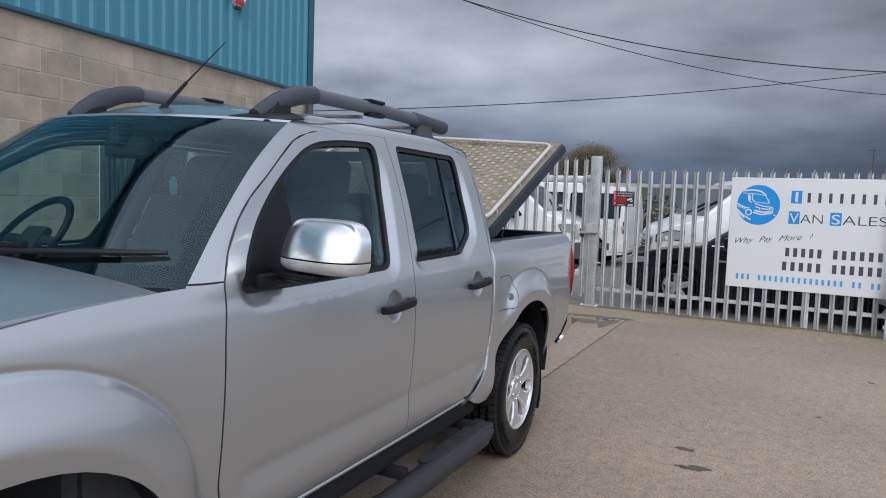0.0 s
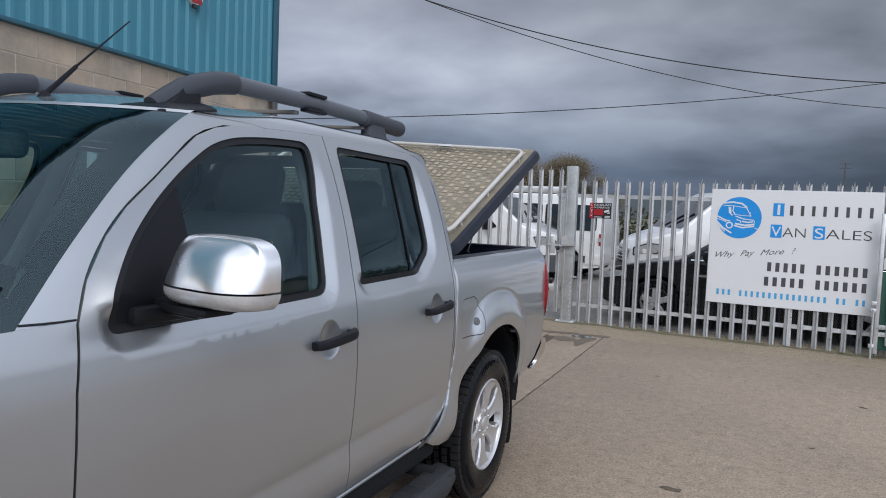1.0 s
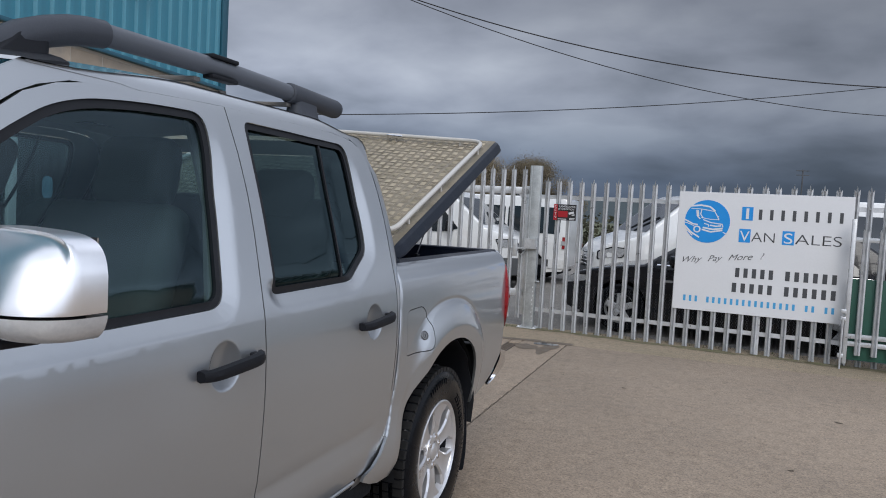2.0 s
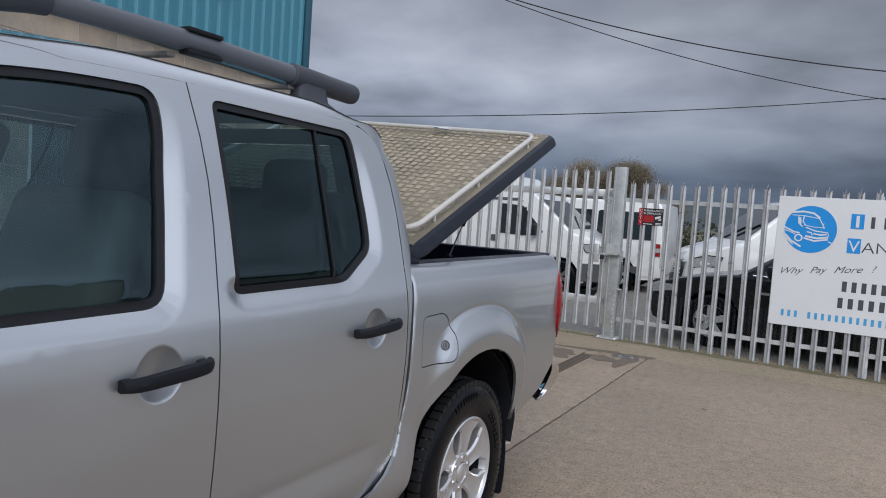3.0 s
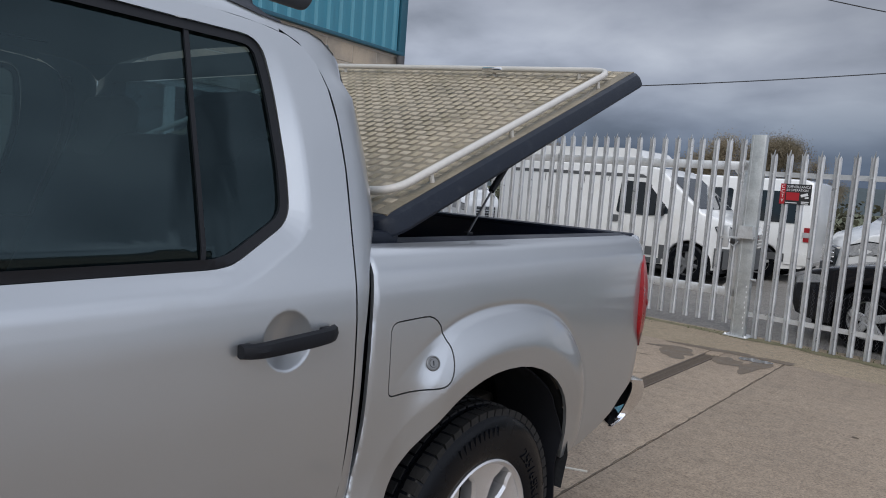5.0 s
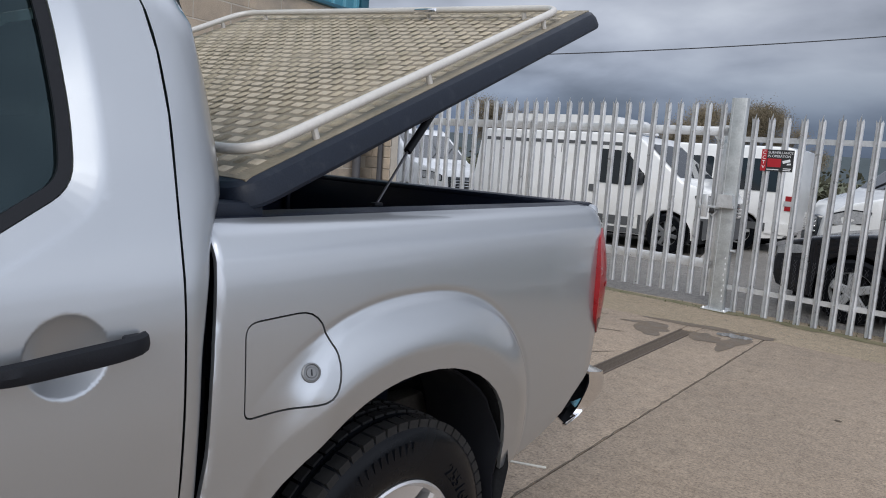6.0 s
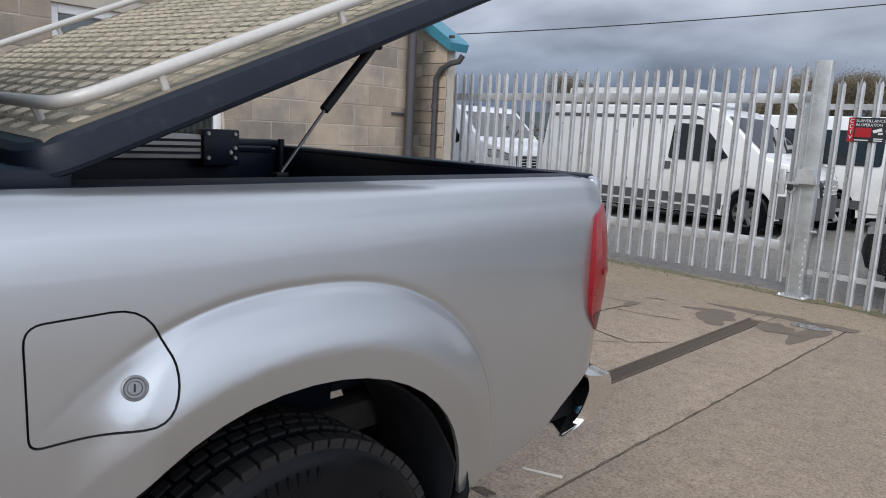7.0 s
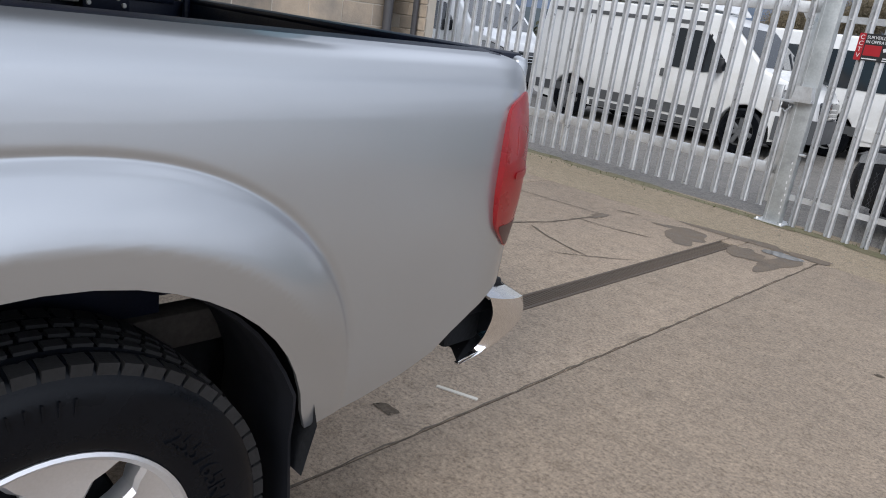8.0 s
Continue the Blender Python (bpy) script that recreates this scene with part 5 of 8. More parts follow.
# load bed: black lined tub, caps on the rails, tailgate
xi, xo, yf, yb = -0.165, -WIDE + 0.165, -0.56, 0.90
tub = tp("load_bed_floor", box((xo + 0.20, yf, 0.70), (xi - 0.20, yb, 0.73)), LINER, None, "black lined load bed")
for k in range(9):
    tp("floor_rib", box((xo + 0.20 + k * 0.13, yf + 0.02, 0.729), (xo + 0.26 + k * 0.13, yb - 0.02, 0.742), 0.005, 1), LINER, tub)
tp("headboard", box((xo - 0.02, yf - 0.03, 0.70), (xi + 0.02, yf, 1.25), 0.004), LINER, tub)
for s in (0, 1):
    a, b = (xi, xi + 0.03) if not s else (xo - 0.03, xo)
    tp("bed_inner_wall", box((a, yf, 0.945), (b, yb, 1.245), 0.004), LINER, tub)
    a, b = (xi - 0.22, xi - 0.19) if not s else (xo + 0.19, xo + 0.22)
    tp("wheel_box_side", box((a, yf, 0.60), (b, 0.20, 0.965), 0.004), LINER, tub)
    tp("wheel_box_side", box((a, 0.20, 0.70), (b, yb, 0.965), 0.004), LINER, tub)
    a, b = (xi - 0.20, xi + 0.02) if not s else (xo - 0.02, xo + 0.20)
    tp("wheel_box_top", box((a, yf, 0.945), (b, yb, 0.965), 0.004), LINER, tub)
for s in (0, 1):
    f = (lambda x: x) if not s else (lambda x: -WIDE - x)
    bm = bmesh.new()
    add_prism(bm, round_corners([(-0.088, 1.244), (-0.092, 1.257), (-0.155, 1.263), (-0.172, 1.254), (-0.172, 1.230), (-0.09, 1.230)], 0.006, 3), 1.44, Matrix(((1, 0, 0, 0), (0, 0, 1, -0.60), (0, 1, 0, 0), (0, 0, 0, 1))))
    bmesh.ops.recalc_face_normals(bm, faces=bm.faces)
    for v in bm.verts:
        v.co.x = f(v.co.x)
    if s:
        bmesh.ops.reverse_faces(bm, faces=list(bm.faces))
    tp("bed_rail_cap", bm, LINER, tub)
# aluminium rail with black bracket on the far bed wall
tp("cargo_rail", box((xo + 0.0, -0.30, 1.205), (xo + 0.055, 0.50, 1.300), 0.008), BRUSHED, tub, "bare aluminium cargo rail")
# black strips laid on the rail's face as the shade of its grooves
for z in (1.228, 1.252, 1.276):
    tp("rail_groove", box((xo + 0.052, -0.30, z - 0.005), (xo + 0.059, 0.50, z + 0.005)), LINER, tub)
br = tp("rail_bracket", box((xo + 0.0, 0.50, 1.18), (xo + 0.07, 0.655, 1.322), 0.006), LINER, tub)
for y, z in ((0.52, 1.305), (0.635, 1.305), (0.52, 1.21), (0.635, 1.21), (0.615, 1.232), (0.635, 1.25)):
    tp("bolt", lathe([(0.0, 0.006), (0.007, 0.006), (0.009, 0.0)], 10, "X", (xo + 0.07, y, z)), BRUSHED, br)
tp("corner_seam", tube([(xo + 0.03, 0.875, 0.80), (xo + 0.03, 0.875, 1.29)], 0.014, 8), LINER, tub)
tp("far_rail_top", box((xo - 0.10, -0.55, 1.250), (xo + 0.0, 0.90, 1.285), 0.01), LINER, tub)

tg = bmesh.new()
add_box(tg, (-WIDE + 0.10, 0.918, 0.70), (-0.10, 0.965, 1.256), 0.02, 3)
gt_ = tp("tailgate", tg, SILVER)
tp("tailgate_lining", box((-WIDE + 0.12, 0.885, 0.72), (-0.125, 0.920, 1.245), 0.008), LINER, gt_)
tp("tailgate_cap", box((-WIDE + 0.12, 0.885, 1.236), (-0.125, 0.960, 1.262), 0.010), LINER, gt_, "black plastic tailgate cap")
# bumper end in side view: front edge and rear edge, from the ledge down to the tip
BUMP_EX = curve_of([(0.0, -0.046), (0.15, -0.052), (0.5, -0.084), (0.8, -0.112), (1.0, -0.125)])
BUMP_EY = curve_of([(0.0, 0.882), (0.15, 0.906), (0.35, 0.931), (0.5, 0.941), (0.65, 0.945), (0.8, 0.934), (0.9, 0.912), (1.0, 0.875)])
BUMP_EZ = curve_of([(0.0, 0.684), (0.15, 0.650), (0.5, 0.572), (0.8, 0.506), (1.0, 0.475)])
BUMP_BX = curve_of([(0.0, -0.066), (0.5, -0.058), (0.8, -0.090), (1.0, -0.123)])
BUMP_BY = curve_of([(0.0, 1.041), (0.3, 1.045), (0.5, 1.036), (0.8, 0.985), (1.0, 0.884)])
BUMP_BZ = curve_of([(0.0, 0.652), (0.3, 0.622), (0.5, 0.588), (0.8, 0.516), (1.0, 0.472)])
for s in (0, 1):
    f = (lambda x: x) if not s else (lambda x: -WIDE - x)
    lamp = round_corners([(0.905, 1.188), (0.812, 1.155), (0.797, 1.07), (0.793, 0.955), (0.806, 0.885), (0.885, 0.820), (0.946, 0.838), (0.962, 0.90), (0.964, 1.15)], [0.02, 0.03, 0.05, 0.06, 0.03, 0.02, 0.02, 0.03, 0.03])
    bm = panel(lamp, lambda y, z: bed_x(y, z) + 0.005 + 0.014 * math.sin(math.pi * min(1, max(0, (z - 0.84) / 0.34))), dy=0.012, dz=0.02, rim=0.03, mirror=bool(s))
    tl = tp("tail_light", bm, RED_LENS, None, "tall red tail light cluster")
    for nm, z0, z1, mt in (("reverse_lens", 0.845, 0.895, DARK_LENS), ("reflector", 0.995, 1.012, RED_LENS), ("brake_lens", 1.045, 1.115, RED_LENS)):
        o = [(0.845, z0), (0.95, z0), (0.95, z1), (0.845, z1)] if nm != "reverse_lens" else [(0.825, 0.875), (0.884, 0.826), (0.942, 0.842), (0.955, 0.885), (0.82, 0.888)]
        bm = panel(round_corners(o, 0.012), lambda y, z: bed_x(y, z) + 0.0058 + 0.014 * math.sin(math.pi * min(1, max(0, (z - 0.84) / 0.34))) + (0.003 if z0 == 0.995 else 0), dy=0.015, dz=0.02, rim=0.003, mirror=bool(s))
        tp(nm, bm, mt, tl)
    # bumper end: a folded chrome shell with a slanting front edge, standing off the body
    # the second, near-black sheet is added for the shade inside the hollow shell
    for nm, dx, dy, mt in (("rear_bumper", 0.0, 0.0, CHROME), ("bumper_lining", -0.0095, -0.014, CAVITY)):
        bm = bmesh.new()
        rows = []
        for i in range(15):
            u = i / 14 * (1.0 if mt == CHROME else 0.97)
            ey, ez = BUMP_EY(u), BUMP_EZ(u)
            by, bz = BUMP_BY(u), BUMP_BZ(u)
            line = []
            for k in range(9):
                q = k / 8
                line.append((BUMP_EX(u) + (BUMP_BX(u) - BUMP_EX(u)) * q + 0.014 * math.sin(math.pi * q), ey + (by - ey) * q, ez + (bz - ez) * q))
            for x, y, z in ((-0.17, 1.085 - 0.17 * u ** 3, 0.650 - 0.17 * u), (-0.5, 1.098 - 0.17 * u ** 3, 0.652 - 0.17 * u), (-WIDE / 2, 1.100 - 0.17 * u ** 3, 0.652 - 0.17 * u)):
                line.append((x, y, z))
            rows.append([bm.verts.new((f(a + dx), b + (dy if k > 8 else (0.004 if mt == CHROME else 0.014 * (1 - k / 8))), c)) for k, (a, b, c) in enumerate(line)])
        top = [bm.verts.new((v.co.x + (-0.060 if not s else 0.060), v.co.y - 0.004, v.co.z + 0.012)) for v in rows[0]]
        rows.insert(0, top)
        for A, B in zip(rows, rows[1:]):
            for k in range(len(A) - 1):
                bm.faces.new((A[k], A[k + 1], B[k + 1], B[k]))
        bmesh.ops.recalc_face_normals(bm, faces=bm.faces)
        if sum(fc.normal.y * fc.calc_area() for fc in bm.faces) < 0:
            bmesh.ops.reverse_faces(bm, faces=list(bm.faces))
        if mt == CHROME:
            bmesh.ops.solidify(bm, geom=list(bm.faces), thickness=0.007)
        tp(nm, bm, mt, None, "chrome rear step bumper" if mt == CHROME else "", 50)
tp("bumper_step", box((-WIDE + 0.12, 0.90, 0.60), (-0.12, 1.02, 0.690), 0.01), BLACK_PLASTIC)
# near-black block filling the hollow in place of the shade there
tp("bumper_core", box((-WIDE + 0.15, 0.86, 0.505), (-0.15, 0.99, 0.665), 0.01), CAVITY)

# the open lid over the load bed, hinged behind the cab
LID_A = radians(23.2)
LID_M = Matrix.Translation((-WIDE / 2, -0.528, 1.299)) @ Matrix.Rotation(LID_A, 4, "X")
LL, LW = 1.445, 0.825          # length, half width


def lid_place(p):
    """The raised lid sags a little towards its near side, more so at its free end."""
    q = Vector(p)
    q.z += 0.058 * (LW - q.x) * (0.45 + 0.55 * q.y / LL)
    return LID_M @ q


def lid_part(name, bm, material, parent=None, label="", angle=35):
    for v in bm.verts:
        v.co = lid_place(v.co)
    return tp(name, bm, material, parent, label, angle)


def frame_mesh():
    """The rim: a sloped outer skirt round a flat top border."""
    bm = bmesh.new()
    sec = [(-0.012, 0.013), (-0.055, 0.013), (-0.055, -0.012), (-0.02, -0.039), (0.008, -0.042), (0.016, -0.038), (0.018, -0.031), (0.012, -0.008), (0.002, 0.006)]
    loop = []
    for cx, cy in round_corners([(LW, 0.0), (LW, LL), (-LW, LL), (-LW, 0.0)], [0.075, 0.045, 0.045, 0.075], 6):
        loop.append(Vector((cx, cy)))
    n, rings = len(loop), []
    for i in range(n):
        p, a, b = loop[i], loop[i - 1], loop[(i + 1) % n]
        t1, t2 = (p - a).normalized(), (b - p).normalized()
        nrm = Vector((t1.y, -t1.x)) + Vector((t2.y, -t2.x))
        nrm = nrm / (nrm.length_squared / 2)
        rings.append([bm.verts.new((p.x + nrm.x * o, p.y + nrm.y * o, h)) for o, h in sec])
    for i in range(n):
        A, B = rings[i], rings[(i + 1) % n]
        for k in range(len(sec)):
            m = len(sec)
            bm.faces.new((A[k], A[(k + 1) % m], B[(k + 1) % m], B[k]))
    bmesh.ops.recalc_face_normals(bm, faces=bm.faces)
    return bm


lid = lid_part("load_bed_lid", frame_mesh(), LIDBLACK, None, "raised black-edged aluminium tread-plate bed lid", 24)
lid_part("lid_plate", box((-LW + 0.016, 0.03, -0.03), (LW - 0.016, LL - 0.016, 0.0145)), TREAD_PLATE, lid, "weathered aluminium tread plate")
bm = bmesh.new()
lid_part("lid_underside", box((-LW + 0.05, 0.05, -0.045), (LW - 0.05, LL - 0.05, -0.034)), LINER, lid)
pitch = 0.0465
verts, faces = [], []


def add_bar(cx, cy, ang, ln, wd, z0, z1):
    c, s = math.cos(ang), math.sin(ang)
    i0 = len(verts)
    for (u, v, z) in ((-ln, 0, z0), (-ln * 0.5, -wd, z0), (ln * 0.5, -wd, z0), (ln, 0, z0), (ln * 0.5, wd, z0), (-ln * 0.5, wd, z0), (-ln * 0.55, 0, z1), (ln * 0.55, 0, z1)):
        verts.append(lid_place((cx + u * c - v * s, cy + u * s + v * c, z)))
    for q in ((0, 1, 6), (1, 2, 7, 6), (2, 3, 7), (3, 4, 7), (4, 5, 6, 7), (5, 0, 6)):
        faces.append(tuple(i0 + k for k in q))


ix = int((2 * LW - 0.036) / pitch)
iy = int((LL - 0.05) / pitch)
for a in range(ix):
    for b in range(iy):
        cx, cy = -LW + 0.020 + (a + 0.5) * pitch, 0.036 + (b + 0.5) * pitch
        ang = 0.0 if (a + b) % 2 else radians(90)
        for k in range(5):
            o = (k - 2) * 0.0070
            add_bar(cx - o * math.sin(ang), cy + o * math.cos(ang), ang, 0.0158, 0.0027 if ang == 0.0 else 0.0016, 0.0142, 0.0170)
me = bpy.data.meshes.new("tread_pattern")
me.from_pydata([tuple(v) for v in verts], [], faces)
me.materials.append(TREAD_BAR)
tr = new("tread_pattern", me)
tr.parent = lid
tagged(tr, "raised five-bar tread pattern", kind="stuff")
# rail of bent tube on short feet
c1, c2, d1, d2 = -LW + 0.05, LW - 0.045, 0.085, LL - 0.13
loop = round_corners([(c1, d1), (c2, d1), (c2, d2), (c1, d2)], 0.085, 8)
bm = bmesh.new()
add_tube(bm, [(x, y, 0.046) for x, y in loop], 0.0112, 12, True)
bmesh.ops.recalc_face_normals(bm, faces=bm.faces)
lid_part("lid_rail", bm, BRUSHED, lid, "pale grey bent tube rail")
for x, y in [(c2, d1 + 0.16), (c2, d1 + 0.55), (c2, d2 - 0.12), (c1, d1 + 0.16), (c1, d1 + 0.55), (c1, d2 - 0.12), (c2 - 0.14, d2), (c1 + 0.14, d2), (0.25, d2), (-0.3, d1), (c2 - 0.14, d1), (c1 + 0.14, d1)]:
    lid_part("rail_foot", tube([(x, y, 0.012), (x, y, 0.044)], 0.0075, 8), BRUSHED, lid)
lid_part("rail_joint", box((0.20, d2 - 0.020, 0.034), (0.30, d2 + 0.020, 0.054), 0.006), CHROME, lid)
tp("lid_base", box((-WIDE + 0.10, -0.615, 1.245), (-0.10, -0.47, 1.285), 0.012), LIDBLACK, lid)
lid_part("hinge_block", box((LW - 0.20, -0.03, -0.060), (LW - 0.05, 0.06, -0.03), 0.015), LIDBLACK, lid)
for x in (-0.21, -WIDE + 0.21):
    foot, mid, top = Vector((x, -0.05, 1.262)), Vector((x, 0.055, 1.395)), Vector((x, 0.178, 1.535))
    gs = tp("gas_strut", tube([mid, top], 0.0105, 12), BLACK_PLASTIC, None, "black gas strut with thin steel rod")
    tp("strut_rod", tube([foot, mid + (top - mid) * 0.1], 0.0034, 8), PIPE_METAL, gs)
    tp("strut_foot", box(foot - Vector((0.009, 0.012, 0.004)), foot + Vector((0.009, 0.016, 0.005)), 0.002), BLACK_PLASTIC, gs)
    tp("strut_head", box(top - Vector((0.010, 0.010, 0.004)), top + Vector((0.010, 0.022, 0.018)), 0.004), BLACK_PLASTIC, gs)

# ---- ground ----
def ground_mat(name, base, dark, rough, groove, stain):
    """Concrete or asphalt: aggregate speckle, broad stains, brushed or stony relief."""
    m, t, p, out = node_mat(name)
    L, N = t.links.new, t.nodes.new
    co = N("ShaderNodeTexCoord")

    def tex(scale, detail=5, rough_=0.55, stretch=None):
        n = N("ShaderNodeTexNoise")
        n.inputs["Scale"].default_value, n.inputs["Detail"].default_value, n.inputs["Roughness"].default_value = scale, detail, rough_
        if stretch:
            mp = N("ShaderNodeMapping")
            mp.inputs["Scale"].default_value = stretch
            L(co.outputs["Object"], mp.inputs[0])
            L(mp.outputs[0], n.inputs["Vector"])
        else:
            L(co.outputs["Object"], n.inputs["Vector"])
        return n

    def mix(a, b, fac, mode="MIX"):
        x = N("ShaderNodeMix")
        x.data_type, x.blend_type = "RGBA", mode
        for sock, val in (("A", a), ("B", b), ("Factor", fac)):
            if isinstance(val, (int, float)):
                x.inputs[sock].default_value = val
            elif isinstance(val, tuple):
                x.inputs[sock].default_value = (*val, 1)
            else:
                L(val, x.inputs[sock])
        return x.outputs["Result"]

    def ramp(src, a, b, lo=0.0, hi=1.0):
        r = N("ShaderNodeMapRange")
        for k, v in (("From Min", a), ("From Max", b), ("To Min", lo), ("To Max", hi)):
            r.inputs[k].default_value = v
        L(src, r.inputs["Value"])
        return r.outputs[0]

    broad, mid, spk, grit = tex(0.55, 6, 0.6), tex(3.2, 6, 0.65), tex(64, 5, 0.8), tex(240, 3, 0.6)
    c = mix(base, dark, ramp(broad.outputs["Fac"], 0.42, 0.70))
    c = mix(c, stain, ramp(mid.outputs["Fac"], 0.54, 0.78, 0, 0.55))
    blotch = tex(14, 5, 0.7)
    c = mix(c, (1.16, 1.15, 1.13), ramp(blotch.outputs["Fac"], 0.5, 0.66), "MULTIPLY")
    c = mix(c, (0.78, 0.77, 0.75), ramp(blotch.outputs["Fac"], 0.48, 0.32), "MULTIPLY")
    c = mix(c, (1.42, 1.40, 1.37), ramp(spk.outputs["Fac"], 0.51, 0.64), "MULTIPLY")
    c = mix(c, (0.54, 0.52, 0.50), ramp(spk.outputs["Fac"], 0.49, 0.36), "MULTIPLY")
    c = mix(c, (0.72, 0.70, 0.68), ramp(grit.outputs["Fac"], 0.5, 0.38, 0, 0.7), "MULTIPLY")
    L(c, p.inputs["Base Color"])
    p.inputs["Roughness"].default_value = rough
    L(ramp(mid.outputs["Fac"], 0.3, 0.8, rough + 0.08, rough - 0.12), p.inputs["Roughness"])
    bump = N("ShaderNodeBump")
    bump.inputs["Strength"].default_value, bump.inputs["Distance"].default_value = 0.55, 0.008
    h = N("ShaderNodeMath")
    h.operation = "ADD"
    L(spk.outputs["Fac"], h.inputs[0])
    if groove:
        br = tex(34, 3, 0.5, (0.06, 1.0, 1.0))
        L(br.outputs["Fac"], h.inputs[1])
    else:
        L(grit.outputs["Fac"], h.inputs[1])
    L(h.outputs[0], bump.inputs["Height"])
    L(bump.outputs[0], p.inputs["Normal"])
    return m


CONCRETE = ground_mat("brushed_yard_concrete", (0.345, 0.272, 0.203), (0.280, 0.221, 0.166), 0.85, True, (0.205, 0.165, 0.126))
ASPHALT = ground_mat("worn_asphalt", (0.225, 0.212, 0.195), (0.180, 0.170, 0.158), 0.88, False, (0.25, 0.225, 0.19))
DIRT = ground_mat("mossy_silt", (0.325, 0.262, 0.188), (0.265, 0.220, 0.150), 0.95, False, (0.255, 0.215, 0.140))
FIELD = ground_mat("rough_grass_land", (0.085, 0.095, 0.045), (0.06, 0.07, 0.035), 0.95, False, (0.11, 0.10, 0.06))
DAMP = surface("damp_concrete", (0.150, 0.118, 0.088), 0.62, 0, 0.35, 9, 80, 0.35, 0.2, spec=0.3)
MOSS = surface("dark_mossy_silt", (0.165, 0.145, 0.085), 0.95, 0, 0.4, 7, 60, 0.5, 0.05, tint=(0.10, 0.105, 0.045), tint_scale=5, tint_lo=0.45, tint_hi=0.7)
# glossy, so that reflected sky gives the pale tone of a dry area
GLOSSY_PALE = surface("glossy_sky_reflecting_patch", (0.16, 0.155, 0.15), 0.08, 0, 0.1, 5, 20, 0.02, 0.04)
OIL = surface("oil_stain", (0.11, 0.088, 0.066), 0.85, 0, 0.45, 14, 90, 0.4, spec=0.2)
CRACK = surface("dirt_filled_joint", (0.125, 0.10, 0.075), 0.95, 0, 0.4, 9, 60, 0.3)
IRON = surface("cast_iron_grating", (0.105, 0.080, 0.060), 0.7, 0.2, 0.3, 12, 90, 0.3)


def sheet(name, x0, y0, x1, y1, z, material, nx=1, ny=1):
    bm = bmesh.new()
    g = [[bm.verts.new((x0 + (x1 - x0) * i / nx, y0 + (y1 - y0) * j / ny, z)) for j in range(ny + 1)] for i in range(nx + 1)]
    for i in range(nx):
        for j in range(ny):
            bm.faces.new((g[i][j], g[i + 1][j], g[i + 1][j + 1], g[i][j + 1]))
    return part(name, bm, material, angle=0)


tagged(sheet("ground", -900, -900, 900, 1500, -0.045, FIELD), "rough grass land reaching the horizon", "ground", kind="structure")
tagged(part("road", box((-60, 6.22, -0.3), (60, 22, -0.022)), ASPHALT, angle=0), "worn grey asphalt beyond the fence", "road", kind="structure")
yard = new("pavement")
tagged(yard, "pale brushed concrete yard slabs with dirty joints", "concrete yard", kind="structure")
JX = -0.44                      # long joint beside the truck
DX0, DX1, DY0, DY1 = -1.085, -0.955, -1.5, 4.86     # channel drain


def slab(x0, y0, x1, y1, z=0.0):
    g = 0.0035
    ob = part("slab", box((x0 + g, y0 + g, -0.2), (x1 - g, y1 - g, z), 0.006, 2), CONCRETE, yard, angle=30)
    return ob


for x0, x1 in ((JX, 4.2), (4.2, 9.0), (9.0, 30.0)):
    for y0, y1 in ((-30, -13.0), (-13.0, -4.6), (-4.6, 5.10)):
        slab(x0, y0, x1, y1)
for y0, y1 in ((-30, -13.0), (-13.0, -4.6), (-4.6, DY0)):
    slab(-5.6, y0, JX, y1)
slab(DX1, DY0, JX, 5.10)
slab(-5.6, DY0, DX0, 1.9)
slab(-5.6, 1.9, -2.9, 5.10)
slab(-2.9, 1.9, DX0, 5.10)
slab(DX0, DY1, DX1, 5.10)
tagged(part("verge", box((-5.6, 5.101, -0.2), (30, 6.22, -0.0015), 0.001), DIRT, angle=0), "strip of mossy silt along the fence foot", "verge", kind="structure")
part("joint_bed", box((-5.6, -30, -0.19), (30, 5.11, -0.007)), CRACK, yard, angle=0)


def blot(cx, cy, rx, ry, z, seed, k=26, rough=0.28, ang=0.0):
    """An uneven flat patch."""
    rg = random.Random(seed)
    ph = [(rg.uniform(0, 6.28), rg.uniform(0.3, 1) / (j + 1) ** 0.95) for j in range(9)]
    bm = bmesh.new()
    vs = []
    for i in range(k):
        a = i * math.tau / k
        r = 1 + rough * sum(w * math.sin((j + 1) * a + p) for j, (p, w) in enumerate(ph))
        u, v = rx * r * math.cos(a), ry * r * math.sin(a)
        vs.append(bm.verts.new((cx + u * math.cos(ang) - v * math.sin(ang), cy + u * math.sin(ang) + v * math.cos(ang), z)))
    bm.faces.new(vs)
    if bm.faces[:][0].normal.z < 0:
        bmesh.ops.reverse_faces(bm, faces=list(bm.faces))
    bmesh.ops.triangulate(bm, faces=bm.faces)
    return bm


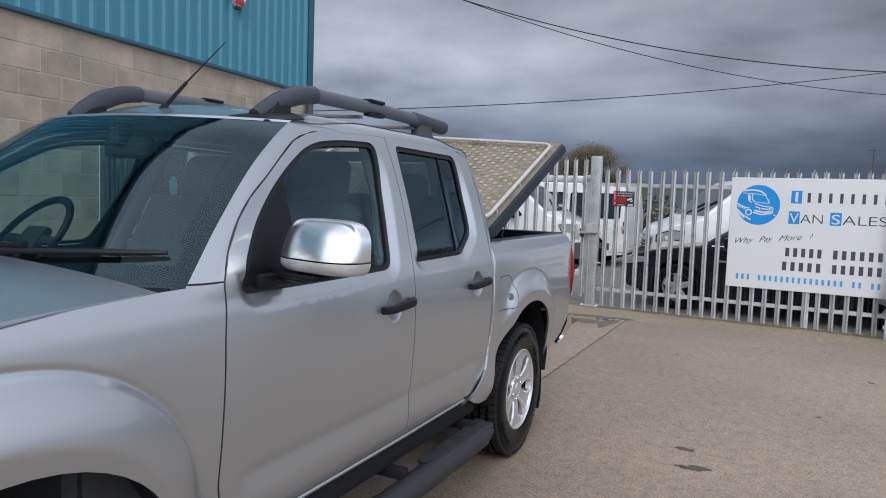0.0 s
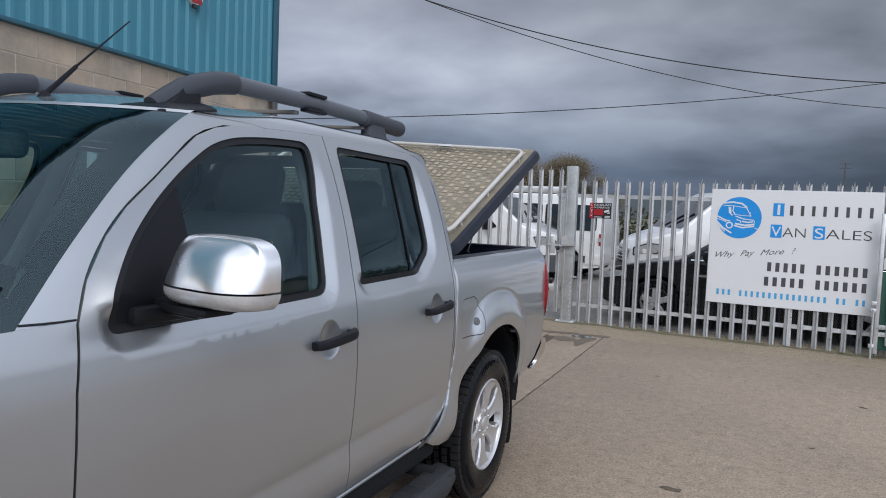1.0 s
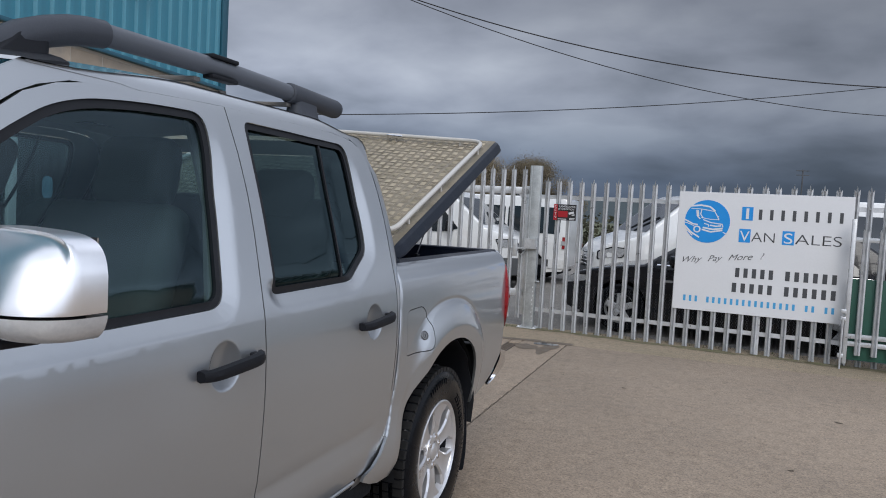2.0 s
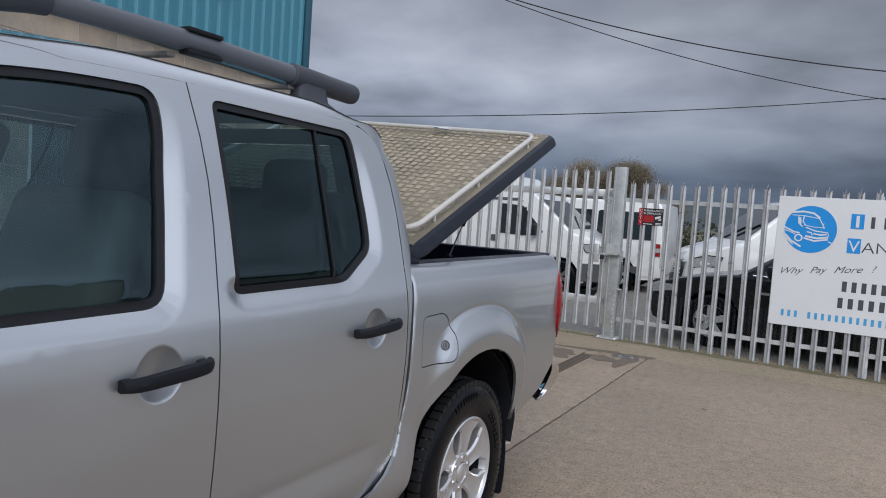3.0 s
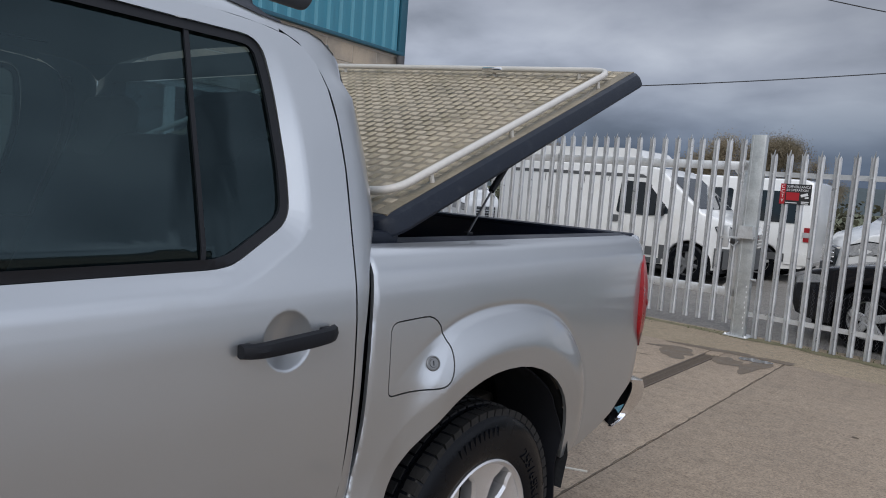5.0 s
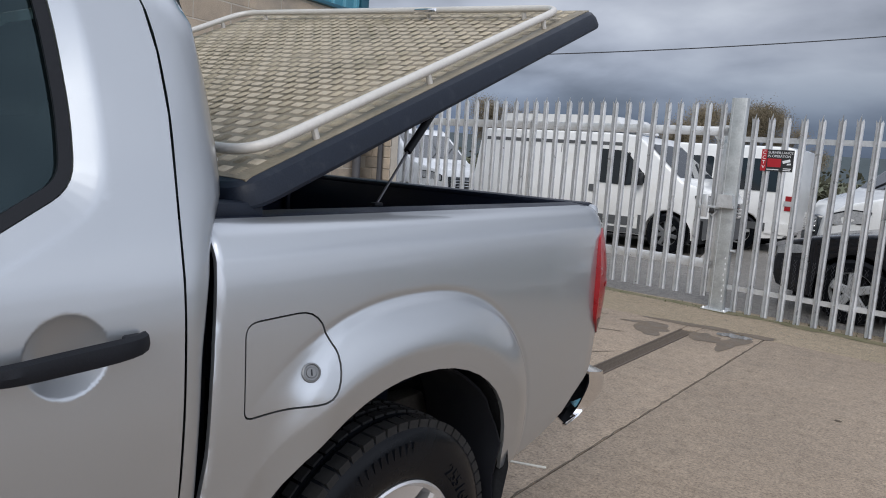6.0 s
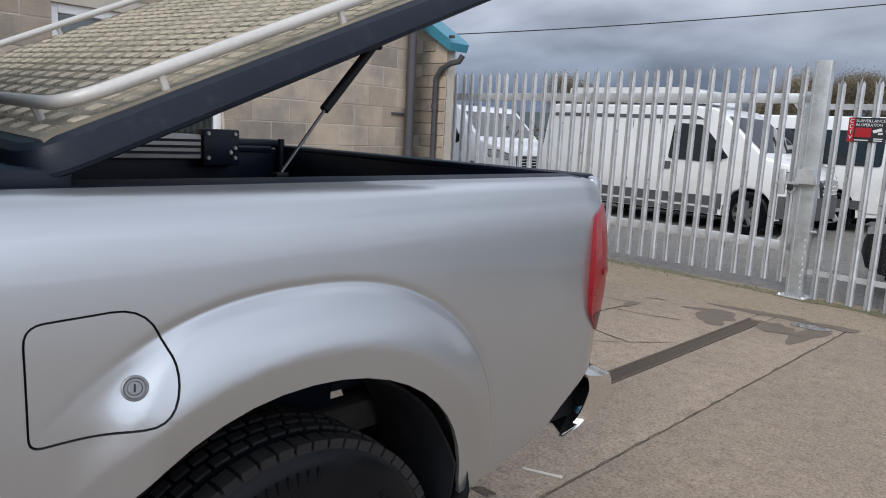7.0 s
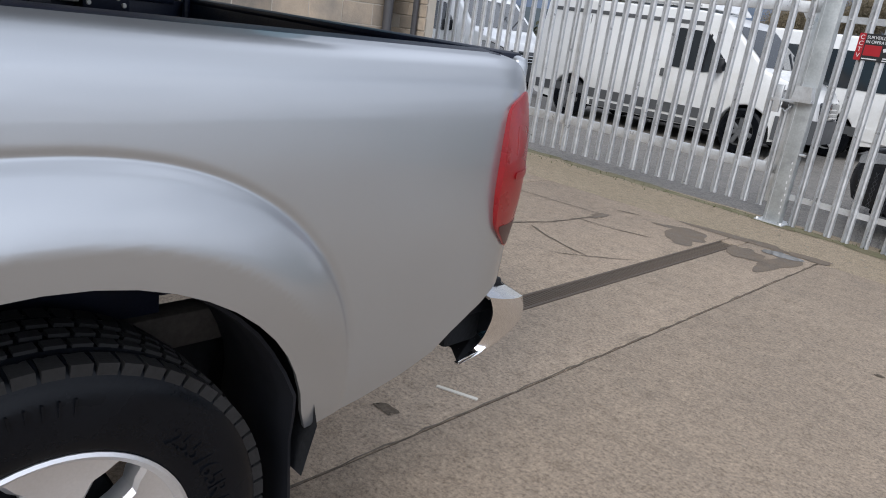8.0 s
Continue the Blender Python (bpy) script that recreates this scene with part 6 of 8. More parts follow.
def crack(pts, width, seed, z=0.0035):
    """A wandering dirt-filled crack drawn as a thin uneven ribbon."""
    rg = random.Random(seed)
    P = []
    for (a, b) in zip(pts, pts[1:]):
        a, b = Vector(a), Vector(b)
        n = max(2, int((b - a).length / 0.06))
        for i in range(n):
            d = (b - a).normalized()
            P.append(a + (b - a) * i / n + Vector((-d.y, d.x)) * rg.uniform(-1, 1) * 0.006)
    P.append(Vector(pts[-1]))
    bm = bmesh.new()
    prev = None
    for i, p in enumerate(P):
        d = (P[min(i + 1, len(P) - 1)] - P[max(i - 1, 0)]).normalized()
        w = width * rg.uniform(0.35, 1.0) * (0.3 if i in (0, len(P) - 1) else 1)
        nn = Vector((-d.y, d.x)) * w / 2
        cur = (bm.verts.new((p.x + nn.x, p.y + nn.y, z)), bm.verts.new((p.x - nn.x, p.y - nn.y, z)))
        if prev:
            bm.faces.new((prev[1], cur[1], cur[0], prev[0]))
        prev = cur
    bmesh.ops.recalc_face_normals(bm, faces=bm.faces)
    if sum(f.normal.z for f in bm.faces) < 0:
        bmesh.ops.reverse_faces(bm, faces=list(bm.faces))
    return bm


for k, (a, w) in enumerate((([(-2.05, 3.5), (-1.94, 3.87), (-1.91, 4.18), (-1.90, 4.51)], 0.026), ([(-1.91, 4.18), (-1.60, 4.22), (-1.37, 4.31)], 0.017), ([(-1.97, 4.77), (-1.75, 4.86)], 0.020), ([(-1.95, 3.62), (-1.71, 3.52), (-1.50, 3.45), (-1.32, 3.42)], 0.020), ([(-1.48, 3.25), (-1.32, 3.42), (-1.13, 3.67)], 0.016), ([(-2.9, 4.40), (-2.3, 4.46), (-1.90, 4.51)], 0.014))):
    part("crack", crack(a, w, k + 3), CRACK, yard, angle=0)
part("crack", crack([(JX, -4.5), (JX + 0.005, -1.0), (JX - 0.003, 2.0), (JX, 5.08)], 0.011, 40, 0.0025), CRACK, yard, angle=0)
for k, (x, y, rx, ry, ang) in enumerate(((-1.27, 4.62, 0.15, 0.26, 0.25), (-1.48, 4.78, 0.13, 0.045, 0.3), (-0.92, 5.12, 0.38, 0.075, 0.12), (-0.62, 4.62, 0.085, 0.31, -0.12), (-0.84, 4.72, 0.14, 0.16, 0.4), (-0.55, 5.16, 0.16, 0.07, 0.2), (-1.90, 4.42, 0.05, 0.10, 0.1))):
    part("damp_patch", blot(x, y, rx, ry, 0.0018 + 0.0003 * k, k + 200, 96, 0.42, ang=ang), DAMP, yard, angle=0)
# light grey dry area, its paleness made by reflected sky
part("puddle", blot(-0.69, 4.98, 0.13, 0.085, 0.0046, 51, 64), GLOSSY_PALE, yard, angle=0)
for k in range(11):
    part("moss_patch", blot(-3.9 + k * 0.72, 6.0 - 0.055 * (k - 4), 0.46, 0.085, 0.0006 + 0.0002 * k, k + 300, 72, 0.5, ang=-0.075), MOSS, yard, angle=0)
for k, (x, y, rx, ry) in enumerate(((0.845, 0.48, 0.055, 0.03), (0.895, 0.19, 0.085, 0.035), (-0.62, 1.12, 0.045, 0.025), (2.05, 3.1, 0.03, 0.02), (0.42, 3.3, 0.02, 0.015), (1.6, 1.7, 0.018, 0.012))):
    part("oil_spot", blot(x, y, rx, ry, 0.0022 + 0.0002 * k, k + 70, 40, 0.55), OIL, yard, angle=0)
dr = thing("channel_drain", "narrow iron grating over a channel drain in the concrete", "drain", kind="structure")
part("channel_drain", box((DX0, DY0, -0.12), (DX1, DY1, -0.06)), CAVITY, dr, angle=0)
for x in (DX0 + 0.008, DX1 - 0.008):
    part("drain_edge", box((x - 0.008, DY0, -0.08), (x + 0.008, DY1, 0.0015), 0.002), IRON, dr)
slat_me = mesh_from("drain_bar", box((DX0 + 0.012, -0.007, -0.03), (DX1 - 0.012, 0.007, -0.002), 0.002, 1), IRON)
for k in range(150):
    o = new("drain_bar", slat_me)
    o.parent = dr
    o.location = (0, 1.15 + k * 0.0245, 0)
part("drain_bars_under_truck", box((DX0 + 0.012, DY0, -0.03), (DX1 - 0.012, 1.135, -0.004)), IRON, dr)["kind"] = "stuff"
a, b = Vector((-0.63, 1.394)), Vector((-0.478, 1.457))
stick = part("wood_strip", box((-0.083, -0.0085, 0.0), (0.083, 0.0085, 0.006), 0.0015), WOOD_WHITE)
stick.matrix_basis = Matrix.Translation(((a.x + b.x) / 2, (a.y + b.y) / 2, 0.0)) @ Matrix.Rotation(math.atan2(b.y - a.y, b.x - a.x), 4, "Z")
tagged(stick, "thin pale wood strip lying on concrete", "wood strip")
rg = random.Random(8)
lit = bmesh.new()
for k in range(260):
    x, y = rg.uniform(-1.2, 5.5), rg.uniform(5.12, 6.2) if k % 3 else rg.uniform(0.3, 5.0)
    s = rg.uniform(0.004, 0.016) * (1.0 if y > 5.1 else 0.5)
    bmesh.ops.create_icosphere(lit, subdivisions=1, radius=s, matrix=Matrix.Translation((x, y, s * 0.3 + (-0.006 if y > 5.1 else 0.0))) @ Matrix.Diagonal((1, rg.uniform(0.6, 1.4), 0.5, 1)))
tagged(part("gravel", lit, surface("small_grit", (0.24, 0.21, 0.16), 0.9, 0, 0.4, 30, 100, 0.2)), "scattered grit and debris along the fence", "gravel", kind="stuff")
wd = bmesh.new()
for k in range(420):
    x, y = rg.uniform(-4.5, 6.0), 6.06 + rg.gauss(0, 0.07) - 0.03 * max(0, rg.gauss(0, 1))
    h, a = rg.uniform(0.008, 0.035), rg.uniform(0, 6.28)
    w = rg.uniform(0.003, 0.008)
    v = [wd.verts.new((x - w * math.cos(a), y - w * math.sin(a), -0.007)), wd.verts.new((x + w * math.cos(a), y + w * math.sin(a), -0.007)), wd.verts.new((x + rg.uniform(-0.02, 0.02), y + rg.uniform(-0.02, 0.02), h))]
    wd.faces.new(v)
tagged(part("weeds", wd, surface("weed_blades", (0.075, 0.085, 0.03), 0.8, 0, 0.4, 10, 50, 0.0), angle=0), "short weeds and moss at the fence foot", "weeds", kind="stuff")

# ---- palisade fence, gate and signs ----
FENCE_P, FENCE_A = Vector((-1.145, 6.09, 0)), radians(-4.3)
FM = Matrix.Translation(FENCE_P) @ Matrix.Rotation(FENCE_A, 4, "Z")       # u along the fence from the gate post, v away from the yard


def pale_mesh(h, name):
    """A W-section pale with a three-pointed head."""
    bm = bmesh.new()
    sec = [(-0.031, 0.010), (-0.026, -0.012), (-0.012, -0.020), (0.0, 0.008), (0.012, -0.020), (0.026, -0.012), (0.031, 0.010)]
    back = [(u, v + 0.003) for u, v in sec]

    def zt(u):
        q = abs(u)
        return h if q < 0.004 else (h - 0.075 if q < 0.02 else (h - 0.045 if q < 0.031 else h - 0.07))
    f, b = [], []
    for (u, v), (u2, v2) in zip(sec, back):
        lo1, lo2 = bm.verts.new((u, v, 0)), bm.verts.new((u2, v2, 0))
        m1, m2 = bm.verts.new((u, v, h - 0.11)), bm.verts.new((u2, v2, h - 0.11))
        k = 1.0 if abs(u) < 0.02 else 1.06
        bend = 0.010 if abs(u) > 0.02 else 0.0
        h1, h2 = bm.verts.new((u * k, v - bend, zt(u))), bm.verts.new((u2 * k, v2 - bend, zt(u)))
        f.append((lo1, m1, h1))
        b.append((lo2, m2, h2))
    for i in range(6):
        for j in range(2):
            bm.faces.new((f[i][j], f[i + 1][j], f[i + 1][j + 1], f[i][j + 1]))
            bm.faces.new((b[i][j], b[i][j + 1], b[i + 1][j + 1], b[i + 1][j]))
        bm.faces.new((f[i][2], f[i + 1][2], b[i + 1][2], b[i][2]))
    for s in (0, 6):
        for j in range(2):
            bm.faces.new((f[s][j], f[s][j + 1], b[s][j + 1], b[s][j]))
    bmesh.ops.recalc_face_normals(bm, faces=bm.faces)
    return mesh_from(name, bm, GALV, 25)


def bolt_mesh():
    return mesh_from("bolt", lathe([(0.0, 0.010), (0.006, 0.009), (0.009, 0.0)], 8, "Z"), GALV)


BOLT = bolt_mesh()
fence = thing("palisade_fence", "galvanised steel palisade fence with three-pointed pales", "fence")
fence.matrix_basis = FM
PALE = pale_mesh(1.982, "pale")
PITCH = 0.1515


def rail(parent, u0, u1, z, h=0.05, back=0.045):
    bm = bmesh.new()
    add_box(bm, (u0, 0.003, z - h / 2), (u1, 0.009, z + h / 2))
    add_box(bm, (u0, 0.009, z - h / 2), (u1, back, z - h / 2 + 0.006))
    return part("rail", bm, GALV, parent)


N_PALES = 40
for k in range(N_PALES):
    u = 0.150 + k * PITCH
    rg2 = random.Random(k)
    o = new("pale", PALE)
    o.parent = fence
    o.matrix_basis = pose(u + rg2.uniform(-0.004, 0.004), -0.002, 0.0 + rg2.uniform(-0.006, 0.008), 0, rg2.uniform(-0.35, 0.35), rg2.uniform(-3, 3))
    for z in (0.25, 1.73):
        bo = new("bolt", BOLT)
        bo.parent = fence
        bo.matrix_basis = pose(u, -0.004, z, 90, 0, 0)
rail(fence, 0.05, 6.3, 1.73)
rail(fence, 0.05, 6.3, 0.245)
for u in (2.74, 5.47):
    bm = bmesh.new()
    add_box(bm, (u - 0.038, 0.012, -0.05), (u + 0.038, 0.018, 1.90))
    add_box(bm, (u - 0.004, 0.018, -0.05), (u + 0.004, 0.09, 1.90))
    add_box(bm, (u - 0.038, 0.09, -0.05), (u + 0.038, 0.096, 1.90))
    part("fence_post", bm, GALV, fence)

gp = thing("gate_post", "thick galvanised steel gate post with bolted foot plate", "gate post")
gp.matrix_basis = FM
part("post", box((-0.078, -0.07, 0.0), (0.072, 0.015, 2.125), 0.008, 2), GALV_DULL, gp)
part("post_seam", box((-0.055, -0.0735, 0.0), (-0.049, -0.068, 2.12)), GALV, gp)
part("foot_plate", box((-0.13, -0.12, -0.006), (0.12, 0.13, 0.010), 0.003), GALV, gp)
for u, v in ((-0.11, -0.10), (0.10, -0.10), (0.10, 0.11), (-0.11, 0.11)):
    o = new("bolt", BOLT)
    o.parent = gp
    o.matrix_basis = pose(u, v, 0.010, 0, 0, 0) @ Matrix.Scale(1.8, 4)
bm = bmesh.new()
add_prism(bm, [(-0.085, 1.045), (0.078, 1.045), (0.078, 1.075), (0.060, 1.175), (-0.068, 1.175), (-0.085, 1.075)], 0.075, Matrix(((1, 0, 0, 0), (0, 0, -1, -0.07), (0, 1, 0, 0), (0, 0, 0, 1))))
bmesh.ops.recalc_face_normals(bm, faces=bm.faces)
part("lock_box", bm, GALV, gp, "folded steel lock shroud")
for k in range(9):
    part("rust_chip", blot(0, 0, 0.006, 0.012, 0, k), SIGN_WHITE, gp, angle=0).matrix_basis = pose(0.055 - 0.006 * (k % 3), -0.0712, 0.10 + k * 0.055, 90, 0, 0)
part("earth_bolt", lathe([(0.0, 0.0), (0.012, 0.0), (0.012, 0.05), (0.0, 0.05)], 10, "X", (0.075, -0.05, 0.62)), GALV, gp)

gate = thing("palisade_gate", "closed galvanised palisade gate leaf hung beside the post", "gate")
gate.matrix_basis = Matrix.Translation(FENCE_P) @ Matrix.Rotation(radians(-0.6), 4, "Z")
GPALE = pale_mesh(2.015, "gate_pale")
for k in range(32):
    u = -0.165 - k * 0.1465
    o = new("pale", GPALE)
    o.parent = gate
    o.matrix_basis = pose(u, -0.002, 0.115, 0, random.Random(k + 99).uniform(-0.3, 0.3), 0)
    for z in (0.45, 1.80):
        bo = new("bolt", BOLT)
        bo.parent = gate
        bo.matrix_basis = pose(u, -0.004, z, 90, 0, 0)
for z in (0.45, 1.80):
    part("gate_rail", box((-4.82, 0.003, z - 0.045), (-0.085, 0.055, z + 0.045), 0.004), GALV, gate)
for u in (-0.115, -2.4, -4.80):
    part("gate_stile", box((u - 0.03, 0.003, 0.16), (u + 0.03, 0.062, 1.86), 0.004), GALV, gate)
for z, s in ((1.80, -1), (0.45, 1)):
    bm = bmesh.new()
    add_prism(bm, [(-0.085, z + s * 0.045), (-0.24, z + s * 0.045), (-0.085, z + s * 0.26)], 0.006, Matrix(((1, 0, 0, 0), (0, 0, 1, 0.010), (0, 1, 0, 0), (0, 0, 0, 1))))
    bmesh.ops.recalc_face_normals(bm, faces=bm.faces)
    part("gusset", bm, GALV, gate)
bm = box((-0.30, -0.03, 1.02), (-0.06, -0.012, 1.05), 0.003)
add_box(bm, (-0.27, -0.04, 0.93), (-0.21, -0.012, 1.16), 0.004)
add_tube(bm, [(-0.20, -0.03, 0.99), (-0.15, -0.05, 0.95), (-0.11, -0.03, 1.0)], 0.008, 8)
part("latch", bm, GALV, gate, "steel latch and padlock")
part("padlock", box((-0.185, -0.06, 0.975), (-0.135, -0.035, 1.03), 0.008), SIGN_BLACK, gate)

# opened leaf of the neighbouring gate, standing before the fence
leaf = thing("open_gate_leaf", "opened palisade gate leaf with galvanised frame and green sheet behind", "gate")
leaf.matrix_basis = Matrix.Translation((2.47, 5.62, 0)) @ Matrix.Rotation(radians(-2), 4, "Z")
LPALE = pale_mesh(1.40, "leaf_pale")
part("leaf_frame", box((-0.03, -0.02, 0.06), (0.012, 0.03, 1.62), 0.004), GALV, leaf)
for z in (0.28, 0.36, 1.40):
    part("leaf_rail", box((0.012, -0.012, z - 0.025), (3.0, 0.03, z + 0.025), 0.004), GALV, leaf)
for k in range(18):
    o = new("pale", LPALE)
    o.parent = leaf
    o.matrix_basis = pose(0.11 + k * 0.155, -0.014, 0.16, 0, 0, 0)
part("green_sheet", box((0.02, 0.035, 0.10), (3.0, 0.042, 0.98), 0.002), GREEN_SHEET, leaf)
for z in (0.12, 0.52, 0.60):
    part("hinge", box((-0.075, -0.03, z), (-0.02, 0.02, z + 0.045), 0.006), GALV, leaf)
part("drop_bolt", tube([(-0.05, -0.03, 0.0), (-0.05, -0.03, 0.55)], 0.011, 8), GALV, leaf)


# ---- writing ----
def text_mesh(txt, height, material, name, parent, m, width=None, shear=0.0, thick=0.0012, thin=0.0):
    """Flat raised lettering with the built-in font; height: of a capital letter."""
    cu = bpy.data.curves.new(name, "FONT")
    cu.body, cu.size, cu.shear, cu.extrude, cu.offset = txt, 1.0, shear, 0.0, -thin
    tmp = new(name, cu)
    me = bpy.data.meshes.new_from_object(tmp.evaluated_get(bpy.context.evaluated_depsgraph_get()))
    bpy.data.objects.remove(tmp)
    bpy.data.curves.remove(cu)
    xs, ys = [v.co.x for v in me.vertices], [v.co.y for v in me.vertices]
    s = height / 0.729
    w = (max(xs) - min(xs)) * s
    sx = s * (width / w if width else 1)
    for v in me.vertices:
        v.co = Vector(((v.co.x - min(xs)) * sx, v.co.y * s, 0))
    bm = bmesh.new()
    bm.from_mesh(me)
    bpy.data.meshes.remove(me)
    r = bmesh.ops.extrude_face_region(bm, geom=list(bm.faces))
    for v in [g for g in r["geom"] if isinstance(g, bmesh.types.BMVert)]:
        v.co.z += thick
    bmesh.ops.transform(bm, matrix=m, verts=bm.verts)
    bmesh.ops.recalc_face_normals(bm, faces=bm.faces)
    return part(name, bm, material, parent, angle=0)


SW, SH = 1.835, 1.405
sign = thing("sales_sign", "large white sales sign with blue van logo fixed on fence", "sign")
sign.matrix_basis = FM @ Matrix.Translation((1.800, -0.028, 0.455))
part("sign_board", box((0, -0.006, 0), (SW, 0.0, SH), 0.0015, 1), SIGN_WHITE, sign)


def on_sign(u, v, lift=0.0068):
    """u from the left edge, v down from the top, in metres."""
    return Matrix(((1, 0, 0, u), (0, 0, -1, -lift), (0, 1, 0, SH - v), (0, 0, 0, 1)))


def flat_on(name, pts, material, lift=0.0068, parent=None, on=None):
    bm = bmesh.new()
    add_prism(bm, pts, 0.0012, (on or on_sign)(0, 0, lift))
    bmesh.ops.recalc_face_normals(bm, faces=bm.faces)
    return part(name, bm, material, parent or sign, angle=0)


def disc_pts(cx, cy, r, k=48):
    return [(cx + r * math.cos(a * math.tau / k), -cy + r * math.sin(a * math.tau / k)) for a in range(k)]


def stroke(pts, w):
    """An outline band along points given as (u, v down)."""
    P = [Vector((u, -v)) for u, v in pts]
    lo, hi = [], []
    for i, p in enumerate(P):
        d = (P[min(i + 1, len(P) - 1)] - P[max(i - 1, 0)]).normalized()
        n = Vector((-d.y, d.x)) * w / 2
        lo.append(tuple(p - n))
        hi.append(tuple(p + n))
    return lo + hi[::-1]


LOGO_U, LOGO_V, LOGO_R = 0.330, 0.345, 0.252
flat_on("logo_disc", disc_pts(LOGO_U, LOGO_V, LOGO_R), SIGN_BLUE)
# van drawn in white strokes, in parts of the disc's radius: (across, down), width
for pts, w in (([(-0.80, -0.69), (-0.31, -0.75), (0.09, -0.69), (0.33, -0.50)], 0.075), ([(-0.74, -0.58), (-0.27, -0.57), (0.31, -0.48)], 0.030), ([(-0.27, -0.57), (-0.31, -0.33), (-0.18, -0.14)], 0.045), ([(-0.49, -0.52), (-0.46, -0.24), (-0.31, -0.10)], 0.050), ([(-0.44, -0.50), (-0.40, -0.22)], 0.080),
               ([(-0.27, -0.17), (0.13, -0.11), (0.49, -0.10)], 0.030), ([(0.31, -0.48), (0.46, -0.21), (0.52, -0.08)], 0.040), ([(0.44, -0.20), (0.50, -0.28)], 0.035), ([(-0.18, -0.08), (0.18, 0.05), (0.67, 0.10), (0.70, 0.24)], 0.045), ([(-1.00, -0.05), (-0.62, 0.14), (-0.40, 0.17)], 0.060), ([(-0.98, 0.08), (-0.75, 0.15), (-0.56, 0.24)], 0.035),
               ([(-0.13, 0.10), (0.05, 0.14), (0.09, 0.24)], 0.045), ([(0.13, 0.17), (0.40, 0.21), (0.63, 0.17)], 0.060), ([(-0.18, 0.29), (0.27, 0.36), (0.70, 0.29)], 0.075), ([(-0.22, 0.38), (0.18, 0.48), (0.69, 0.38)], 0.070), ([(-0.98, 0.24), (-0.71, 0.52), (-0.31, 0.76)], 0.070), ([(-0.94, 0.38), (-0.62, 0.69)], 0.045), ([(0.71, 0.47), (0.90, 0.55)], 0.040)):
    flat_on("logo_stroke", stroke([(LOGO_U + LOGO_R * x, LOGO_V + LOGO_R * y) for x, y in pts], w * LOGO_R), SIGN_WHITE, 0.0082)
flat_on("logo_wheel", disc_pts(LOGO_U - 0.43 * LOGO_R, LOGO_V + 0.38 * LOGO_R, 0.165 * LOGO_R, 24), SIGN_WHITE, 0.0078)
flat_on("logo_wheel", disc_pts(LOGO_U - 0.43 * LOGO_R, LOGO_V + 0.38 * LOGO_R, 0.105 * LOGO_R, 24), SIGN_BLUE, 0.0092)


def bars(name, u0, u1, v0, v1, n, fill, material, skip=()):
    """Writing kept as plain upright bars: n marks between u0 and u1."""
    step_u = (u1 - u0) / n
    for k in range(n):
        if k not in skip:
            a = u0 + (k + 0.5 - fill / 2) * step_u
            flat_on(name, [(a, -v0), (a + fill * step_u, -v0), (a + fill * step_u, -v1), (a, -v1)], material)


# first line: a trade name, kept as plain bars
flat_on("name_block", [(0.702, -0.155), (0.822, -0.155), (0.822, -0.310), (0.702, -0.310)], SIGN_BLUE)
flat_on("name_bar", [(0.748, -0.172), (0.778, -0.172), (0.778, -0.294), (0.748, -0.294)], SIGN_WHITE, 0.0082)
bars("name_bar", 0.842, 1.775, 0.178, 0.296, 8, 0.30, SIGN_DARK)
flat_on("letter_block", [(0.687, -0.410), (0.810, -0.410), (0.810, -0.566), (0.687, -0.566)], SIGN_BLUE)
text_mesh("V", 0.124, SIGN_WHITE, "letter", sign, on_sign(0.697, 0.550, 0.0082), 0.103)
text_mesh("AN", 0.118, SIGN_DARK, "letter", sign, on_sign(0.820, 0.551), 0.245, thin=0.012)
flat_on("letter_block", [(1.142, -0.410), (1.265, -0.410), (1.265, -0.566), (1.142, -0.566)], SIGN_BLUE)
text_mesh("S", 0.124, SIGN_WHITE, "letter", sign, on_sign(1.160, 0.550, 0.0082), 0.088)
text_mesh("ALES", 0.118, SIGN_DARK, "letter", sign, on_sign(1.276, 0.551), 0.460, thin=0.012)
for word, u, w in (("Why", 0.0, 0.225), ("Pay", 0.285, 0.165), ("More", 0.510, 0.265), ("?", 0.855, 0.045)):
    text_mesh(word, 0.072, SIGN_DARK, "slogan_word", sign, on_sign(0.085, 0.845) @ Matrix.Rotation(radians(6.5), 4, "Z") @ Matrix.Translation((u, 0, 0)), w, 0.55, thin=0.006)
bars("number_bar", 0.655, 1.100, 0.866, 0.974, 5, 0.50, SIGN_DARK)        # two telephone numbers
bars("number_bar", 1.180, 1.742, 0.866, 0.974, 6, 0.50, SIGN_DARK)
bars("number_bar", 0.628, 1.100, 1.042, 1.150, 5, 0.50, SIGN_DARK)
bars("number_bar", 1.180, 1.742, 1.042, 1.150, 6, 0.50, SIGN_DARK)
bars("address_bar", 0.102, 1.735, 1.232, 1.302, 25, 0.42, SIGN_LIGHT_BLUE, (3, 19, 22))        # web address


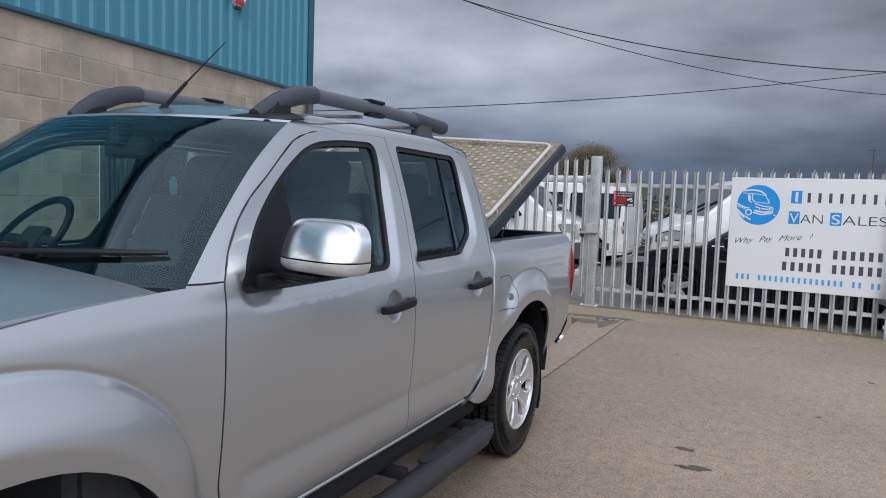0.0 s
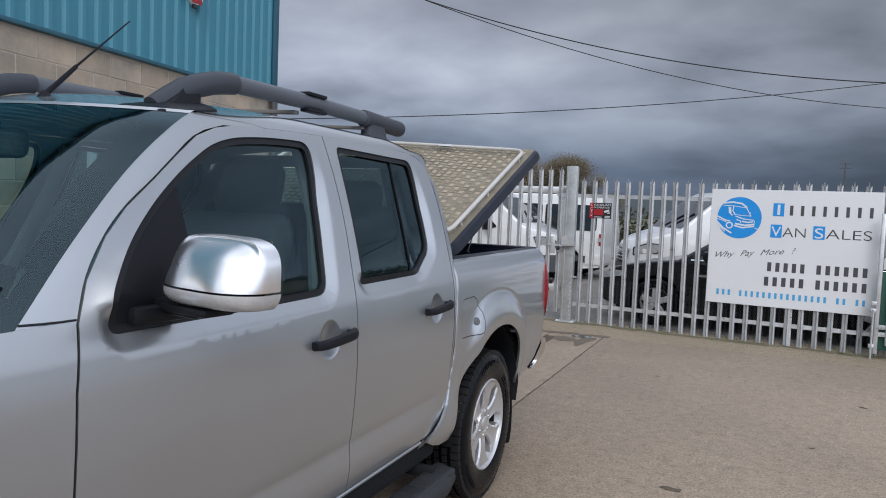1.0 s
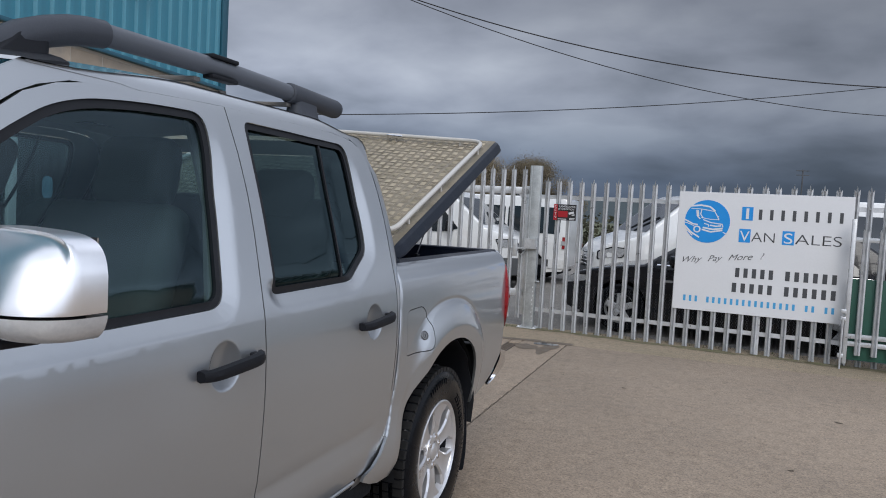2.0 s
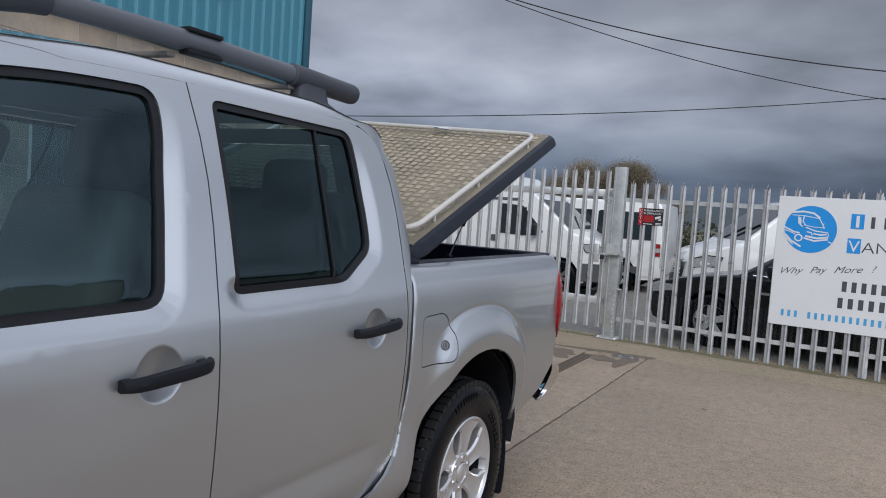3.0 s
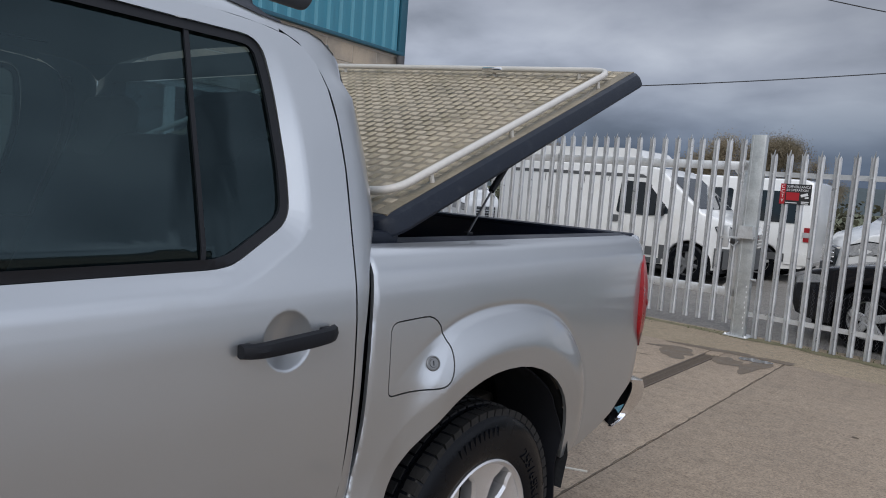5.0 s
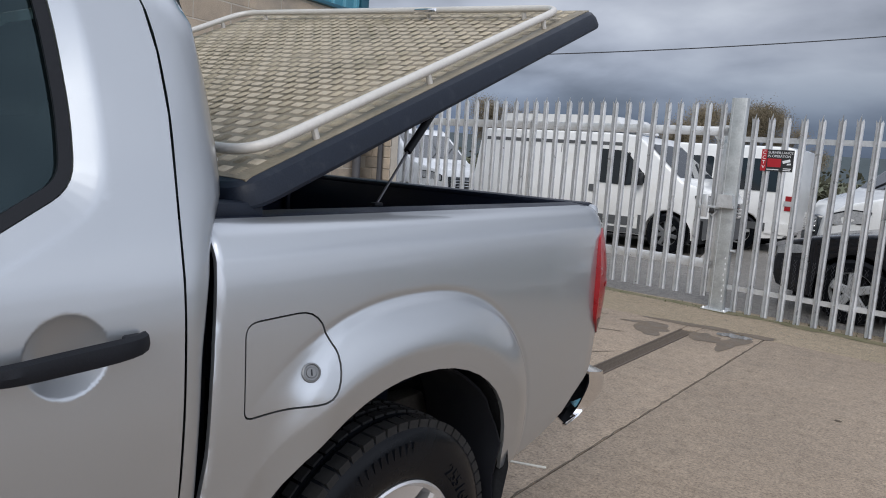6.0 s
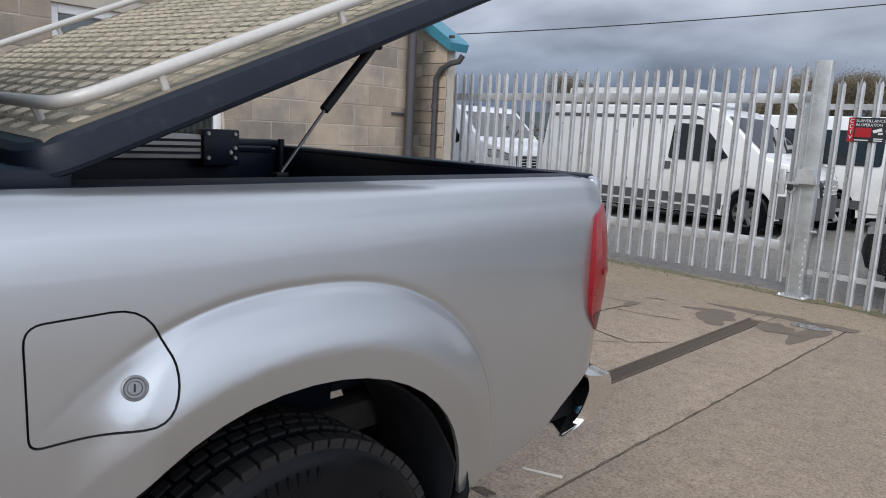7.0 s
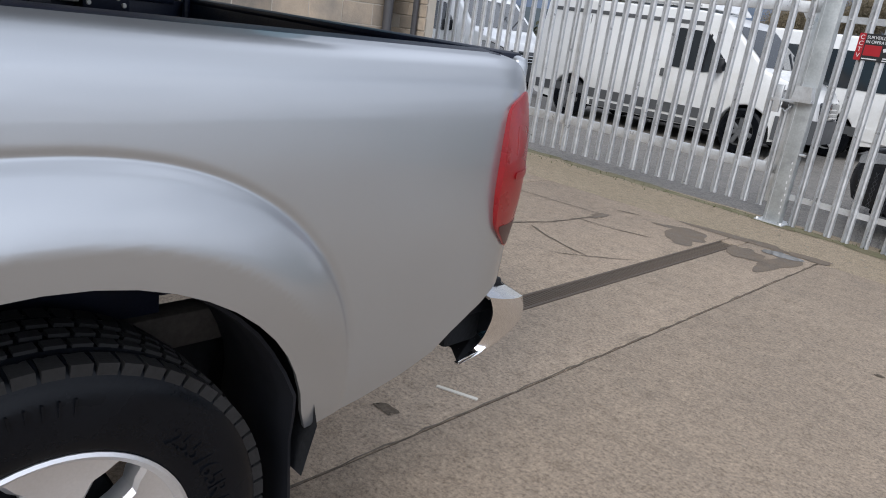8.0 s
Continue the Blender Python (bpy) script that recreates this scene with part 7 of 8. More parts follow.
def cctv_sign(m, w=0.295, h=0.205):
    s = thing("warning_sign", "small red and black surveillance warning sign", "sign", "surveillance signs")
    s.matrix_basis = m
    on = lambda u, v, lift=0.0045: Matrix(((1, 0, 0, u), (0, 0, -1, -lift), (0, 1, 0, h - v), (0, 0, 0, 1)))
    part("board", box((0, -0.004, 0), (w, 0, h), 0.001, 1), SIGN_BLACK, s)
    flat_on("red_field", [(0.0, 0.0), (0.05, 0.0), (0.05, -h), (0.0, -h)], SIGN_RED, 0.0045, s, on)
    flat_on("red_field", [(0.06, -0.085), (0.185, -0.085), (0.185, -0.165), (0.06, -0.165)], SIGN_RED, 0.0045, s, on)
    for k, c in enumerate("CCTV"):
        text_mesh(c, 0.034, SIGN_WHITE, "letter", s, on(0.012, 0.045 + k * 0.046, 0.0062))
    text_mesh("SURVEILLANCE", 0.024, SIGN_WHITE, "letter", s, on(0.06, 0.038), 0.225)
    text_mesh("IN OPERATION", 0.024, SIGN_WHITE, "letter", s, on(0.06, 0.072), 0.205)
    flat_on("camera_shape", [(0.195, -0.105), (0.262, -0.085), (0.270, -0.110), (0.205, -0.13)], SIGN_WHITE, 0.0052, s, on)
    flat_on("camera_shape", [(0.24, -0.128), (0.275, -0.122), (0.275, -0.138), (0.24, -0.142)], SIGN_WHITE, 0.0052, s, on)
    for u0, u1, v in ((0.06, 0.17, 0.185), (0.21, 0.28, 0.172), (0.21, 0.275, 0.188)):
        flat_on("small_print", [(u0, -v), (u1, -v), (u1, -v - 0.008), (u0, -v - 0.008)], SIGN_WHITE, 0.0052, s, on)
    return s


cctv_sign(FM @ Matrix.Translation((0.255, -0.022, 1.435)))
# chicken wire seen through the pales' lower half
wm = bmesh.new()
for k in range(70):
    u = 0.55 + k * 0.055
    for s in (-1, 1):
        pts = [(u + (0.014 * s if j % 2 else -0.014 * s), 0.07, 0.02 + j * 0.045) for j in range(14)]
        add_tube(wm, pts, 0.0016, 3, False, False)
ms = part("wire_mesh", wm, PIPE, angle=0)
ms.matrix_basis = FM
tagged(ms, "dark hexagonal wire mesh behind the pales", "wire mesh", kind="stuff")

# ---- buildings ----
HALL_C, HALL_A = Vector((-5.40, 5.02, 0)), radians(6.2)
HM = Matrix.Translation(HALL_C) @ Matrix.Rotation(HALL_A, 4, "Z")      # local y runs along the wall, the yard lies at local x > 0
CLAD_Z, TOP_Z, LEN = 2.98, 8.4, 16.0
hall = thing("industrial_hall", "industrial unit with buff block base and teal profiled cladding", "building")
hall.matrix_basis = HM
WY0, WY1, WZ0, WZ1 = -4.05, -2.55, 0.98, 2.16          # window opening along the wall
bm = bmesh.new()
for y0, y1, z0, z1 in ((-LEN, WY0, 0, CLAD_Z), (WY1, 0, 0, CLAD_Z), (WY0, WY1, 0, WZ0), (WY0, WY1, WZ1, CLAD_Z)):
    add_box(bm, (-0.22, y0, z0), (-0.004, y1, z1))
add_box(bm, (-10, -0.22, 0), (-0.22, -0.012, CLAD_Z))
part("wall", bm, MORTAR, hall, "grey mortar bed of the block wall", angle=0)
part("inner_room", box((-2.6, WY0 - 0.6, 0.3), (-2.5, WY1 + 0.8, 2.7)), UPVC, hall, angle=0)
part("floor", box((-2.6, WY0 - 0.6, 0.0), (-0.22, WY1 + 0.8, 0.30)), TRIM, hall, angle=0)
bm = bmesh.new()
P_, D_ = 0.20, 0.032
for nm, base in (("cladding", 0),):
    prof = []
    n = int(LEN / P_)
    for k in range(n + 1):
        y = -k * P_
        prof += [(0.02, y), (0.02, y - 0.105), (0.02 + D_, y - 0.128), (0.02 + D_, y - 0.172), (0.02, y - 0.195)]
    lo = [bm.verts.new((x, y, CLAD_Z)) for x, y in prof]
    hi = [bm.verts.new((x, y, TOP_Z)) for x, y in prof]
    for k in range(len(prof) - 1):
        bm.faces.new((lo[k], lo[k + 1], hi[k + 1], hi[k]))
bmesh.ops.recalc_face_normals(bm, faces=bm.faces)
part("cladding", bm, TEAL, hall, "teal ribbed steel cladding", angle=10)
part("backing_wall", box((-9.9, -LEN, CLAD_Z), (0.012, -0.03, TOP_Z)), TEAL_DARK, hall, angle=0)
part("roof", box((-10.2, -LEN - 0.1, TOP_Z), (0.15, 0.1, TOP_Z + 0.18)), TEAL_DARK, hall)
bm = bmesh.new()
add_box(bm, (-0.03, -LEN, CLAD_Z - 0.025), (0.066, 0.03, CLAD_Z + 0.015), 0.003)
part("drip_flashing", bm, TEAL_DARK, hall)
part("corner_flashing", box((-0.10, -0.085, CLAD_Z - 0.02), (0.062, 0.045, TOP_Z), 0.004), TEAL_DARK, hall)
# one window: white frames, two lights
wn = part("window_1", box((-0.20, WY0 - 0.05, WZ0 - 0.05), (0.03, WY1 + 0.05, WZ0 + 0.0), 0.006), UPVC, hall, "white framed office window")
for y0, y1, z0, z1 in ((WY0, WY0 + 0.07, WZ0, WZ1), (WY1 - 0.07, WY1, WZ0, WZ1), (WY0 + 0.07, WY1 - 0.07, WZ0, WZ0 + 0.07), (WY0 + 0.07, WY1 - 0.07, WZ1 - 0.07, WZ1), (-3.36, -3.26, WZ0 + 0.07, WZ1 - 0.07)):
    part("window_frame", box((-0.12, y0, z0), (-0.05, y1, z1), 0.008), UPVC, wn)
part("pane", box((-0.088, WY0 + 0.06, WZ0 + 0.06), (-0.082, WY1 - 0.06, WZ1 - 0.06)), PANE, wn, angle=0)
bm = bmesh.new()
for k in range(10):
    add_box(bm, (-0.22, WY0 + 0.12 + k * 0.062, WZ0 + 0.1), (-0.216, WY0 + 0.165 + k * 0.062, WZ1 - 0.1))
part("window_blind", bm, UPVC, wn)
bm = bmesh.new()
add_prism(bm, round_corners([(-2.935, 1.39), (-2.805, 1.39), (-2.805, 1.61), (-2.935, 1.61)], 0.06), 0.002, Matrix(((0, 0, 1, -0.080), (1, 0, 0, 0), (0, 1, 0, 0), (0, 0, 0, 1))))
bmesh.ops.recalc_face_normals(bm, faces=bm.faces)
part("window_sticker", bm, STICKER, wn, "pale blue window sticker")
# bell box high on the cladding
bb = thing("alarm_box", "white and red shield-shaped alarm box on teal cladding", "alarm box")
bb.matrix_basis = HM @ Matrix.Translation((0.055, -1.92, 3.765))
bm = bmesh.new()
add_prism(bm, round_corners([(0, 0.0), (0.12, 0.10), (0.14, 0.36), (-0.14, 0.36), (-0.12, 0.10)], 0.03), 0.07, Matrix(((0, 0, 1, 0), (1, 0, 0, 0), (0, 1, 0, 0), (0, 0, 0, 1))))
bmesh.ops.recalc_face_normals(bm, faces=bm.faces)
part("case", bm, UPVC, bb)
part("red_base", box((0.07, -0.09, 0.03), (0.076, 0.09, 0.11), 0.002), SIGN_RED, bb)
part("strobe", lathe([(0.0, -0.03), (0.03, -0.02), (0.035, 0.02)], 16, "Z", (0.04, 0, 0.0)), SIGN_BLACK, bb)
# rainwater pipes
dp = thing("downpipe", "dark grey rainwater downpipe at the hall corner", "downpipe", "downpipes")
dp.matrix_basis = HM
part("pipe", tube([(0.075, -0.06, 0.05), (0.075, -0.06, 2.94)], 0.052, 14), PIPE, dp)
for z in (0.6, 1.9):
    part("collar", tube([(0.075, -0.06, z), (0.075, -0.06, z + 0.09)], 0.059, 14), PIPE, dp)
part("bracket", box((-0.01, -0.30, 1.50), (0.03, -0.10, 1.53), 0.004), PIPE, dp)
cctv_sign(HM @ Matrix.Translation((0.018, -1.78, 2.02)) @ Matrix.Rotation(radians(90), 4, "Z"), 0.33, 0.24)

# low lean-to beyond the hall, its end wall towards the yard
OUT_Y, OUT_X = 5.34, -5.11
lean = thing("outbuilding", "low block outbuilding with teal verge beside the fence", "building")
bm = bmesh.new()
add_prism(bm, [(-7.2, 0), (OUT_X, 0), (OUT_X, 2.33), (-5.62, 2.70), (-7.2, 2.70)], 0.13, Matrix(((1, 0, 0, 0), (0, 0, 1, OUT_Y + 0.012), (0, 1, 0, 0), (0, 0, 0, 1))))
bmesh.ops.recalc_face_normals(bm, faces=bm.faces)
part("wall", bm, MORTAR, lean, angle=0)
bm = bmesh.new()
add_prism(bm, [(-5.60, 2.62), (OUT_X + 0.12, 2.27), (OUT_X + 0.15, 2.36), (OUT_X + 0.10, 2.41), (-5.60, 2.76)], 0.30, Matrix(((1, 0, 0, 0), (0, 0, 1, OUT_Y - 0.09), (0, 1, 0, 0), (0, 0, 0, 1))))
bmesh.ops.recalc_face_normals(bm, faces=bm.faces)
part("roof", bm, TEAL, lean, "teal metal roof edge")
part("wire_bracket", box((OUT_X + 0.12, OUT_Y - 0.11, 2.405), (OUT_X + 0.19, OUT_Y - 0.07, 2.44), 0.008), PIPE, lean)
dp2 = thing("downpipe", "dark grey bent downpipe on the outbuilding corner", "downpipe", "downpipes")
part("pipe", tube([(OUT_X - 0.12, OUT_Y - 0.05, 0.05), (OUT_X - 0.12, OUT_Y - 0.05, 1.95), (OUT_X - 0.04, OUT_Y - 0.05, 2.06), (OUT_X + 0.10, OUT_Y - 0.03, 2.13), (OUT_X + 0.20, OUT_Y + 0.0, 2.15), (OUT_X + 0.24, OUT_Y + 0.02, 2.22)], 0.034, 12), PIPE, dp2)
for z in (0.7, 1.6):
    part("collar", tube([(OUT_X - 0.12, OUT_Y - 0.05, z), (OUT_X - 0.12, OUT_Y - 0.05, z + 0.06)], 0.040, 12), PIPE, dp2)

# ---- vehicles beyond the fence ----
VM = {}


def body_mesh(outline, half, shoulder, lean, bevel, zcut=0.55, plan=None):
    """A vehicle shell: the side outline (along, up) given width; above the shoulder the sides lean in; the upper rim is rounded."""
    bm = bmesh.new()
    add_prism(bm, outline, 2 * half, Matrix(((1, 0, 0, 0), (0, 0, -1, half), (0, 1, 0, 0), (0, 0, 0, 1))))
    bmesh.ops.recalc_face_normals(bm, faces=bm.faces)
    es = [e for e in bm.edges if abs(abs(e.verts[0].co.y) - half) < 1e-4 and abs(e.verts[0].co.y - e.verts[1].co.y) < 1e-4 and (e.verts[0].co.z + e.verts[1].co.z) / 2 > zcut]
    bmesh.ops.bevel(bm, geom=es, offset=bevel, segments=3, affect="EDGES", profile=0.6, clamp_overlap=True)
    cuts = [(Vector((0, 0, z)), Vector((0, 0, 1))) for z in (shoulder - 0.12, shoulder, shoulder + 0.25, shoulder + 0.5, shoulder + 0.75)]
    if plan:      # cross cuts where the nose narrows
        cuts += [(Vector((x, 0, 0)), Vector((1, 0, 0))) for x in (-2.1, -2.0, -1.85, -1.7, 1.7, 1.85, 2.0, 2.1, 2.2, 2.3)]
    for co, no in cuts:
        bmesh.ops.bisect_plane(bm, geom=list(bm.verts) + list(bm.edges) + list(bm.faces), plane_co=co, plane_no=no)
    for v in bm.verts:
        if v.co.z > shoulder:
            v.co.y *= 1 - lean * (v.co.z - shoulder)
        else:
            v.co.y *= 1 - 0.05 * (shoulder - v.co.z) ** 2
        if plan:
            v.co.y *= plan(v.co.x)
    return bm


def arch_cut(cx, r, n=10, zb=0.26):
    return [(cx - r, zb)] + [(cx - r * math.cos(math.pi * i / n), 0.33 + r * math.sin(math.pi * i / n)) for i in range(n + 1)] + [(cx + r, zb)]


def side_plate(pts, half, shoulder, lean, s, thick=0.006, plan=None):
    """A pane or trim piece lying on the leaning side."""
    bm = bmesh.new()
    vs = []
    for d in (0.0, thick):
        for u, z in pts:
            k = 1 - lean * max(0, z - shoulder) if z > shoulder else 1 - 0.05 * (shoulder - z) ** 2
            vs.append(bm.verts.new((u, s * (half * k * (plan(u) if plan else 1.0) + 0.002 + d), z)))
    n = len(pts)
    bm.faces.new(vs[:n])
    bm.faces.new(vs[n:])
    for i in range(n):
        bm.faces.new((vs[i], vs[(i + 1) % n], vs[n + (i + 1) % n], vs[n + i]))
    bmesh.ops.recalc_face_normals(bm, faces=bm.faces)
    return bm


def cross_plate(a, b, w0, w1, thick=0.008):
    """A sloping pane across the vehicle between two (along, up) points."""
    bm = bmesh.new()
    d = Vector((b[0] - a[0], b[1] - a[1])).normalized()
    n = Vector((-d.y, d.x)) * thick
    if n.y < 0:
        n = -n
    pts = []
    for (u, z), w in ((a, w0), (b, w1)):
        for s in (-1, 1):
            pts.append((u + n.x, s * w, z + n.y))
    vs = [bm.verts.new(p) for p in (pts[0], pts[1], pts[3], pts[2])]
    bm.faces.new(vs)
    return bm


def road_wheel(r, w, kind):
    ty = lathe([(r * 0.62, -w / 2), (r * 0.9, -w / 2), (r, -w * 0.38), (r, w * 0.38), (r * 0.9, w / 2), (r * 0.62, w / 2)], 40, "X")
    rm = bmesh.new()
    add_lathe(rm, [(r * 0.64, w * 0.42), (r * 0.60, w * 0.46), (r * 0.57, w * 0.30), (r * 0.55, -w * 0.3)], 40)
    n = 5 if kind == "star" else 7
    for k in range(n):
        add_box(rm, (w * 0.30, -r * (0.10 if kind != "star" else 0.13), r * 0.10), (w * 0.47, r * (0.10 if kind != "star" else 0.13), r * 0.60), 0.01, 1, Matrix.Rotation(k * math.tau / n, 4, "X"))
    add_lathe(rm, [(r * 0.22, w * 0.2), (r * 0.20, w * 0.44), (0.0, w * 0.46)], 24)
    bmesh.ops.recalc_face_normals(rm, faces=rm.faces)
    bk = lathe([(0.0, w * 0.1), (r * 0.58, w * 0.1), (r * 0.58, 0.0), (0.0, 0.0)], 30, "X")
    return [mesh_from("wheel", ty, RUBBER), mesh_from("rim", rm, CAST_RIM if kind == "star" else STEEL_WHEEL), mesh_from("hub_back", bk, CAVITY)]


def add_wheels(v, xs, half, r, w, kind):
    key = (r, w, kind)
    if key not in VM:
        VM[key] = road_wheel(r, w, kind)
    for x in xs:
        for s in (-1, 1):
            o = new("wheel", VM[key][0])
            o.parent = v
            o.matrix_basis = pose(x, s * (half - w / 2 + 0.0), r, 0, 0, 90 * s)
            for nm, me in zip(("rim", "hub_back"), VM[key][1:]):
                c = new(nm, me)
                c.parent = o


def panel_van(label, m, windows=False, high=False):
    """A mid-size van, nose towards +x; origin under the middle of the wheelbase."""
    v = thing("panel_van", label, "van", "vans beyond the fence")
    v.matrix_basis = m
    W, F, R = 0.95, 1.55, -1.55
    top = 1.96 if not windows else 1.93
    ol = [(2.36, 0.36), (2.40, 0.62), (2.36, 0.90), (2.20, 1.06), (1.72, 1.22), (1.02, 1.82), (0.86, top - 0.03), (0.5, top), (-2.2, top), (-2.34, top - 0.05), (-2.42, 1.1), (-2.40, 0.42), (-2.30, 0.30)] + arch_cut(R, 0.39) + [(-0.9, 0.26), (0.9, 0.26)] + arch_cut(F, 0.39) + [(2.1, 0.28)]
    plan = lambda u: 1.0 - 0.52 * max(0.0, (u - 1.60) / 0.80) ** 2
    part("body", body_mesh(ol, W, 1.0, 0.10, 0.07, plan=plan), VAN_WHITE, v, angle=50)
    part("underbody", box((-2.2, -0.80, 0.22), (2.1, 0.80, 0.60)), CAVITY, v, angle=0)
    for s in (-1, 1):
        sp = lambda pts, t=0.006: side_plate(pts, W, 1.0, 0.10, s, t, plan)
        d = part("front_door", sp(round_corners([(1.20, 0.42), (1.16, 1.20), (0.62, 1.80), (0.10, 1.80), (0.06, 0.42)], 0.05), 0.004), VAN_WHITE, v)
        part("door_window", sp(round_corners([(1.20, 1.16), (0.72, 1.66), (0.22, 1.68), (0.18, 1.10), (0.80, 1.08)], 0.06), 0.011), CAR_GLASS, d)
        part("door_handle", sp(round_corners([(0.10, 0.93), (0.24, 0.93), (0.24, 1.05), (0.10, 1.05)], 0.02), 0.018), VAN_GREY, d)
        part("side_rail", sp([(-2.30, 0.40), (0.98, 0.40), (0.98, 0.55), (-2.30, 0.55)], 0.014), VAN_GREY, v)
        part("sill", sp([(-1.10, 0.27), (1.10, 0.27), (1.10, 0.36), (-1.10, 0.36)], 0.012), VAN_GREY, v)
        mr = part("door_mirror", box((0.98, min(s * 0.95, s * 1.16), 1.10), (1.10, max(s * 0.95, s * 1.16), 1.32), 0.03), SEAL if not windows else VAN_WHITE, v)
        hs = part("headlight", sp(round_corners([(2.33, 0.80), (2.02, 0.86), (1.96, 0.99), (2.14, 1.00), (2.33, 0.92)], 0.03), 0.014), HEADLAMP, v)
        part("headlight_rim", sp(round_corners([(2.345, 0.785), (2.005, 0.848), (1.94, 1.005), (2.15, 1.015), (2.345, 0.93)], 0.03), 0.008), SEAL, hs)
        part("window_divider", sp([(0.745, 1.08), (0.775, 1.08), (0.795, 1.62), (0.770, 1.64)], 0.016), SEAL, d)
        part("sliding_door_line", sp([(-0.055, 0.42), (-0.045, 0.42), (-0.045, 1.74), (-0.055, 1.74)], 0.003), VAN_GREY, v)
        if windows:
            for a, b in ((-0.02, -0.95), (-1.02, -2.22)):
                part("side_window", sp(round_corners([(a, 1.12), (a, 1.70), (b, 1.70), (b, 1.12)], 0.06), 0.010), CAR_GLASS, v)
            lamp = part("tail_light", sp([(-2.29, 0.80), (-2.29, 1.06), (-2.40, 1.06), (-2.41, 0.80)], 0.014), RED_LENS, v)
            part("reverse_lens", sp([(-2.27, 0.88), (-2.27, 0.97), (-2.40, 0.97), (-2.40, 0.88)], 0.019), CLEAR_LENS, lamp)
            part("rear_bumper", sp([(-2.0, 0.36), (-2.0, 0.56), (-2.44, 0.56), (-2.44, 0.36)], 0.02), VAN_WHITE, v)
        else:
            part("gutter_trim", sp([(-2.2, 1.74), (0.72, 1.74), (0.60, 1.80), (-2.2, 1.80)], 0.006), VAN_GREY, v)
            for x in (-0.55, -1.4):
                part("panel_line", sp([(x, 0.68), (x + 0.012, 0.68), (x + 0.012, 1.72), (x, 1.72)], 0.003), VAN_GREY, v)
        part("arch_trim", sp([(F - 0.50, 0.36), (F - 0.40, 0.36), (F - 0.40, 0.60), (F - 0.50, 0.60)], 0.01), VAN_GREY, v)
    part("windscreen", cross_plate((1.66, 1.27), (1.05, 1.80), 0.84, 0.76), CAR_GLASS, v)
    bm = bmesh.new()
    us = (1.95, 2.08, 2.20, 2.30, 2.38, 2.41)
    rim_ = [(u + 0.02, W * plan(u) * (0.99 if u < 2.4 else 0.8) + 0.012) for u in us]
    add_prism(bm, rim_ + [(x, -y) for x, y in rim_[::-1]], 0.34, Matrix.Translation((0, 0, 0.30)))
    bmesh.ops.recalc_face_normals(bm, faces=bm.faces)
    part("front_bumper", bm, VAN_GREY, v, angle=40)
    gr = part("grille", box((2.24, -0.36, 0.64), (2.425, 0.36, 0.90), 0.03), CAR_GLASS, v, "dark slatted grille")
    for z in (0.69, 0.75, 0.81):
        part("grille_slat", box((2.42, -0.33, z - 0.012), (2.435, 0.33, z + 0.012), 0.004), CHROME, gr)
    for s in (-1, 1):
        part("wiper", tube([(1.66, s * 0.2, 1.285), (1.40, s * 0.2 + 0.45, 1.52)], 0.012, 6), SEAL, v)
    if high:
        part("roof_rack", box((-1.9, -0.80, 2.03), (0.45, 0.80, 2.07), 0.01), VAN_WHITE, v)
        bm = bmesh.new()
        add_prism(bm, round_corners([(-2.0, 2.0), (-2.0, 2.26), (0.35, 2.26), (0.62, 2.0)], 0.06), 1.5, Matrix(((1, 0, 0, 0), (0, 0, -1, 0.75), (0, 1, 0, 0), (0, 0, 0, 1))))
        bmesh.ops.recalc_face_normals(bm, faces=bm.faces)
        part("roof_box", bm, VAN_WHITE, v)
    add_wheels(v, (F, R), W, 0.335, 0.21, "disc" if not windows else "star")
    return v


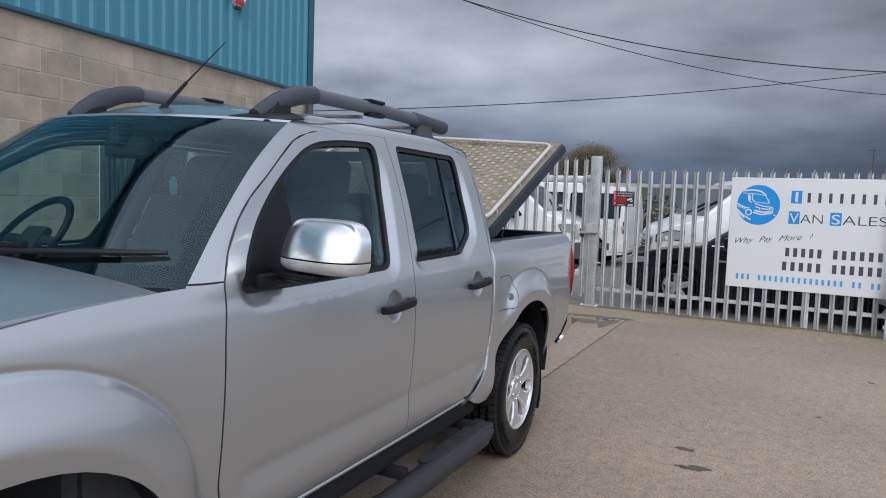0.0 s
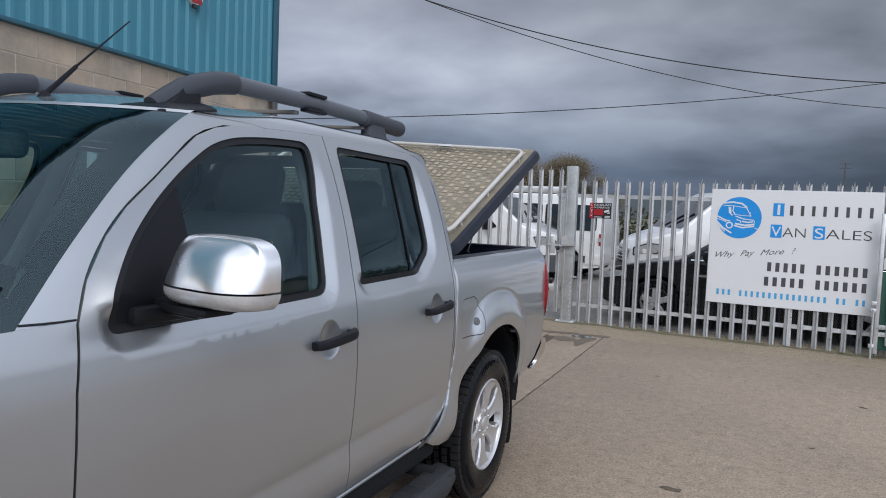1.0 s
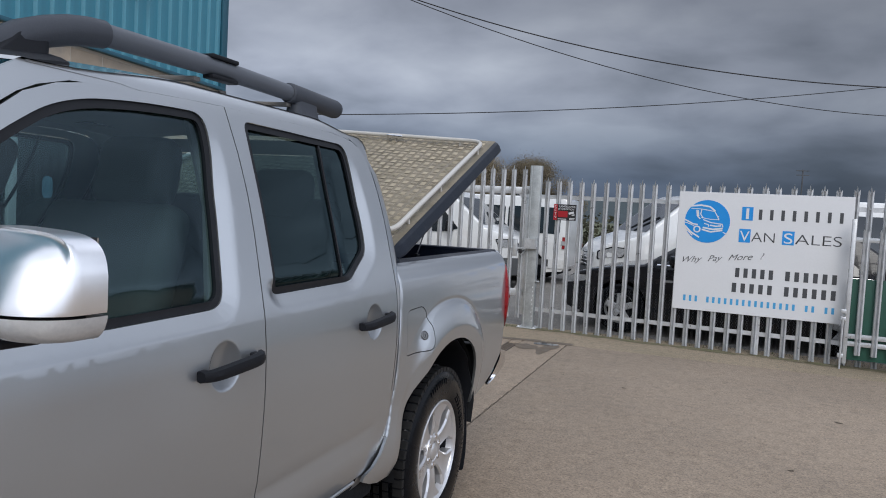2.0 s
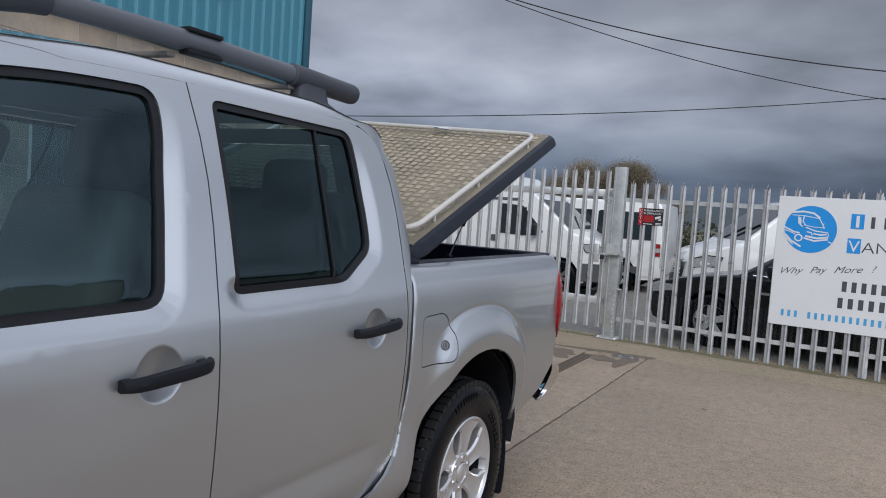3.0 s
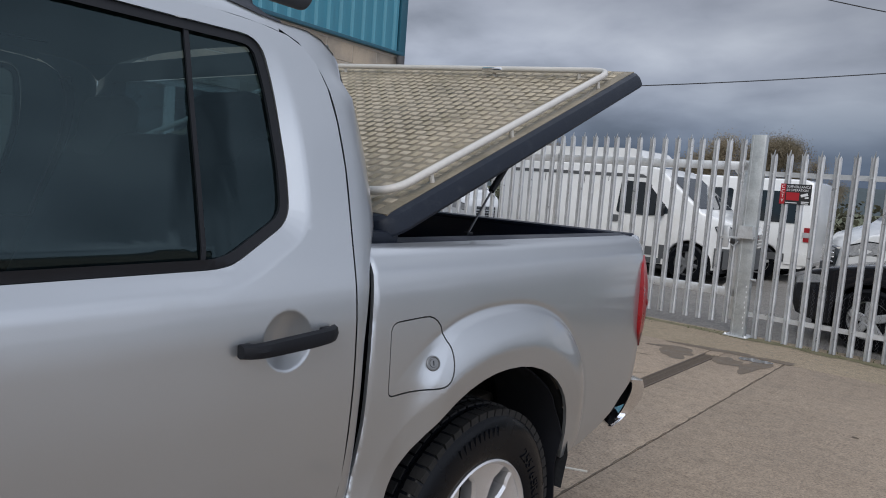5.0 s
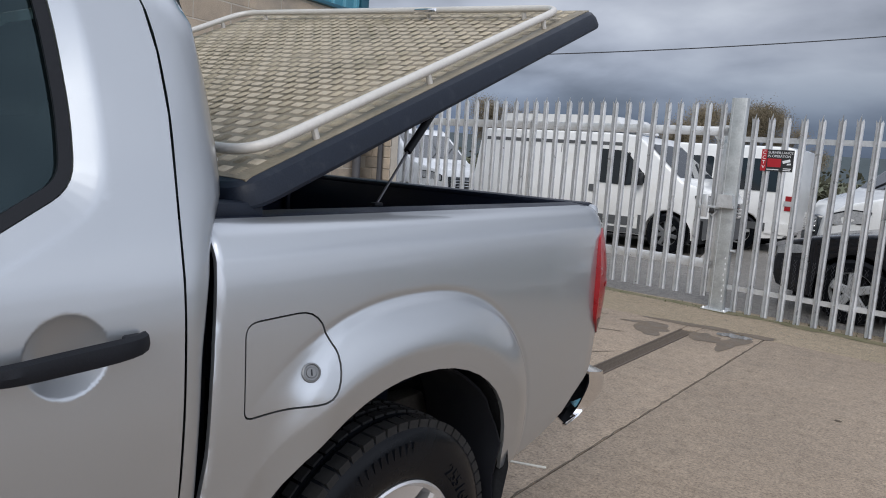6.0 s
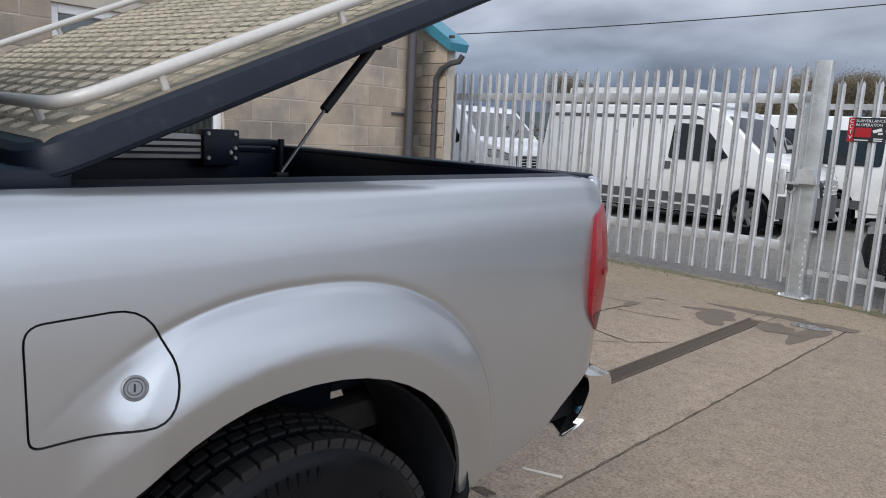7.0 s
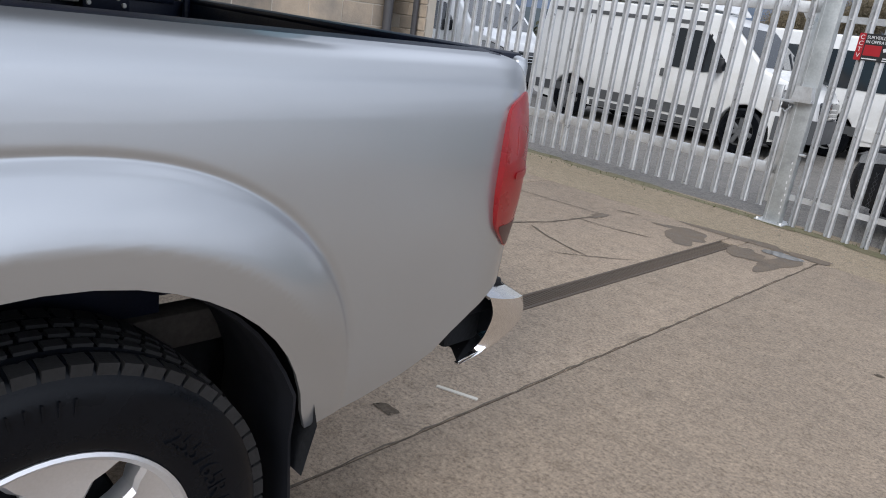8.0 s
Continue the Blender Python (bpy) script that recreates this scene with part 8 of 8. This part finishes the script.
def estate_car(label, m):
    """A black hatchback-estate, nose towards -x."""
    v = thing("car", label, "car")
    v.matrix_basis = m
    W, F, R = 0.90, -1.33, 1.33
    ol = [(-2.08, 0.28), (-2.14, 0.42), (-2.13, 0.56), (-2.08, 0.68), (-1.95, 0.765), (-1.75, 0.82), (-1.40, 0.885), (-1.05, 0.93), (-0.30, 1.40), (0.1, 1.46), (1.4, 1.43), (2.02, 0.98), (2.15, 0.90), (2.17, 0.45), (2.05, 0.28)] + arch_cut(R, 0.36, zb=0.22)[::-1] + [(0.7, 0.20), (-0.7, 0.20)] + arch_cut(F, 0.36, zb=0.22)[::-1] + [(-1.95, 0.24)]
    plan = lambda u: 1.0 - 0.26 * max(0.0, (-1.45 - u) / 0.75) ** 2 - 0.12 * max(0.0, (u - 1.6) / 0.57) ** 2
    part("body", body_mesh(ol, W, 0.90, 0.42, 0.09, 0.5, plan), CAR_BLACK, v, angle=62)
    part("underbody", box((-1.9, -0.72, 0.18), (1.9, 0.72, 0.55)), CAVITY, v, angle=0)
    for s in (-1, 1):
        sp = lambda pts, t=0.006: side_plate(pts, W, 0.90, 0.42, s, t, plan)
        part("side_window", sp(round_corners([(-0.80, 0.96), (-0.22, 1.34), (0.22, 1.37), (0.20, 0.96)], 0.03), 0.008), CAR_GLASS, v)
        part("side_window", sp(round_corners([(0.28, 0.96), (0.30, 1.37), (1.15, 1.33), (1.50, 0.98)], 0.03), 0.008), CAR_GLASS, v)
        part("window_trim", sp([(-0.88, 0.935), (1.58, 0.945), (1.58, 0.957), (-0.88, 0.95)], 0.012), CHROME, v)
        part("headlight", sp(round_corners([(-2.10, 0.60), (-1.82, 0.65), (-1.76, 0.73), (-1.98, 0.725), (-2.10, 0.67)], 0.02), 0.012), HEADLAMP, v)
        part("side_repeater", sp([(-0.78, 0.72), (-0.66, 0.72), (-0.66, 0.75), (-0.78, 0.75)], 0.012), CLEAR_LENS, v)
        part("door_line", sp([(-0.62, 0.30), (-0.61, 0.30), (-0.61, 0.92), (-0.62, 0.92)], 0.002), SEAL, v)
        part("door_mirror", box((-0.72, min(s * 0.84, s * 1.02), 0.94), (-0.60, max(s * 0.84, s * 1.02), 1.07), 0.03), CAR_BLACK, v)
    part("windscreen", cross_plate((-0.98, 0.97), (-0.34, 1.38), 0.74, 0.62), CAR_GLASS, v)
    part("grille", box((-2.155, -0.36, 0.42), (-2.08, 0.36, 0.62), 0.02), VAN_GREY, v)
    add_wheels(v, (F, R), W, 0.325, 0.21, "star")
    return v


panel_van("dirty white panel van with grey bumpers parked beyond the gate", Matrix.Translation((-4.865, 11.15, -0.02)), high=True)
panel_van("white minibus with dark side windows parked behind panel van", Matrix.Translation((-4.33, 13.40, -0.02)) @ Matrix.Rotation(radians(180), 4, "Z"), windows=True)
panel_van("white van with sloping bonnet parked on asphalt far off", Matrix.Translation((-11.0, 11.9, -0.02)) @ Matrix.Rotation(radians(-8), 4, "Z"))
panel_van("large white van facing the yard fence behind a black car", Matrix.Translation((1.27, 10.5, -0.02)) @ Matrix.Rotation(radians(203), 4, "Z") @ Matrix.Scale(1.04, 4), windows=True)
estate_car("black estate car with alloy wheels parked behind the fence", Matrix.Translation((1.32, 7.45, -0.02)) @ Matrix.Rotation(radians(-3), 4, "Z"))

# ---- far things: cables, mast, trees, hedge, hills ----
def hanging(a, b, sag, label, r, first=0.0):
    """A cable from a through b and on past it, sagging between the two; first: where it starts, in parts of the way to b."""
    a, b = Vector(a), Vector(b)
    us = [first + (1.9 - first) * i / 60 for i in range(61)]
    pts = [a + (b - a) * u - Vector((0, 0, sag * 4 * u * (1 - u))) for u in us]
    return tagged(part("overhead_cable", tube(pts, r, 6), WIRE), label, "cable", "overhead cables")


hanging((-11.24, 13.11, 3.81), (4.93, 23.72, 6.14), 0.25, "thin black overhead cable beyond the outbuilding", 0.013, -0.3)
hanging((-5.77, 4.80, 5.37), (2.31, 7.11, 3.33), 0.42, "black overhead cable running from the hall wall", 0.0075)
hanging((-5.84, 4.49, 5.46), (4.44, 11.40, 3.51), 0.68, "thin black overhead cable against the cloud", 0.0065)
mast = thing("mast", "thin grey mast with short cross-arms far beyond the fence", "mast", at=(5.3, 40, 0))
part("pole", tube([(0, 0, -0.05), (0, 0, 4.75)], 0.035, 8), PIPE, mast)
for z in (4.45, 4.68):
    part("cross_arm", box((-0.32, -0.03, z - 0.02), (0.32, 0.03, z + 0.02)), PIPE, mast)


def twig_tree(at, h, spread, seed, n_leaf, material):
    """A bushy half-bare tree: trunk, forking limbs, and clumps of small leaves on the twigs."""
    rg = random.Random(seed)
    t = thing("tree", "bushy brown half-bare tree beyond the vans", "tree", "far trees", at=at)
    bm = bmesh.new()
    tips = []

    def limb(p, d, ln, r, depth):
        q = p + d * ln
        add_tube(bm, [p, (p + q) / 2 + Vector((rg.uniform(-1, 1), rg.uniform(-1, 1), 0)) * ln * 0.08, q], [r, r * 0.8, r * 0.6], 6, False, False)
        if depth == 0:
            tips.append(q)
            return
        for k in range(3 if depth > 1 else 4):
            nd = (d + Vector((rg.uniform(-1, 1) * spread, rg.uniform(-1, 1) * spread, rg.uniform(-0.2, 0.5)))).normalized()
            limb(q, nd, ln * rg.uniform(0.55, 0.8), r * 0.55, depth - 1)
        tips.append(q)
    limb(Vector((0, 0, 0)), Vector((0, 0, 1)), h * 0.36, h * 0.035, 3)
    bmesh.ops.recalc_face_normals(bm, faces=bm.faces)
    part("trunk", bm, BARK, t)
    vs, fs = [], []
    for k in range(n_leaf):
        c = rg.choice(tips) + Vector((rg.gauss(0, 1), rg.gauss(0, 1), rg.gauss(0, 0.8))) * h * 0.062
        s = rg.uniform(0.009, 0.024) * h / 3.5
        a, b = Vector((rg.uniform(-1, 1), rg.uniform(-1, 1), rg.uniform(-1, 1))).normalized(), Vector((rg.uniform(-1, 1), rg.uniform(-1, 1), rg.uniform(-1, 1)))
        b = (b - a * b.dot(a)).normalized()
        i = len(vs)
        vs += [c + a * s, c + b * s * 0.6, c - a * s, c - b * s * 0.6]
        fs.append((i, i + 1, i + 2, i + 3))
    me = bpy.data.meshes.new("crown")
    me.from_pydata([tuple(v) for v in vs], [], fs)
    me.materials.append(material)
    o = new("crown", me)
    o.parent = t


for k, (x, y, h) in enumerate(((-7.2, 25.0, 4.3), (-6.0, 26.0, 4.1), (-8.8, 25.5, 3.9), (-5.0, 27.0, 3.3), (-13.5, 22.0, 3.6), (-16.0, 23.0, 4.0))):
    twig_tree((x, y, -0.04), h * 0.92, 0.75, k + 5, 42000, LEAF)
# scrub hedge along the far side of the road
rg = random.Random(21)
vs, fs = [], []
for k in range(26000):
    x = rg.uniform(-24, 26)
    top = 1.55 + 0.35 * math.sin(x * 0.9) + 0.25 * math.sin(x * 2.3 + 1)
    c = Vector((x, 21.5 + rg.gauss(0, 0.7), abs(rg.gauss(0, 0.5)) * top + 0.05))
    if c.z > top * 1.15:
        continue
    s = rg.uniform(0.05, 0.14)
    a = Vector((rg.uniform(-1, 1), rg.uniform(-1, 1), rg.uniform(-1, 1))).normalized()
    b = Vector((rg.uniform(-1, 1), rg.uniform(-1, 1), rg.uniform(-1, 1)))
    b = (b - a * b.dot(a)).normalized()
    i = len(vs)
    vs += [c + a * s, c + b * s * 0.6, c - a * s, c - b * s * 0.6]
    fs.append((i, i + 1, i + 2, i + 3))
me = bpy.data.meshes.new("hedge")
me.from_pydata([tuple(v) for v in vs], [], fs)
me.materials.append(HEDGE)
tagged(new("hedge", me), "dark scrubby hedge behind the parked vans", "hedge", kind="stuff")
bm = bmesh.new()
rows = []
for x in range(-700, 701, 20):
    h = 7 + 7 * noise.noise(Vector((x * 0.004, 3.0, 0))) + 2.0 * noise.noise(Vector((x * 0.03, 1.0, 0)))
    rows.append((bm.verts.new((x, 330, -1)), bm.verts.new((x, 420, max(3, h + 7)))))
for a, b in zip(rows, rows[1:]):
    bm.faces.new((a[0], b[0], b[1], a[1]))
tagged(part("backdrop", bm, HILL, angle=60), "low dark wooded hills on the horizon", "hills", kind="structure")

# ---- block courses of the walls (last: many small pieces) ----
rg = random.Random(4)
BL, BH, J = 0.440, 0.215, 0.010
block_me = [mesh_from("block", box((-0.02, -BL / 2 + rg.uniform(0, 0.002), -BH / 2), (rg.uniform(-0.001, 0.002), BL / 2, BH / 2), 0.004, 1), BLOCK, 25) for _ in range(4)]
half_me = mesh_from("block", box((-0.02, -0.1075, -BH / 2), (0.0, 0.1075, BH / 2), 0.004, 1), BLOCK, 25)
rest = bmesh.new()
rows_n = int(CLAD_Z / (BH + J))
count = 0
for r in range(rows_n):
    z = 0.01 + r * (BH + J) + BH / 2
    y = -BL / 2 if r % 2 == 0 else -0.1075
    first = True
    while y > -LEN:
        ln = 0.215 if (first and r % 2) else BL
        lo, hi = y - ln / 2, y + ln / 2
        inwin = WZ0 - 0.02 < z + BH / 2 and z - BH / 2 < WZ1 + 0.02 and hi > WY0 and lo < WY1
        if not inwin:
            if y > -6.6 and count < 300:
                o = new("block", half_me if ln < 0.3 else rg.choice(block_me))
                o.parent = hall
                o.matrix_basis = pose(rg.uniform(-0.001, 0.002), y, z)
                count += 1
            elif y > -14:
                add_box(rest, (-0.02, lo, z - BH / 2), (0.001, hi, z + BH / 2))
        elif inwin and lo < WY0 < hi and WY0 - lo > 0.05:
            add_box(rest, (-0.02, lo, z - BH / 2), (0.001, WY0, z + BH / 2))
        elif inwin and lo < WY1 < hi and hi - WY1 > 0.05:
            add_box(rest, (-0.02, WY1, z - BH / 2), (0.001, hi, z + BH / 2))
        y -= ln / 2 + J + (BL / 2)
        first = False
p = part("masonry", rest, BLOCK, hall, angle=0)
p["kind"] = "stuff"
# thinner stone courses on the outbuilding's end wall
stone_me = {}
for r in range(20):
    z0 = 0.01 + r * 0.142
    z1 = z0 + 0.132
    x = OUT_X
    k = 0
    while x > -5.5:
        ln = rg.choice((0.22, 0.30, 0.38)) if k else (0.30 if r % 2 else 0.19)
        lim = OUT_X - (z1 - 2.36) / 0.643 if z1 > 2.30 else OUT_X + 1
        if x < lim - 0.05 or z1 < 2.34:
            key = round(ln, 2)
            if key not in stone_me:
                stone_me[key] = mesh_from("stone", box((-ln / 2, 0, -0.066), (ln / 2, 0.03, 0.066), 0.005, 1), BLOCK, 25)
            o = new("stone", stone_me[key])
            o.parent = lean
            o.matrix_basis = pose(x - ln / 2, OUT_Y - 0.001 - rg.uniform(0, 0.004), (z0 + z1) / 2)
        x -= ln + 0.010
        k += 1
